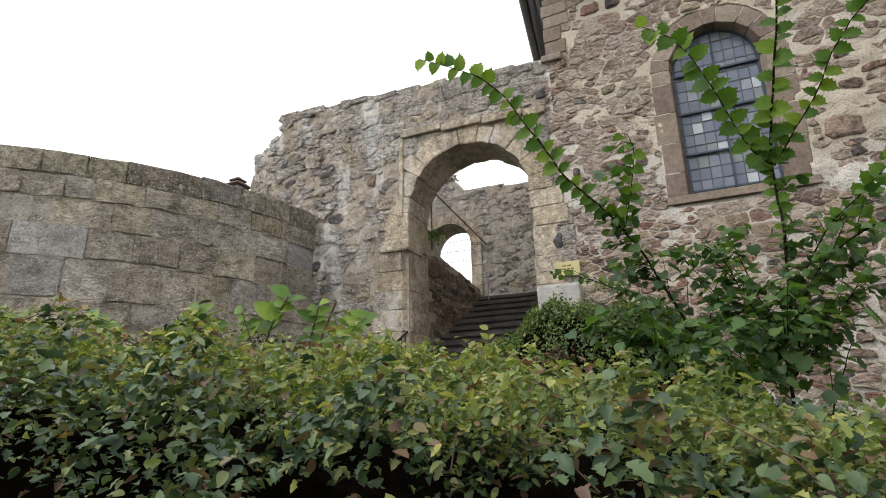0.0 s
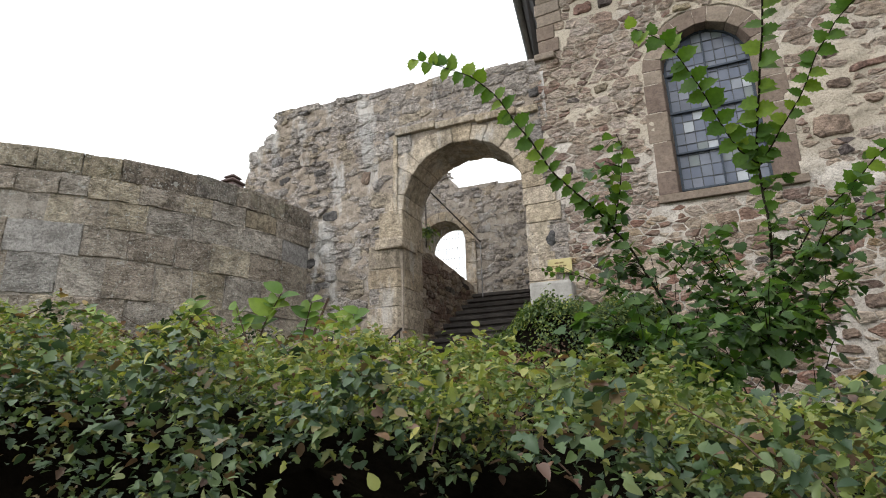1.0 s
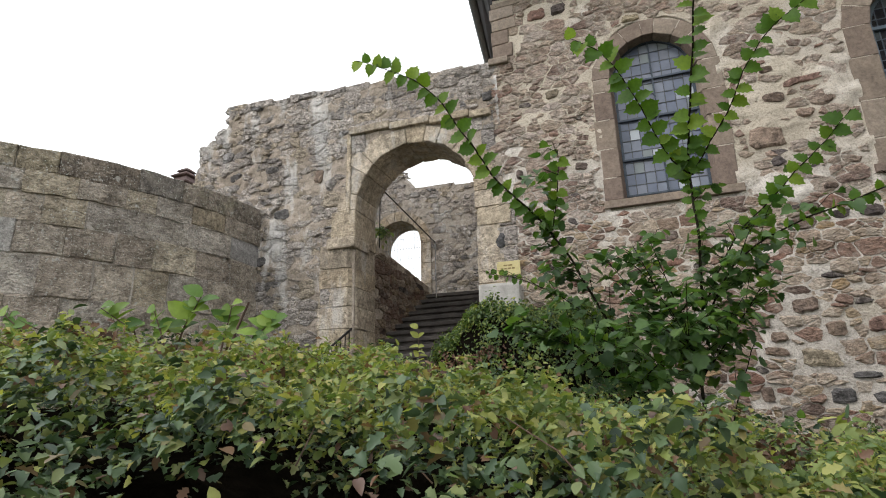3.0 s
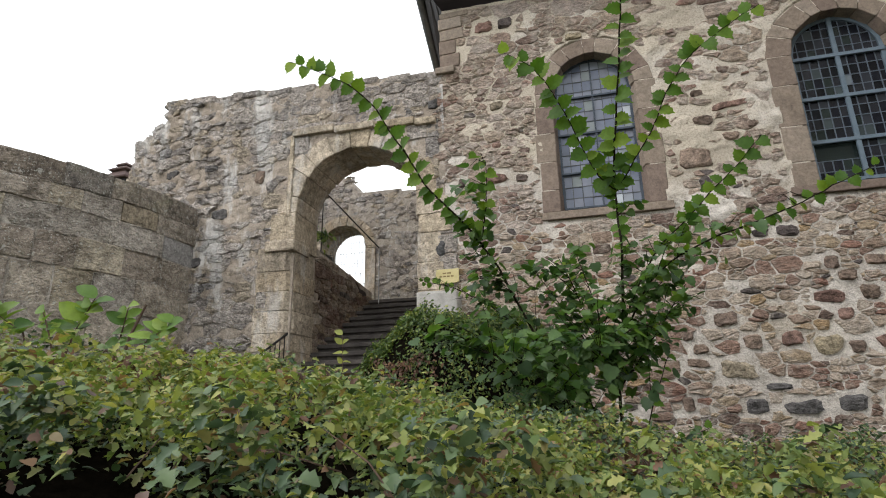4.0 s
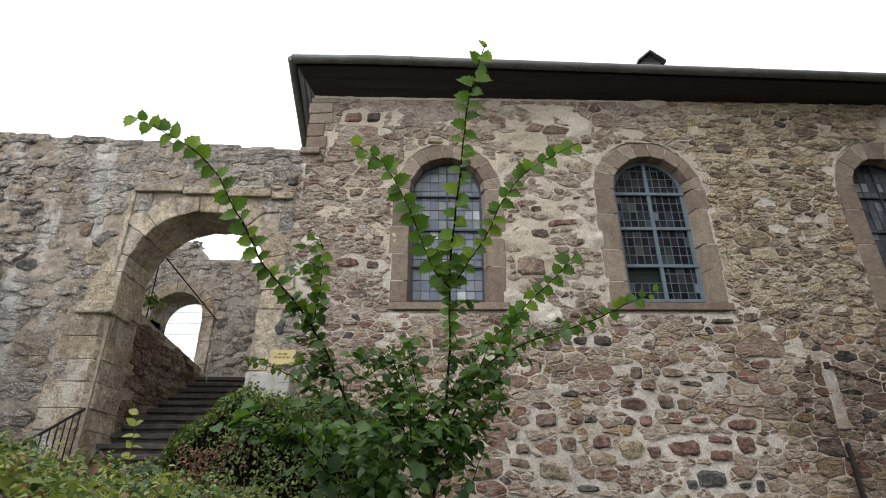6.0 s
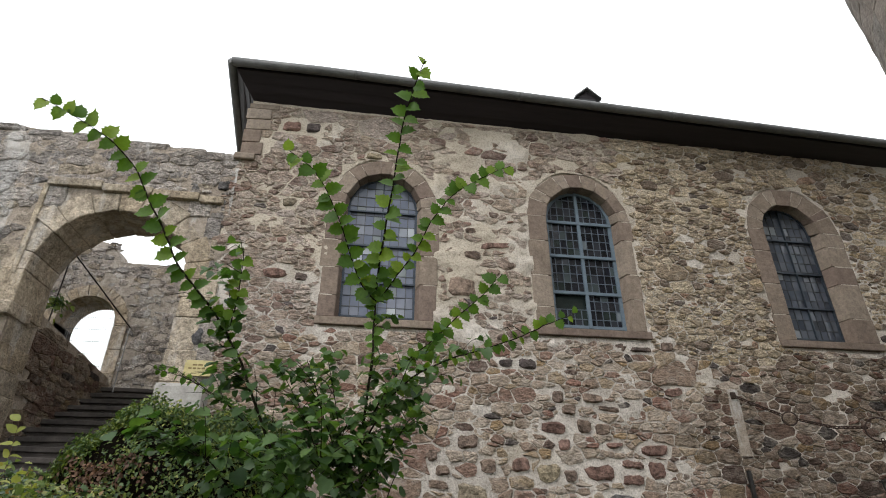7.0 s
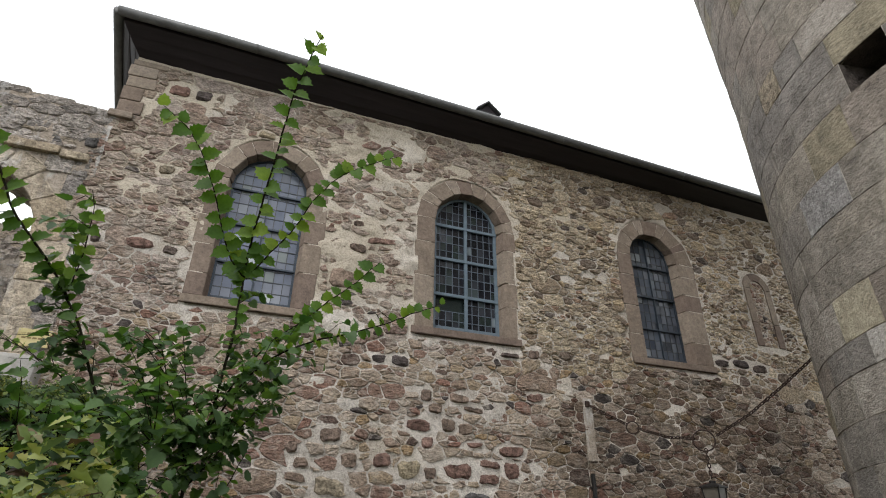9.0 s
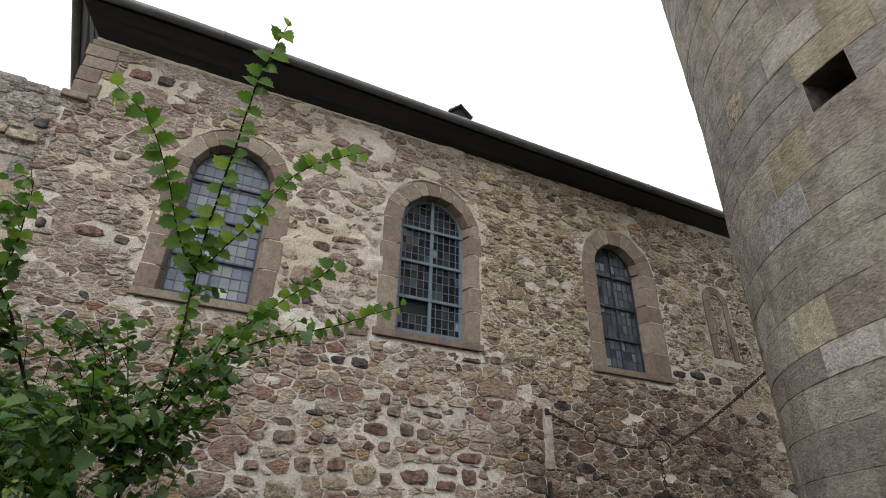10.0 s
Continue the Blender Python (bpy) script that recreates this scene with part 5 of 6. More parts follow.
        a, l = r.uniform(0, 6.28), r.uniform(0.10, 0.30)
        rise = r.uniform(0.02, 0.10) if k % 3 else r.uniform(0.10, 0.18)
        bm = bmesh.new()
        p = Vector((x, y - 3.5, z - 0.08))
        q = p + Vector((math.cos(a) * l, math.sin(a) * l, rise))
        tube(bm, [p, p.lerp(q, 0.5) + Vector((0, 0, 0.025)), q], [0.002, 0.0017, 0.001], 5)
        part("twig", bm, M["twig"], hedge)


build_hedge()


IVX, IVY, IRX, IRY = 0.80, 7.6, 1.5, 1.2


def mound_top(x, y):
    """Ivy bank beside the stairs."""
    dx, dy = (x + IVX) / IRX, (y - IVY) / IRY
    q = dx * dx + dy * dy
    return (2.70 + 0.16 * fnoise(x * 1.1, y * 1.1, 9.0) + 0.20 * fnoise(x * 3, y * 3, 2.0)) * max(0.0, 1 - q ** 2.0) ** (0.5 + 0.2 * fnoise(x * 2, y * 2, 6.0)) if q < 1 else 0.0


ivy = empty("ivy_bank", (-IVX, IVY, 0), label="dense green ivy mound beside the stairs", category="ivy")


def build_ivy():
    nx, ny = 40, 48
    verts, faces = [], []
    for j in range(ny + 1):
        for i in range(nx + 1):
            a, q = 2 * math.pi * i / nx, j / ny
            x, y = -IVX + IRX * q * math.cos(a), IVY + IRY * q * math.sin(a)
            z = max(0.02, mound_top(x, y) - 0.12 + 0.06 * fnoise(x * 4, y * 4, 3))
            verts.append((x + IVX, y - IVY, z))
    for j in range(ny):
        for i in range(nx):
            k = j * (nx + 1) + i
            faces.append((k, k + 1, k + nx + 2, k + nx + 1))
    link("twig_mass", mesh_of("twig_mass", verts, faces, M["hedge_core"], True), ivy, "stem shell inside the ivy, painted near-black for shade")
    g = np.random.default_rng(21)
    pos, nor = [], []
    for _ in range(30000):
        a, q = g.uniform(0, 2 * math.pi), math.sqrt(g.uniform(0, 1))
        x, y = -IVX + IRX * q * math.cos(a), IVY + IRY * q * math.sin(a)
        top = mound_top(x, y)
        if q > 0.6 and abs(a - 4.3) < 0.42 and fnoise(x * 2.2, y * 2.2, 1.0) > -0.1 and g.random() < 0.7:
            continue
        if q > 0.86:
            z = g.uniform(0.3, 1) * mound_top(-IVX + (x + IVX) * 0.86 / q, IVY + (y - IVY) * 0.86 / q)
        else:
            z = top
        z += 0.12 * fnoise(x * 4, y * 4, 3) + g.normal(0, 0.05)
        pos.append((x + IVX, y - IVY, z))
        nor.append(((x + IVX) * (0.3 + q), (y - IVY) * (0.3 + q) * 0.7, 1.1 - 0.6 * q))
    leaf_cloud("leaves", "lobed", np.array(pos), np.array(nor), g.uniform(0.026, 0.05, len(pos)), M["ivy_leaf"], ivy, "", 6, 0.45, 0.8)
    # withered patch on the side towards the steps
    dry = []
    while len(dry) < 1000:
        a, q = g.normal(4.25, 0.24), g.uniform(0.74, 1.02)
        x, y = -IVX + IRX * q * math.cos(a), IVY + IRY * q * math.sin(a)
        c = min(q, 0.84)
        z = mound_top(-IVX + IRX * c * math.cos(a), IVY + IRY * c * math.sin(a)) * (1.0 if q < 0.84 else g.uniform(0.45, 1.0)) + 0.02
        if fnoise(x * 2.2, y * 2.2, z * 2.2) > -0.15:
            dry.append((x + IVX, y - IVY - 0.04, z))
    leaf_cloud("withered_leaves", "lance", np.array(dry), np.tile(np.array([-0.4, -0.7, 0.4]), (len(dry), 1)), g.uniform(0.03, 0.06, len(dry)), M["dead_leaf"], ivy, "dry brown stems and leaves", 12, 0.6, 1.2)


build_ivy()

# young lime tree: several stems from one stool
TREE = (0.90, 6.3, 0.0)
TRUNKS = [
    ([(0.86, 6.3, 0.0), (0.78, 6.3, 1.42), (0.5, 6.25, 1.8), (0.33, 6.2, 2.1), (0.12, 6.0, 2.54), (-0.04, 5.85, 2.89), (-0.27, 5.65, 3.24), (-0.57, 5.45, 3.56), (-0.75, 5.3, 3.87), (-0.89, 5.2, 4.11), (-1.02, 5.1, 4.33),
      (-1.18, 4.95, 4.45), (-1.41, 4.85, 4.56), (-1.65, 4.72, 4.63)], 0.026, 5),
    ([(0.92, 6.3, 0.0), (0.94, 6.3, 1.97), (1.02, 6.28, 2.25), (1.08, 6.15, 2.99), (1.08, 6.06, 3.6), (1.1, 5.7, 3.95), (1.16, 5.3, 4.39), (1.21, 4.95, 4.84), (1.28, 4.7, 5.1), (1.36, 4.45, 5.21)], 0.03, 3),
]
SIDE_SHOOTS = [
    ([(1.08, 6.06, 3.6), (0.9, 5.9, 3.78), (0.73, 5.7, 4.15), (0.6, 5.5, 4.38), (0.43, 5.3, 4.57), (0.21, 5.13, 4.64)], 0.012, 0),
    ([(1.1, 6.06, 3.59), (1.27, 5.9, 3.82), (1.46, 5.75, 4.07), (1.57, 5.6, 4.29), (1.76, 5.45, 4.51), (2.01, 5.3, 4.63), (2.28, 5.19, 4.73)], 0.011, 0),
    ([(1.02, 6.28, 2.25), (1.3, 6.0, 2.7), (1.6, 5.6, 2.86), (1.94, 5.35, 2.93), (2.25, 5.1, 2.99), (2.45, 4.95, 3.06), (2.62, 4.85, 3.11)], 0.015, 1),
    ([(1.04, 6.25, 2.39), (1.35, 6.1, 2.94), (1.69, 6.0, 3.26), (1.94, 5.9, 3.5), (2.12, 5.8, 3.65), (2.28, 5.7, 3.82)], 0.013, 1),
    ([(-0.15, 5.72, 3.12), (-0.07, 5.45, 3.29), (-0.01, 5.2, 3.4), (0.03, 4.95, 3.54)], 0.008, 0),
]
LOW_SHOOTS = [
    ([(0.30, 6.2, 2.2), (-0.21, 6.4, 2.63), (-0.62, 6.6, 2.89), (-1.05, 6.8, 3.04)], 0.010, 0),
    ([(0.95, 6.25, 1.9), (0.74, 6.08, 2.38), (0.51, 5.9, 2.95)], 0.011, 0),
    ([(0.95, 6.25, 1.9), (0.81, 6.22, 2.51), (0.65, 6.2, 3.15)], 0.010, 1),
    ([(0.9, 6.25, 1.8), (0.64, 6.22, 2.3), (0.29, 6.2, 2.87)], 0.010, 0),
    ([(0.95, 6.25, 1.8), (1.25, 6.02, 2.2), (1.53, 5.8, 2.6)], 0.011, 0),
    ([(0.8, 6.2, 1.3), (0.44, 6.02, 1.95), (-0.03, 5.8, 2.24)], 0.011, 0),
    ([(0.7, 6.2, 1.3), (0.27, 5.6, 1.69), (0.04, 5.1, 2.0), (-0.04, 5.0, 2.03)], 0.010, 1),
    ([(0.8, 6.2, 1.2), (0.48, 5.5, 1.73), (0.72, 5.0, 1.94), (0.78, 4.9, 2.0)], 0.010, 1),
    ([(0.98, 6.3, 0.0), (1.03, 6.25, 1.0), (1.18, 6.15, 1.6), (1.36, 6.05, 2.05)], 0.016, 1),
    ([(0.84, 6.28, 0.0), (0.80, 6.2, 1.0), (0.72, 6.1, 1.5), (0.60, 5.95, 1.95)], 0.014, 1),
    ([(0.95, 6.3, 0.3), (1.10, 6.2, 0.95), (1.34, 6.1, 1.32), (1.58, 6.0, 1.45)], 0.010, 1),
    ([(0.93, 6.3, 0.3), (1.02, 6.1, 0.9), (1.18, 5.95, 1.18), (1.36, 5.85, 1.24)], 0.009, 1),
]
STEMS = TRUNKS + SIDE_SHOOTS + LOW_SHOOTS


def build_tree():
    tree = empty("lime_tree", TREE, label="young many-stemmed lime tree with fresh green leaves", category="tree")
    base = Vector(TREE)
    r = random.Random(17)
    tv, tf = leaf_template("heart")
    leaf_me = mesh_of("leaf", [tuple(v) for v in tv], tf, M["lime_leaf"], True)
    crown_p, crown_s, crown_n = [], [], []
    count = 0
    for idx, (pts, rad, bare) in enumerate(STEMS):
        vs = [Vector(p) for p in pts]
        fine = []
        for i in range(len(vs) - 1):
            p0, p1, p2, p3 = vs[max(0, i - 1)], vs[i], vs[i + 1], vs[min(len(vs) - 1, i + 2)]
            for k in range(4):
                t = k / 4
                q = 0.5 * ((2 * p1) + (p2 - p0) * t + (2 * p0 - 5 * p1 + 4 * p2 - p3) * t * t + (3 * p1 - p0 - 3 * p2 + p3) * t ** 3)
                fine.append(q + Vector((r.uniform(-1, 1), r.uniform(-1, 1), r.uniform(-1, 1))) * 0.006)
        fine.append(vs[-1])
        n = len(fine)
        bm = bmesh.new()
        tube(bm, [p - base for p in fine], [rad * (1 - 0.86 * i / (n - 1)) * 0.48 + 0.002 for i in range(n)], 7)
        part("trunk" if idx < 2 else "branch", bm, M["bark"], tree, "", True)
        # leaves in two ranks along the shoot
        length = sum((b - a).length for a, b in zip(fine, fine[1:]))
        first = sum((b - a).length for a, b in zip(vs[:bare + 1], vs[1:bare + 1]))
        d, side = first, 1
        while d < length + 0.01:
            acc = 0.0
            for a, b in zip(fine, fine[1:]):
                l = (b - a).length
                if acc + l >= d or b is fine[-1]:
                    p, way = a.lerp(b, min(1.0, (d - acc) / l)), (b - a).normalized()
                    break
                acc += l
            frac = d / length
            out = way.cross(Vector((0.15, 1, 0.1))).normalized() * side
            s = (0.145 if p.z > 3.6 else 0.115 if p.z > 3.2 else 0.08) * r.uniform(0.75, 1.1) * (0.85 if frac > 0.95 else 1.0)
            if idx in (3, 6, 7):
                s *= 0.85
            along = (out * 0.9 + way * 0.3 + Vector((r.uniform(-0.25, 0.25), r.uniform(-0.3, 0.2), r.uniform(-0.45, 0.0)))).normalized()
            nz = (Vector((0, -1.0, 0.1) if p.z > 3.0 else (0, -0.5, 0.75)) + Vector((r.uniform(-0.4, 0.4), r.uniform(-0.2, 0.2), r.uniform(-0.4, 0.4)))).normalized()
            nz = (nz - along * nz.dot(along)).normalized()
            xx = along.cross(nz)
            m = Matrix((xx, along, nz)).transposed().to_4x4()
            m.translation = p - base + along * 0.006
            if count < 760:
                link("leaf", leaf_me, tree, "", m @ Matrix.Diagonal((s * r.uniform(0.85, 1.1), s, s * r.uniform(0.5, 1.8), 1)))
                count += 1
            side = -side if r.random() < 0.85 else side
            d += (0.062 if p.z > 3.3 else 0.05) * r.uniform(0.8, 1.25)
    # leafy crown low on the stems, with side twigs
    g = np.random.default_rng(4)
    anchors = []
    for pts, rad, bare in STEMS:
        for a, b in zip(pts, pts[1:]):
            zc = (a[2] + b[2]) / 2
            if 1.3 < zc < 3.8:
                anchors.append((Vector(a), Vector(b)))
    for pts, rad, bare in STEMS:
        for a, b in zip(pts, pts[1:]):
            a, b = Vector(a), Vector(b)
            n = int((b - a).length / 0.055)
            for k in range(n):
                p = a.lerp(b, r.random())
                if p.z < 1.1 or p.z > 2.9 + r.uniform(0.0, 1.0):
                    continue
                out = Vector((r.uniform(-1, 1), r.uniform(-1, 0.8), r.uniform(-0.5, 0.5))).normalized()
                crown_p.append(p - base + out * r.uniform(0.04, 0.17))
                crown_n.append((out.x * 0.4, -0.6, 0.7))
                crown_s.append(r.uniform(0.06, 0.115))
    made = 0
    while made < 250:
        a, b = r.choice(anchors)
        p = a.lerp(b, r.random())
        if p.z > r.uniform(2.2, 3.7) or p.z < r.uniform(1.3, 2.1) or (p.x > 1.5 and r.random() < 0.75) or (p.x > 1.2 and p.z < 2.1):
            continue
        if p.x < 0.3 and p.z < 2.5 and r.random() < 0.5:
            continue
        made += 1
        out = Vector((1.1 * (p.x - 0.8) + r.uniform(-0.9, 0.9), r.uniform(-0.9, 0.5), r.uniform(0.0, 0.8))).normalized()
        l = r.uniform(0.22, 0.6) * (1.0 if p.z < 2.9 else 0.55)
        q = p + out * l
        edge = 1.1 + 0.65 * (q.z - 1.66)
        if q.x > edge:
            q.x = edge + 0.2 * (q.x - edge)
        mid = p.lerp(q, 0.55) + Vector((0, 0, 0.05))
        bm = bmesh.new()
        tube(bm, [p - base, mid - base, q - base], [0.004, 0.003, 0.0015], 4)
        part("twig", bm, M["bark"], tree)
        across = out.cross(Vector((0, 0, 1))).normalized()
        k, s = 0.08, 1
        while k < l + 0.02:
            f = k / l
            c = (p.lerp(mid, f / 0.55) if f < 0.55 else mid.lerp(q, (f - 0.55) / 0.45)) + across * s * 0.035 + Vector((0, 0, -0.012))
            crown_p.append(c - base)
            crown_n.append((out.x * 0.3 + across.x * s * 0.3, -0.25, 0.95))
            crown_s.append(r.uniform(0.065, 0.125))
            k, s = k + r.uniform(0.055, 0.095), -s
    # the crown widens upwards like a fan
    pts = np.array([tuple(c) for c in crown_p])
    fan = pts[:, 0] + TREE[0] < np.where(pts[:, 2] < 1.5, 1.65, 1.14 + 0.65 * (pts[:, 2] - 1.66)) + g.uniform(-0.12, 0.12, len(pts))
    # one thin spray alone reaches over to the sign
    fan &= ~((pts[:, 0] + TREE[0] < -0.35) & (pts[:, 2] > 2.55))
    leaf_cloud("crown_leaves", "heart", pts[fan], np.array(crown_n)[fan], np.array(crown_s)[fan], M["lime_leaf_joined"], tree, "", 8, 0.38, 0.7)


build_tree()

# ---- small things ----
def ring_mesh(name, big, small, mat, stretch=1.0, n=14, k=6):
    """A ring or chain link in the x-z plane."""
    verts, faces = [], []
    for i in range(n):
        a = 2 * math.pi * i / n
        for j in range(k):
            b = 2 * math.pi * j / k
            q = big + small * math.cos(b)
            verts.append((q * math.cos(a), small * math.sin(b), q * math.sin(a) + math.copysign(big * (stretch - 1), math.sin(a)) * (1 if abs(math.sin(a)) > 0.01 else 0)))
    for i in range(n):
        for j in range(k):
            faces.append((i * k + j, ((i + 1) % n) * k + j, ((i + 1) % n) * k + (j + 1) % k, i * k + (j + 1) % k))
    return mesh_of(name, verts, faces, mat, True)


def build_sign():
    x0, x1, z0, z1, y = -1.44, -1.08, 3.51, 3.73, WY - 0.062
    sign = empty("warning_sign", ((x0 + x1) / 2, y, (z0 + z1) / 2), label="small yellow notice plate fixed beside the gate", category="sign")
    o = Vector(((x0 + x1) / 2, y, (z0 + z1) / 2))
    bm = bmesh.new()
    box(bm, x0 - o.x, x1 - o.x, -0.008, 0.008, z0 - o.z, z1 - o.z, 0.004)
    part("plate", bm, M["yellow"], sign)
    for zc, hw in ((0.045, 0.075), (-0.005, 0.125)):
        x = -hw
        while x < hw - 0.02:
            w = 0.045 if zc < 0 else 0.06
            bm = bmesh.new()
            box(bm, x, min(x + w, hw), -0.0105, -0.007, zc - 0.011, zc + 0.011)
            part("text_bar", bm, M["ink"], sign)
            x += w + 0.014
    for sx in (-0.165, 0.165):
        bm = bmesh.new()
        tube(bm, [(sx, -0.013, 0.09), (sx, 0.045, 0.09)], 0.006, 8)
        part("screw", bm, M["galv"], sign)


build_sign()


def build_base_stone():
    bm = bmesh.new()
    box(bm, -1.69, -1.06, 8.66, 9.05, 2.3, 3.36, 0.05)
    for v in bm.verts:
        if v.co.z > 3.2:
            v.co.z += 0.02 * fnoise(v.co.x * 5, v.co.y * 5, 1) - 0.03 * max(0.0, v.co.x + 1.3)
            v.co.y += 0.03
        v.co.x += 0.015 * fnoise(v.co.z * 5, v.co.y * 5, 3)
    part("base_stone", bm, M["white_block"], castle_body, "pale limestone block at the foot of the gate pier")


build_base_stone()


def build_rails():
    rail = empty("stair_handrail", (-3.98, 8.0, 1.4), label="black iron handrail with thin balusters beside the steps", category="handrail")
    o = Vector((-3.98, 8.0, 1.4))

    def z_at(y):
        return 2.99 + (y - 9.2) * 0.548
    bm = bmesh.new()
    tube(bm, [Vector((-3.98, 9.36, z_at(9.2) + 0.01)) - o, Vector((-3.98, 9.2, z_at(9.2))) - o, Vector((-3.98, 6.2, z_at(6.2))) - o], 0.019, 8)
    part("rail", bm, M["iron"], rail)
    y = 9.1
    while y > 6.2:
        foot = STAIR_TOP - RISE * math.ceil((12.35 - y - 0.045) / RUN)
        bm = bmesh.new()
        tube(bm, [Vector((-3.98, y, z_at(y))) - o, Vector((-3.98, y, foot + 0.0)) - o], 0.009, 6)
        part("baluster", bm, M["iron"], rail)
        y -= 0.135
    court_rail = empty("court_handrail", (-3.5, 11.9, 4.0), label="thin dark handrail from the gate arch down to a steel post", category="handrail")
    o = Vector((-3.5, 11.9, 4.0))
    bm = bmesh.new()
    tube(bm, [Vector((-3.97, 9.95, 5.78)) - o, Vector((-4.0, 10.14, 5.84)) - o, Vector((-3.5, 11.9, 5.12)) - o], 0.013, 7)
    part("rail", bm, M["iron"], court_rail)
    bm = bmesh.new()
    tube(bm, [Vector((0, 0, 1.12)), Vector((0, 0, -0.12))], 0.012, 7)
    part("post", bm, M["galv"], court_rail)
    bm = bmesh.new()
    tube(bm, [Vector((-4.0, 10.14, 5.84)) - o, Vector((-4.01, 10.14, 4.5)) - o], 0.011, 7)
    part("post", bm, M["iron"], court_rail)
    grille = empty("opening_grille", (CAX, COURT_Y + 0.4, 4.0), label="fine wire mesh across the court arch", category="grille")
    rise = CAS - 4.0
    for i in range(25):
        x = -0.5 + 1.0 * i / 24
        bm = bmesh.new()
        tube(bm, [(x, 0, -0.2), (x, 0, rise + math.sqrt(max(0.0, CAR ** 2 - x * x)))], 0.0055, 4)
        part("wire", bm, M["galv"], grille)
    for i in range(7):
        z = 0.1 + i * 0.26
        bm = bmesh.new()
        hw = CAR if z < rise else math.sqrt(max(0.01, CAR ** 2 - (z - rise) ** 2))
        tube(bm, [(-hw, 0, z), (hw, 0, z)], 0.0055, 4)
        part("wire", bm, M["galv"], grille)


build_rails()


def build_lantern_chain():
    hook, ring1, ring2 = Vector((6.76, 8.97, 3.52)), Vector((7.25, 8.5, 3.10)), Vector((7.97, 7.8, 2.85))
    right = [Vector((8.10, 7.63, 2.92)), Vector((8.39, 7.25, 3.17)), Vector((8.69, 6.83, 3.52)), Vector((9.0, 6.42, 3.90))]
    chain = empty("chain", hook, label="rusty iron chain with two rings, slung from church wall to tower", category="chain")
    link_me = ring_mesh("chain_link", 0.019, 0.0085, M["rust"], 1.75, 12, 5)

    def run(pts):
        d, flip = 0.0, 0
        total = sum((b - a).length for a, b in zip(pts, pts[1:]))
        while d < total:
            acc = 0.0
            for a, b in zip(pts, pts[1:]):
                l = (b - a).length
                if acc + l >= d:
                    p, way = a.lerp(b, (d - acc) / l), (b - a).normalized()
                    break
                acc += l
            q = way.to_track_quat("Z", "Y").to_matrix().to_4x4()
            m = Matrix.Translation(p - hook) @ q @ pose(0, 0, 0, 0, 0, 90 * flip + 45)
            link("chain_link", link_me, chain, "", m)
            flip = 1 - flip
            d += 0.052
    run([hook, ring1 + (hook - ring1).normalized() * 0.1])
    run([ring1 + (ring2 - ring1).normalized() * 0.1, (ring1 + ring2) / 2 + Vector((0, 0, -0.05)), ring2 + (ring1 - ring2).normalized() * 0.15])
    run(right)
    for c, big in ((ring1, 0.095), (ring2, 0.155)):
        me = ring_mesh("ring", big, 0.011, M["rust"], 1.0, 24, 6)
        link("ring", me, chain, "", Matrix.Translation(c - hook) @ pose(0, 0, 0, 0, 0, -38))
    bm = bmesh.new()
    box(bm, -0.04, 0.04, -0.03, 0.06, -0.05, 0.05, 0.01)
    part("wall_hook", bm, M["rust"], chain)
    run([ring2 + Vector((0, 0, -0.15)), ring2 + Vector((0, 0, -0.56))])
    lamp = empty("lantern", (ring2.x, ring2.y, 1.62), label="dark metal lantern with frosted panes hanging from the chain", category="lantern")
    bm = bmesh.new()
    tube(bm, [(0, 0, 0.72), (0, 0, 0.66)], 0.07, 10)
    part("neck", bm, M["iron"], lamp)
    bm = bmesh.new()
    ring = []
    for z, s in ((0.665, 0.08), (0.60, 0.225), (0.57, 0.225)):
        ring.append([bm.verts.new((sx * s, sy * s, z)) for sx, sy in ((-1, -1), (1, -1), (1, 1), (-1, 1))])
    for a, b in zip(ring, ring[1:]):
        for i in range(4):
            bm.faces.new((a[i], a[(i + 1) % 4], b[(i + 1) % 4], b[i]))
    bm.faces.new(ring[0])
    bm.faces.new(ring[-1][::-1])
    part("cap", bm, M["iron"], lamp)
    for sx, sy in ((-1, -1), (1, -1), (1, 1), (-1, 1)):
        bm = bmesh.new()
        tube(bm, [(sx * 0.185, sy * 0.185, 0.58), (sx * 0.135, sy * 0.135, 0.04)], 0.016, 6)
        part("frame_bar", bm, M["iron"], lamp)
    for k in range(4):
        bm = bmesh.new()
        c, s = math.cos(k * math.pi / 2), math.sin(k * math.pi / 2)
        prof = []
        for off in (0.0, -0.006):
            prof.append([bm.verts.new((c * x - s * (y + off), s * x + c * (y + off), z)) for x, y, z in ((-0.17, 0.178, 0.57), (0.17, 0.178, 0.57), (0.125, 0.128, 0.05), (-0.125, 0.128, 0.05))])
        bm.faces.new(prof[0])
        bm.faces.new(prof[1][::-1])
        for i in range(4):
            bm.faces.new((prof[0][i], prof[0][(i + 1) % 4], prof[1][(i + 1) % 4], prof[1][i]))
        part("pane", bm, M["lamp_glass"], lamp)
    bm = bmesh.new()
    box(bm, -0.155, 0.155, -0.155, 0.155, 0.0, 0.05, 0.012)
    part("base", bm, M["iron"], lamp)
    lamp.matrix_basis = Matrix.Translation((ring2.x, ring2.y, 1.81)) @ pose(0, 0, 0, 0, 0, 20) @ Matrix.Scale(0.66, 4)


build_lantern_chain()


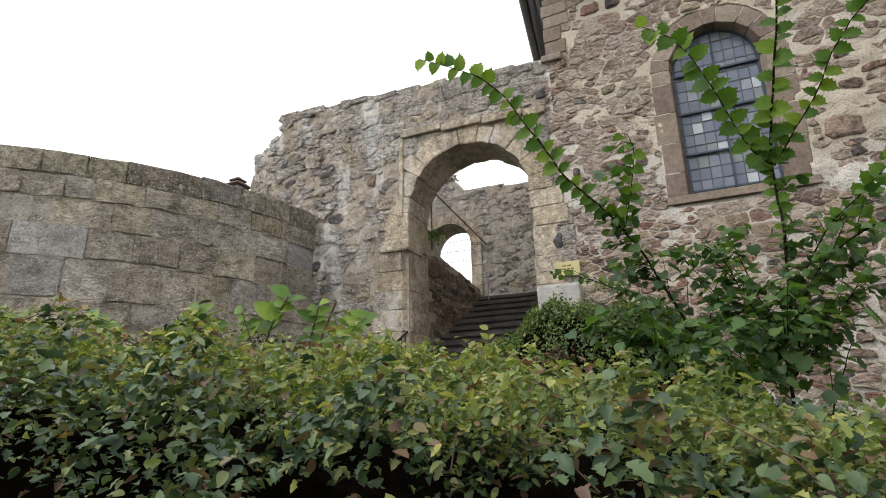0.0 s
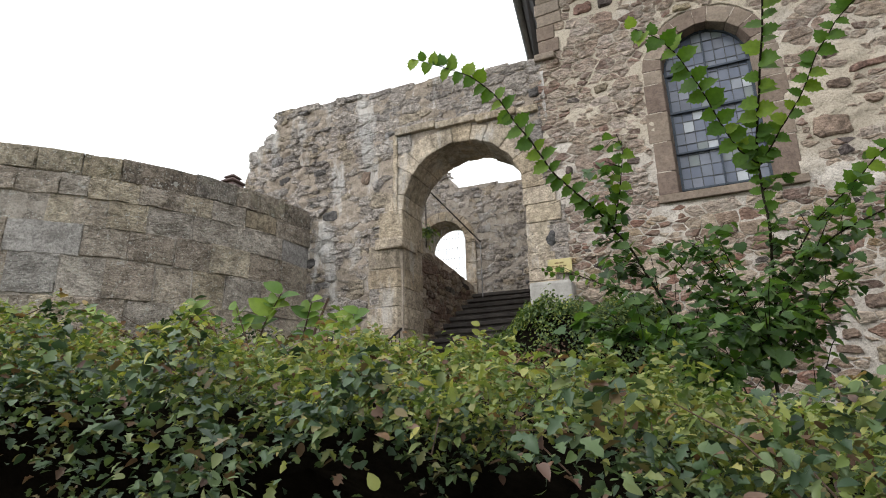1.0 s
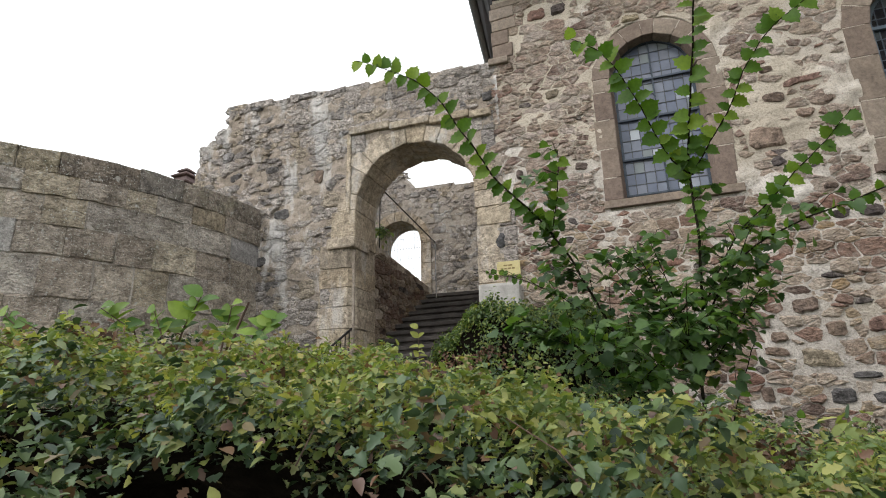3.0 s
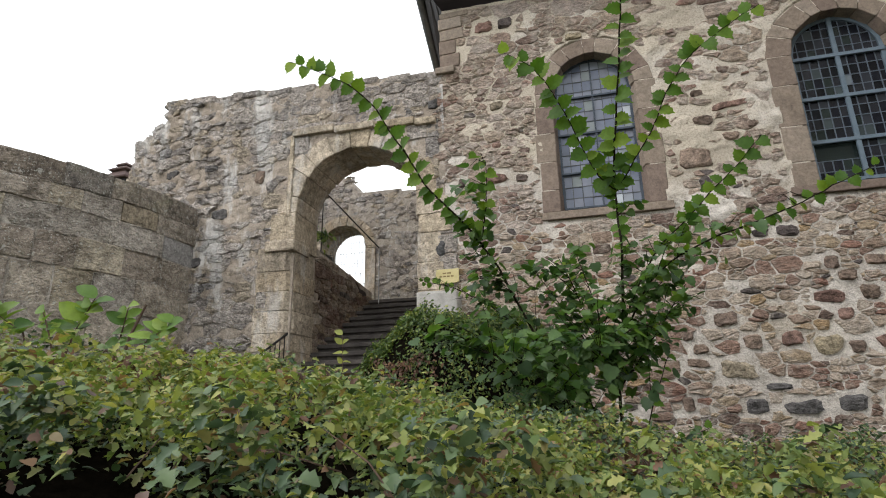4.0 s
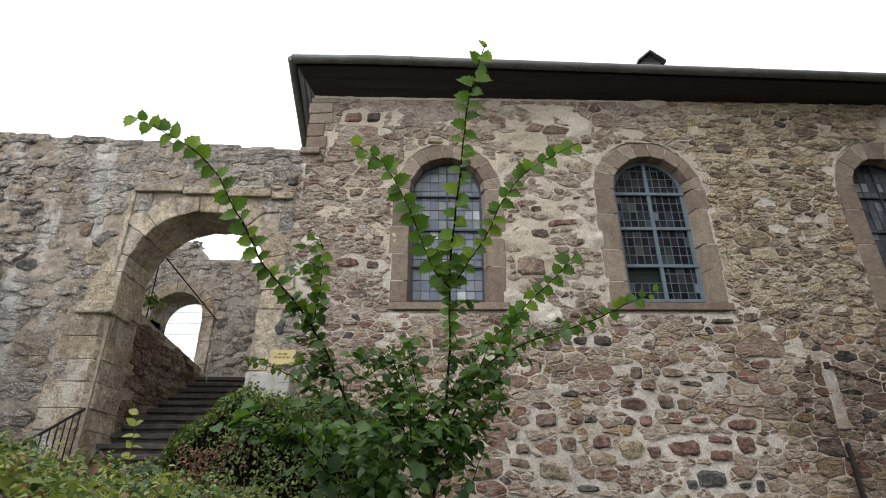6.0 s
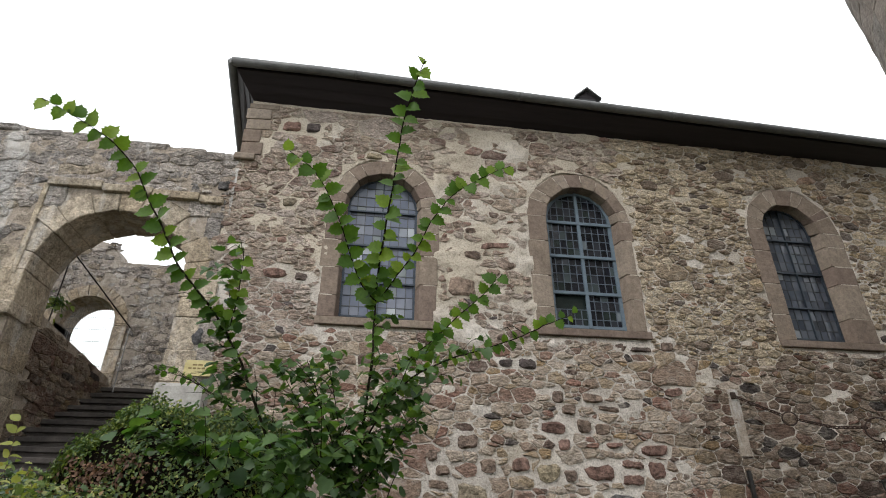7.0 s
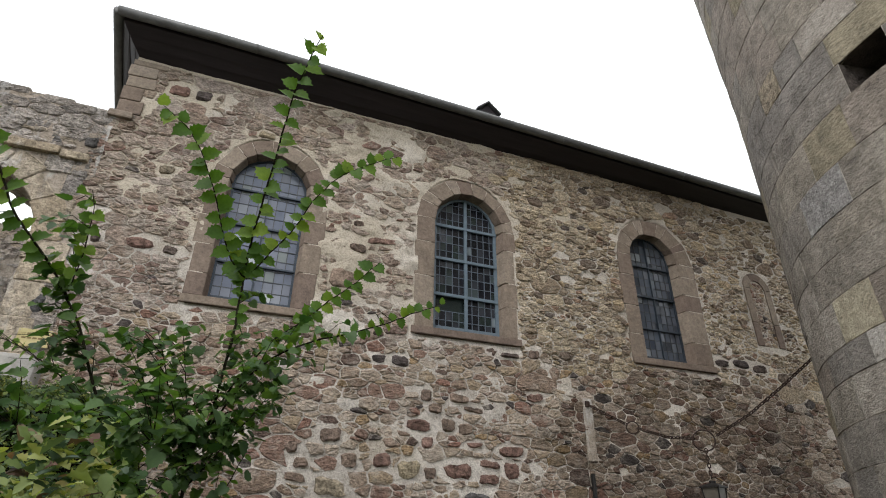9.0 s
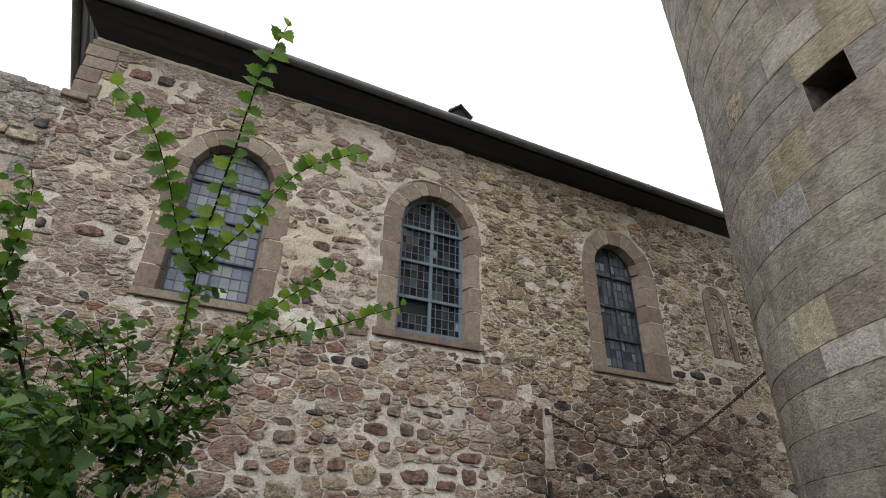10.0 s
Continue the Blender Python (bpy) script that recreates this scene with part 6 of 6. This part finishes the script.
def build_conduit():
    bm = bmesh.new()
    tube(bm, [(6.71, WY - 0.055, 2.42), (6.715, WY - 0.055, 0.0)], 0.034, 8)
    pipe = tagged(part("conduit", bm, M["iron"], None), "dark iron pipe up the church wall", "pipe")
    for z in (0.6, 1.6, 2.2):
        bm = bmesh.new()
        box(bm, 6.66, 6.765, WY - 0.06, WY + 0.03, z, z + 0.03)
        part("clamp", bm, M["iron"], pipe)


build_conduit()


def build_turret():
    x, y = -16.0, 17.1
    turret = empty("stair_turret", (x, y, -0.38), label="slim turret with a brown-red tiled cap behind the bastion", category="turret")
    bm = bmesh.new()
    box(bm, -0.36, 0.36, -0.36, 0.36, 0.3, 10.82)
    part("shaft", bm, M["soffit"], turret)
    bm = bmesh.new()
    ring = [[bm.verts.new((sx * s, sy * s, z)) for sx, sy in ((-1, -1), (1, -1), (1, 1), (-1, 1))] for z, s in ((10.80, 0.50), (10.86, 0.52), (11.14, 0.30), (11.18, 0.40), (11.22, 0.42), (11.40, 0.20), (11.43, 0.26), (11.47, 0.26), (11.60, 0.10))]
    for a, b in zip(ring, ring[1:]):
        for i in range(4):
            bm.faces.new((a[i], a[(i + 1) % 4], b[(i + 1) % 4], b[i]))
    bm.faces.new(ring[0][::-1])
    bm.faces.new(ring[-1])
    part("roof", bm, M["red_tile"], turret)


build_turret()


def leafy_shoot(name, label, category, base, tip, n, size, kind, mat, seed, pairs=True, bare=0.25, lean=0.0):
    """One stem with leaves in pairs, each leaf a part."""
    r = random.Random(seed)
    b, t = Vector(base), Vector(tip)
    thing = empty(name, base, label=label, category=category)
    mid = b.lerp(t, 0.5) + Vector((r.uniform(-0.04, 0.04), r.uniform(-0.04, 0.04), 0.05))
    bm = bmesh.new()
    tube(bm, [Vector(), mid - b, t - b], [0.006, 0.0045, 0.002], 6)
    part("stem", bm, M["twig"], thing)
    tv, tf = leaf_template(kind)
    me = mesh_of("leaf", [tuple(v) for v in tv], tf, mat, True)
    for i in range(n):
        f = bare + (1 - bare) * i / max(1, n - 1)
        p = b.lerp(mid, f * 2) if f < 0.5 else mid.lerp(t, f * 2 - 1)
        for side in ((-1, 1) if pairs and i < n - 1 else (r.choice((-1, 1)),)):
            along = Vector((side * r.uniform(0.7, 1.0), r.uniform(-0.6, 0.3), r.uniform(-0.1, 0.8) + lean)).normalized()
            nz = Vector((r.uniform(-0.6, 0.6), r.uniform(-1.0, -0.4), r.uniform(0.0, 0.8)))
            nz = (nz - along * nz.dot(along)).normalized()
            m = Matrix((along.cross(nz), along, nz)).transposed().to_4x4()
            m.translation = p - b
            s = size * r.uniform(0.75, 1.15)
            link("leaf", me, thing, "", m @ Matrix.Diagonal((s, s, s * r.uniform(0.8, 2.2), 1)))
    return thing


def build_shoots():
    text = "fresh green elder shoot rising out of the hedge"
    leafy_shoot("elder_shoot", text, "shoot", (-1.80, 3.10, 1.80), (-1.58, 3.05, 2.17), 6, 0.125, "ovate", M["shoot_leaf"], 1, True, 0.45)
    leafy_shoot("elder_shoot", text, "shoot", (-2.0, 3.15, 1.82), (-2.25, 3.05, 2.17), 5, 0.115, "ovate", M["shoot_leaf"], 2, True, 0.5)
    leafy_shoot("elder_shoot", text, "shoot", (-2.75, 3.1, 1.85), (-3.0, 3.05, 2.2), 4, 0.115, "ovate", M["shoot_leaf"], 3, True, 0.5)
    leafy_shoot("elder_shoot", text, "shoot", (-1.35, 3.1, 1.75), (-1.12, 3.05, 2.03), 5, 0.105, "ovate", M["shoot_leaf"], 4, True, 0.5)
    leafy_shoot("elder_shoot", text, "shoot", (-2.45, 2.9, 1.8), (-2.6, 2.8, 2.12), 3, 0.10, "ovate", M["shoot_leaf"], 6, True, 0.6)
    leafy_shoot("elder_shoot", text, "shoot", (-1.55, 3.15, 1.76), (-1.43, 3.1, 2.12), 5, 0.11, "ovate", M["shoot_leaf"], 8, True, 0.45)
    leafy_shoot("elder_shoot", text, "shoot", (-1.72, 3.05, 1.78), (-1.82, 3.0, 2.11), 4, 0.115, "ovate", M["shoot_leaf"], 9, True, 0.5)
    leafy_shoot("sapling", "yellow-green sapling beside the steps", "sapling", (-1.30, 5.26, 1.2), (-1.29, 5.24, 2.26), 5, 0.085, "ovate", M["hedge_tip_leaf"], 5, True, 0.68)
    bm = bmesh.new()
    tube(bm, [(-1.46, 3.1, 1.72), (-1.40, 3.1, 1.98), (-1.33, 3.1, 2.13)], [0.009, 0.007, 0.005], 6)
    tagged(part("dead_stick", bm, M["twig"], None), "bare brown stick standing in the hedge", "stick")
    g = np.random.default_rng(31)
    fern = empty("fern_tuft", (-4.06, 10.15, 4.72), label="small fern tuft growing on the passage wall", category="fern")
    pos = g.normal(0, 1, (90, 3)) * np.array([0.06, 0.12, 0.09]) + np.array([0.06, 0, 0.2])
    leaf_cloud("fronds", "lance", pos, np.tile(np.array([0.6, -0.5, 0.5]), (90, 1)), g.uniform(0.06, 0.12, 90), M["ivy_leaf"], fern, "", 3, 0.6, 0.6)


build_shoots()


def build_quoins():
    r = random.Random(77)
    z = 7.33
    while z < 8.44:
        h = min(r.uniform(0.14, 0.3), 8.46 - z)
        bm = bmesh.new()
        w = r.uniform(0.22, 0.5)
        box(bm, CHURCH_L - 0.035 - r.uniform(0, 0.03), CHURCH_L + w, WY - 0.03, WY + 0.5, z + 0.006, z + h - 0.006, 0.022)
        for v in bm.verts:
            v.co += Vector((fnoise(v.co.x * 9, v.co.z * 9, 1), fnoise(v.co.x * 9, v.co.z * 9, 4), fnoise(v.co.x * 9, v.co.y * 9, 8))) * 0.018
        part("quoin", bm, M["trim"], church_wall)
        z += h
    bm = bmesh.new()
    box(bm, CHURCH_L - 0.12, CHURCH_L + 0.22, WY - 0.08, WY + 0.4, 7.20, 7.325, 0.03)
    part("corbel", bm, M["trim"], church_wall)
    # blocked little window near the tower
    c, z0, sp, ri, ro = 11.5, 5.1, 6.42, 0.20, 0.38
    for x0, x1 in ((c - ro, c - ri), (c + ri, c + ro)):
        for za, zb in ((z0, 5.62), (5.62, sp)):
            bm = bmesh.new()
            box(bm, x0 + 0.003, x1 - 0.003, WY - 0.025, WY + 0.1, za + 0.004, zb - 0.004, 0.014)
            part("jamb_stone", bm, M["trim"], church_wall)
    for a, b in ((0.0, 1.05), (1.05, 2.1), (2.1, math.pi)):
        bm = bmesh.new()
        rows = []
        for t in (a + 0.01, (2 * a + b) / 3, (a + 2 * b) / 3, b - 0.01):
            rows.append([bm.verts.new((c + q * math.cos(t), y, sp + q * math.sin(t))) for q, y in ((ri, WY - 0.025), (ro, WY - 0.025), (ro, WY + 0.1), (ri, WY + 0.1))])
        for r0, r1 in zip(rows, rows[1:]):
            for i in range(4):
                bm.faces.new((r0[i], r0[(i + 1) % 4], r1[(i + 1) % 4], r1[i]))
        bm.faces.new(rows[0])
        bm.faces.new(rows[-1][::-1])
        part("arch_stone", bm, M["trim"], church_wall)
    pcs = rubble_pieces(c - ri, c + ri, z0, sp + 0.15, lambda a, b: [], r, lambda u, v: 0.012, 1.5, (0.0, 0.02), 0.05, 0.006)
    for verts, faces in pcs:
        cen = Vector(flat(sum(p[0] for p in verts) / len(verts), sum(p[1] for p in verts) / len(verts), 0))
        link("fill_stone", mesh_of("fill_stone", [Vector(flat(*p)) - cen for p in verts], faces, M["rubble"]), church_wall, "", Matrix.Translation(cen))
    bm = bmesh.new()
    box(bm, 6.68, 6.86, WY - 0.028, WY + 0.05, 2.62, 3.62, 0.01)
    for v in bm.verts:
        v.co.x += 0.03 * fnoise(v.co.z * 3, 1, 1)
    part("mortar_strip", bm, M["mortar_ruin"], church_wall, "pale smear of mortar below the chain hook")


build_quoins()

# ---- masonry pieces, last ----
def build_masonry():
    r = random.Random(101)
    def church_size(u, v):
        if u < 0.4:
            return 0.030 if v < 6.9 else 0.05
        if v < 2.9:
            return 0.036
        if v > 6.9:
            return 0.036 if u > 5.5 else 0.046
        return 0.022 if u > 5.5 and v > 4.3 else 0.033

    def bare(u, v):
        """Share of the face where the mortar hides the stones."""
        if 2.1 < u < 3.9 and v > 4.4:
            return 0.28
        if v > 6.9:
            return 0.06
        return 0.03 if v > 4.2 else 0.02

    def plaster(u, v):
        """How thickly old mortar still lies over the stones."""
        sunk = -0.004 - 0.004 * max(0.0, min(1.0, (u - 5.2) / 0.8)) if v > 3.9 else -0.005
        if u > 6.5 and v < 4.2:
            return 0.008, -0.007
        if u > 9.8:
            return 0.0, 0.0
        if v < 4.0:
            return 0.030, sunk
        return (0.09 if 2.0 < u < 4.0 else 0.022 if u < 2.0 else 0.035), sunk

    def seam(u, v):
        """Where the church's rubble runs on over the end of the castle wall."""
        return 5.15 < v < 7.2 and u > CHURCH_L - 0.10 + 0.16 * fnoise(1.0, v * 2.6, 4.0)

    def stand(u, v):
        """How far the stones stand out of the mortar."""
        return (0.0, 0.034) if v > 4.2 and u > 5.3 else (-0.002, 0.026) if v > 4.2 else (0.002, 0.030)

    def pointing(u, v):
        return 0.008 if v < 4.0 and u < 6.5 else 0.009 if v < 4.0 else 0.012 if u > 8.6 else 0.010 if u > 5.3 else 0.007

    # church: surrounds, stones, mortar face
    for wd in WINDOWS:
        build_surround(wd, church_wall)
    coat("mortar_face", CHURCH_L - 0.24, 14.0, 0.9, 8.55, 0.03, lambda u, v: not in_surround(u, v) and v < wall_top(u) + 0.04 and (u > CHURCH_L or seam(u, v)), flat, 0.010, M["mortar"], church_wall, "", 0.0, 0.3, plaster)
    pcs = rubble_pieces(CHURCH_L - 0.24, 14.0, 0.75, 8.45, church_holes, r, church_size, 1.8, stand, bare, pointing,
                        inside=lambda u, v, a, b: v + b < wall_top(u) + 0.02 and (u - a > CHURCH_L - 0.03 or seam(u, v)), scatter=1.0, wander=0.11, chink=0.55)
    low = [pc for pc in pcs if pc[0][0][1] < 4.2 + 0.5 * fnoise(pc[0][0][0] * 0.5, 1.0, 3.0)]
    ids = set(id(pc) for pc in low)
    high = [pc for pc in pcs if id(pc) not in ids]
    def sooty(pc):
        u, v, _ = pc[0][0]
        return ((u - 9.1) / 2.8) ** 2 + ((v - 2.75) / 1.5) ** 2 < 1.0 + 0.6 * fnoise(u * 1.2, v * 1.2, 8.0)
    lay([pc for pc in low if sooty(pc)], flat, lambda u, v: False, church_wall, "stone", M["rubble_soot_shade"], M["rubble_soot_shade_joined"], "dark sooty rubble behind the lantern")
    low = [pc for pc in low if not sooty(pc)]
    lay(low, flat, lambda u, v: -0.6 < u < 6.0 and 1.2 < v < 4.3, church_wall, "stone", M["rubble"], M["rubble_joined"], "rubble stones in mortar")
    def layered(pc):
        u, v, _ = pc[0][0]
        return u > 5.5 + 0.6 * fnoise(1.0, v * 0.7, 5.0)
    lay([pc for pc in high if not layered(pc)], flat, lambda u, v: False, church_wall, "stone", M["rubble_high"], M["rubble_high_joined"], "tan rubble stones almost flush with the mortar")
    lay([pc for pc in high if layered(pc)], flat, lambda u, v: False, church_wall, "stone", M["rubble_layered"], M["rubble_layered_joined"], "thin-bedded yellowish rubble")
    for a, b, c, d, kind in ODD:
        verts, faces = rubble_stone(a, b, c, d, 0.034, r)
        cen = Vector(flat((a + b) / 2, (c + d) / 2, 0))
        link("stone", mesh_of("stone", [Vector(flat(*p)) - cen for p in verts], faces, M[kind]), church_wall, "", Matrix.Translation(cen))
    for a, b, c, d, kind in ODD_RUIN:
        verts, faces = rubble_stone(a, b, c, d, 0.03, r)
        cen = Vector(flat((a + b) / 2, (c + d) / 2, 0))
        link("stone", mesh_of("stone", [Vector(flat(*p)) - cen for p in verts], faces, M[kind]), castle_body, "", Matrix.Translation(cen))
    # castle wall
    def ruin_holes(v0, v1):
        out = []
        if v0 < 6.46:
            out.append((-4.58 if v0 < 4.5 else -4.1, -1.1 if v0 < 5.1 else -1.36))
        return out + odd_holes(ODD_RUIN, v0, v1)
    coat("mortar_face", -7.7, CHURCH_L, 1.9, 7.5, 0.03, lambda u, v: ruin_edge(v) + 0.05 < u and v < ruin_head(u) - 0.03 and not (abs(u - GC) < gate_half(v) + 0.12 and v < GSP + GR + 0.1),
         flat, 0.022, M["mortar_ruin"], castle_body, "", 3.0, 0.9, lambda u, v: (0.05, 0.07 * fnoise(u * 4.5, v * 5.5, 2.0) * max(0.0, min(1.0, (-5.3 - u) / 0.6)) - 0.004))
    pcs = rubble_pieces(-7.8, CHURCH_L, 1.7, 7.62, ruin_holes, r, lambda u, v: 0.035 if u < -5.5 else 0.065, 2.0, lambda u, v: (-0.02, 0.042) if u < -5.5 else (-0.006, 0.030), 0.06, 0.002,
                        inside=lambda u, v, a, b: ruin_edge(v) - 0.04 < u - a * 0.6 and v + b < ruin_head(u) + 0.03)
    # squared stones of the gate's surround
    v = 1.7
    while v < 6.42:
        h = min(r.uniform(0.26, 0.42), 6.44 - v)
        lo, hi = (-4.58, -1.1) if v < 4.5 else (-4.06, -1.36)
        for s0, s1 in free_spans(lo, hi, squared_holes(v)):
            u = s0
            while u < s1 - 0.04:
                w = min(r.uniform(0.3, 0.7), s1 - u)
                if s1 - u - w < 0.12:
                    w = s1 - u
                pcs.append(block(u, u + w, v, v + h, r.uniform(0.012, 0.03), r, 2, 0.006, 0.014))
                u += w
        v += h
    lay(pcs, flat, lambda u, v: u > -6.4 and v > 2.6, castle_body, "stone", M["ruin"], M["ruin_joined"], "weathered rubble")
    # coping of broken stones on the ruin
    x = CHURCH_L
    while x > -6.75:
        w = r.uniform(0.18, 0.5)
        bm = bmesh.new()
        z = ruin_head(x - w / 2)
        box(bm, x - w - 0.005, x + 0.005, WY - 0.02 + r.uniform(-0.03, 0.03), WY + 0.75, z - r.uniform(0.1, 0.16), z + r.uniform(-0.01, 0.03), 0.03)
        for vtx in bm.verts:
            vtx.co += Vector((fnoise(vtx.co.x * 7, vtx.co.z * 7, 1), fnoise(vtx.co.x * 7, vtx.co.z * 7, 4), fnoise(vtx.co.x * 7, vtx.co.y * 7, 8))) * 0.03
        part("coping_stone", bm, M["ruin"], castle_body)
        x -= w
    for _ in range(34):
        z = r.uniform(5.1, 7.55)
        x = ruin_edge(z) + r.uniform(-0.05, 0.2)
        bm = bmesh.new()
        w, h = r.uniform(0.06, 0.16), r.uniform(0.05, 0.10)
        turn = Matrix.Translation((x, 0, z)) @ pose(0, 0, 0, 0, r.uniform(-40, 40), 0)
        box(bm, -w, w, WY - r.uniform(-0.05, 0.05), WY + 0.7, -h, h, 0.025, turn)
        for vtx in bm.verts:
            vtx.co += Vector((fnoise(vtx.co.x * 6, vtx.co.z * 6, 1), fnoise(vtx.co.x * 6, vtx.co.z * 6, 4), fnoise(vtx.co.x * 6, vtx.co.y * 6, 8))) * 0.05
        part("broken_stone", bm, M["ruin"], castle_body)
    # passage and court; the passage stones' darker colour stands for its shadow
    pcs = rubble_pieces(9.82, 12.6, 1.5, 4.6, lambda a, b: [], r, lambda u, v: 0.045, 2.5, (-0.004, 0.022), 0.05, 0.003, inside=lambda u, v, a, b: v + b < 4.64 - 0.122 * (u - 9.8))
    lay(pcs, passage_place, lambda u, v: True, passage_body, "stone", M["rubble_soot_shade"], M["rubble_soot_shade_joined"], "brown rubble, passage shadow painted in")

    def court_place(u, v, w):
        return (u, COURT_Y - w, v)

    def court_head(u):
        return 6.82 - 0.06 * (u + 4.3) if u > -4.4 else 7.24

    def court_holes(v0, v1):
        if v0 < CAS:
            return [(CAX - CAR - 0.24, CAX + CAR + 0.24)]
        h = (CAR + 0.22) ** 2 - (v0 - CAS) ** 2
        return [(CAX - math.sqrt(h), CAX + math.sqrt(h))] if h > 0 else []
    coat("mortar_face", -8.0, -1.32, 3.9, 7.0, 0.07, lambda u, v: v < court_head(u) and not (abs(u - CAX) < CAR + 0.08 and v < CAS + CAR + 0.05), court_place, 0.03, M["mortar_court"], court_body, "", 8.0)
    pcs = rubble_pieces(-8.0, -1.32, 4.0, 7.4, court_holes, r, lambda u, v: 0.024, 1.6, (-0.012, 0.028), 0.10, 0.003, inside=lambda u, v, a, b: v + b < court_head(u) + 0.03, wander=0.12, scatter=0.9)
    lay(pcs, court_place, lambda u, v: False, court_body, "stone", M["ruin"], M["ruin_joined"], "small grey rubble")
    c, rad, n = CAX, CAR, 11
    for i in range(n):
        a, b = math.pi * i / n, math.pi * (i + 1) / n
        bm = bmesh.new()
        vs = [[bm.verts.new((c + q * math.cos(t), y, CAS + q * math.sin(t))) for q, t in ((rad, a + 0.01), (rad + 0.24, a + 0.01), (rad + 0.24, b - 0.01), (rad, b - 0.01))] for y in (COURT_Y - 0.03, COURT_Y + 0.78)]
        bm.faces.new(vs[0])
        bm.faces.new(vs[1][::-1])
        for k in range(4):
            bm.faces.new((vs[0][k], vs[0][(k + 1) % 4], vs[1][(k + 1) % 4], vs[1][k]))
        part("arch_stone", bm, M["gate"], court_body)
    for x0, x1 in ((c - rad - 0.26, c - rad), (c + rad, c + rad + 0.26)):
        z = 3.9
        while z < CAS - 0.01:
            h = min(r.uniform(0.3, 0.5), CAS - z)
            bm = bmesh.new()
            box(bm, x0, x1, COURT_Y - 0.03, COURT_Y + 0.78, z + 0.004, z + h - 0.004, 0.012)
            part("jamb_stone", bm, M["gate"], court_body)
            z += h
    # bastion: large blocks, the coping a little proud
    first = radians(-62) * BR
    caps, pcs, slabs = [], [], []
    top = 4.86
    for bottom, joints in BASTION:
        ends = [first]
        while ends[-1] < joints[0] - 1.1:
            ends.append(ends[-1] + r.uniform(0.45, 0.95))
        ends += list(joints)
        while ends[-1] < -0.9:
            ends.append(ends[-1] + r.uniform(0.45, 0.85))
        ends.append(0.06)
        for a, b in zip(ends, ends[1:]):
            if bottom is None:
                caps.append(block(a, b, top, 5.25 + 0.012 * (a + b) / 2 + r.uniform(-0.012, 0.012), 0.02 + r.uniform(-0.01, 0.012), r, 3, r.choice((0.0005, 0.001, 0.003)), 0.022, -0.3))
                continue
            lo = bottom + 0.02 * fnoise(a * 0.8, bottom, 2.0) + r.choice((0.0, 0.0, 0.012, -0.015))
            hi = top - r.choice((0.0, 0.0, 0.0, 0.012))
            piece = block(a + r.uniform(-0.01, 0.01), b + r.uniform(-0.01, 0.01), lo, hi, r.uniform(-0.008, 0.03), r, 3, r.choice((0.001, 0.001, 0.002, 0.003, 0.009)), 0.030, -0.05, r.choice((0.004, 0.008, 0.016)))
            if (bottom, a) in ((3.70, -4.57), (4.15, -0.7)):
                slabs.append((piece, "grey_stone"))
            elif (bottom, a) == (4.55, -1.49):
                slabs.append((piece, "tan_stone"))
            else:
                pcs.append(piece)
        top = bottom if bottom is not None else 4.86
    for piece, kind in slabs:
        lay([piece], bastion_place, lambda u, v: True, bastion_body, "block", M[kind], M[kind], "")
    lay(caps, bastion_place, lambda u, v: True, bastion_body, "coping_stone", M["ashlar_cap"], M["ashlar_cap_joined"], "dark weathered coping")
    lay(pcs, bastion_place, lambda u, v: True, bastion_body, "block", M["ashlar"], M["ashlar_joined"], "sandstone blocks")
    # tower
    pcs = []
    for lo, hi in zip(T_BEDS, T_BEDS[1:]):
        u = radians(60) * TR + r.uniform(0, 0.6)
        end = radians(250) * TR
        while u < end:
            w = r.uniform(0.45, 1.05)
            odd = T_ODD.get(lo)
            if odd and u < radians(odd[0]) * TR < u + w + 0.25:
                w = radians(odd[0]) * TR - u
            elif odd and abs(u - radians(odd[0]) * TR) < 1e-6:
                w = radians(odd[1] - odd[0]) * TR
                lay([block(u, u + w, lo, hi, 0.006, r, 4, 0.003, 0.008, -0.05, 0.005)], tower_place, lambda u, v: True, tower_body, "block", M[odd[2]], M[odd[2]], "")
                u += w
                continue
            if lo == HOLE[2]:
                h0, h1 = HOLE[0] * TR, HOLE[1] * TR
                if u < h0 < u + w + 0.25:
                    w = h0 - u
                elif abs(u - h0) < 1e-6:
                    u = h1
                    continue
            pcs.append(block(u, u + w, lo, hi, r.uniform(0.001, 0.007), r, 4, r.uniform(0.002, 0.005), 0.008, -0.05, r.choice((0.003, 0.004, 0.006))))
            u += w
    lay(pcs, tower_place, lambda u, v: radians(112) * TR < u < radians(200) * TR and 1.6 < v < 9.0, tower_body, "block", M["tower"], M["tower_joined"], "sandstone blocks")


build_masonry()
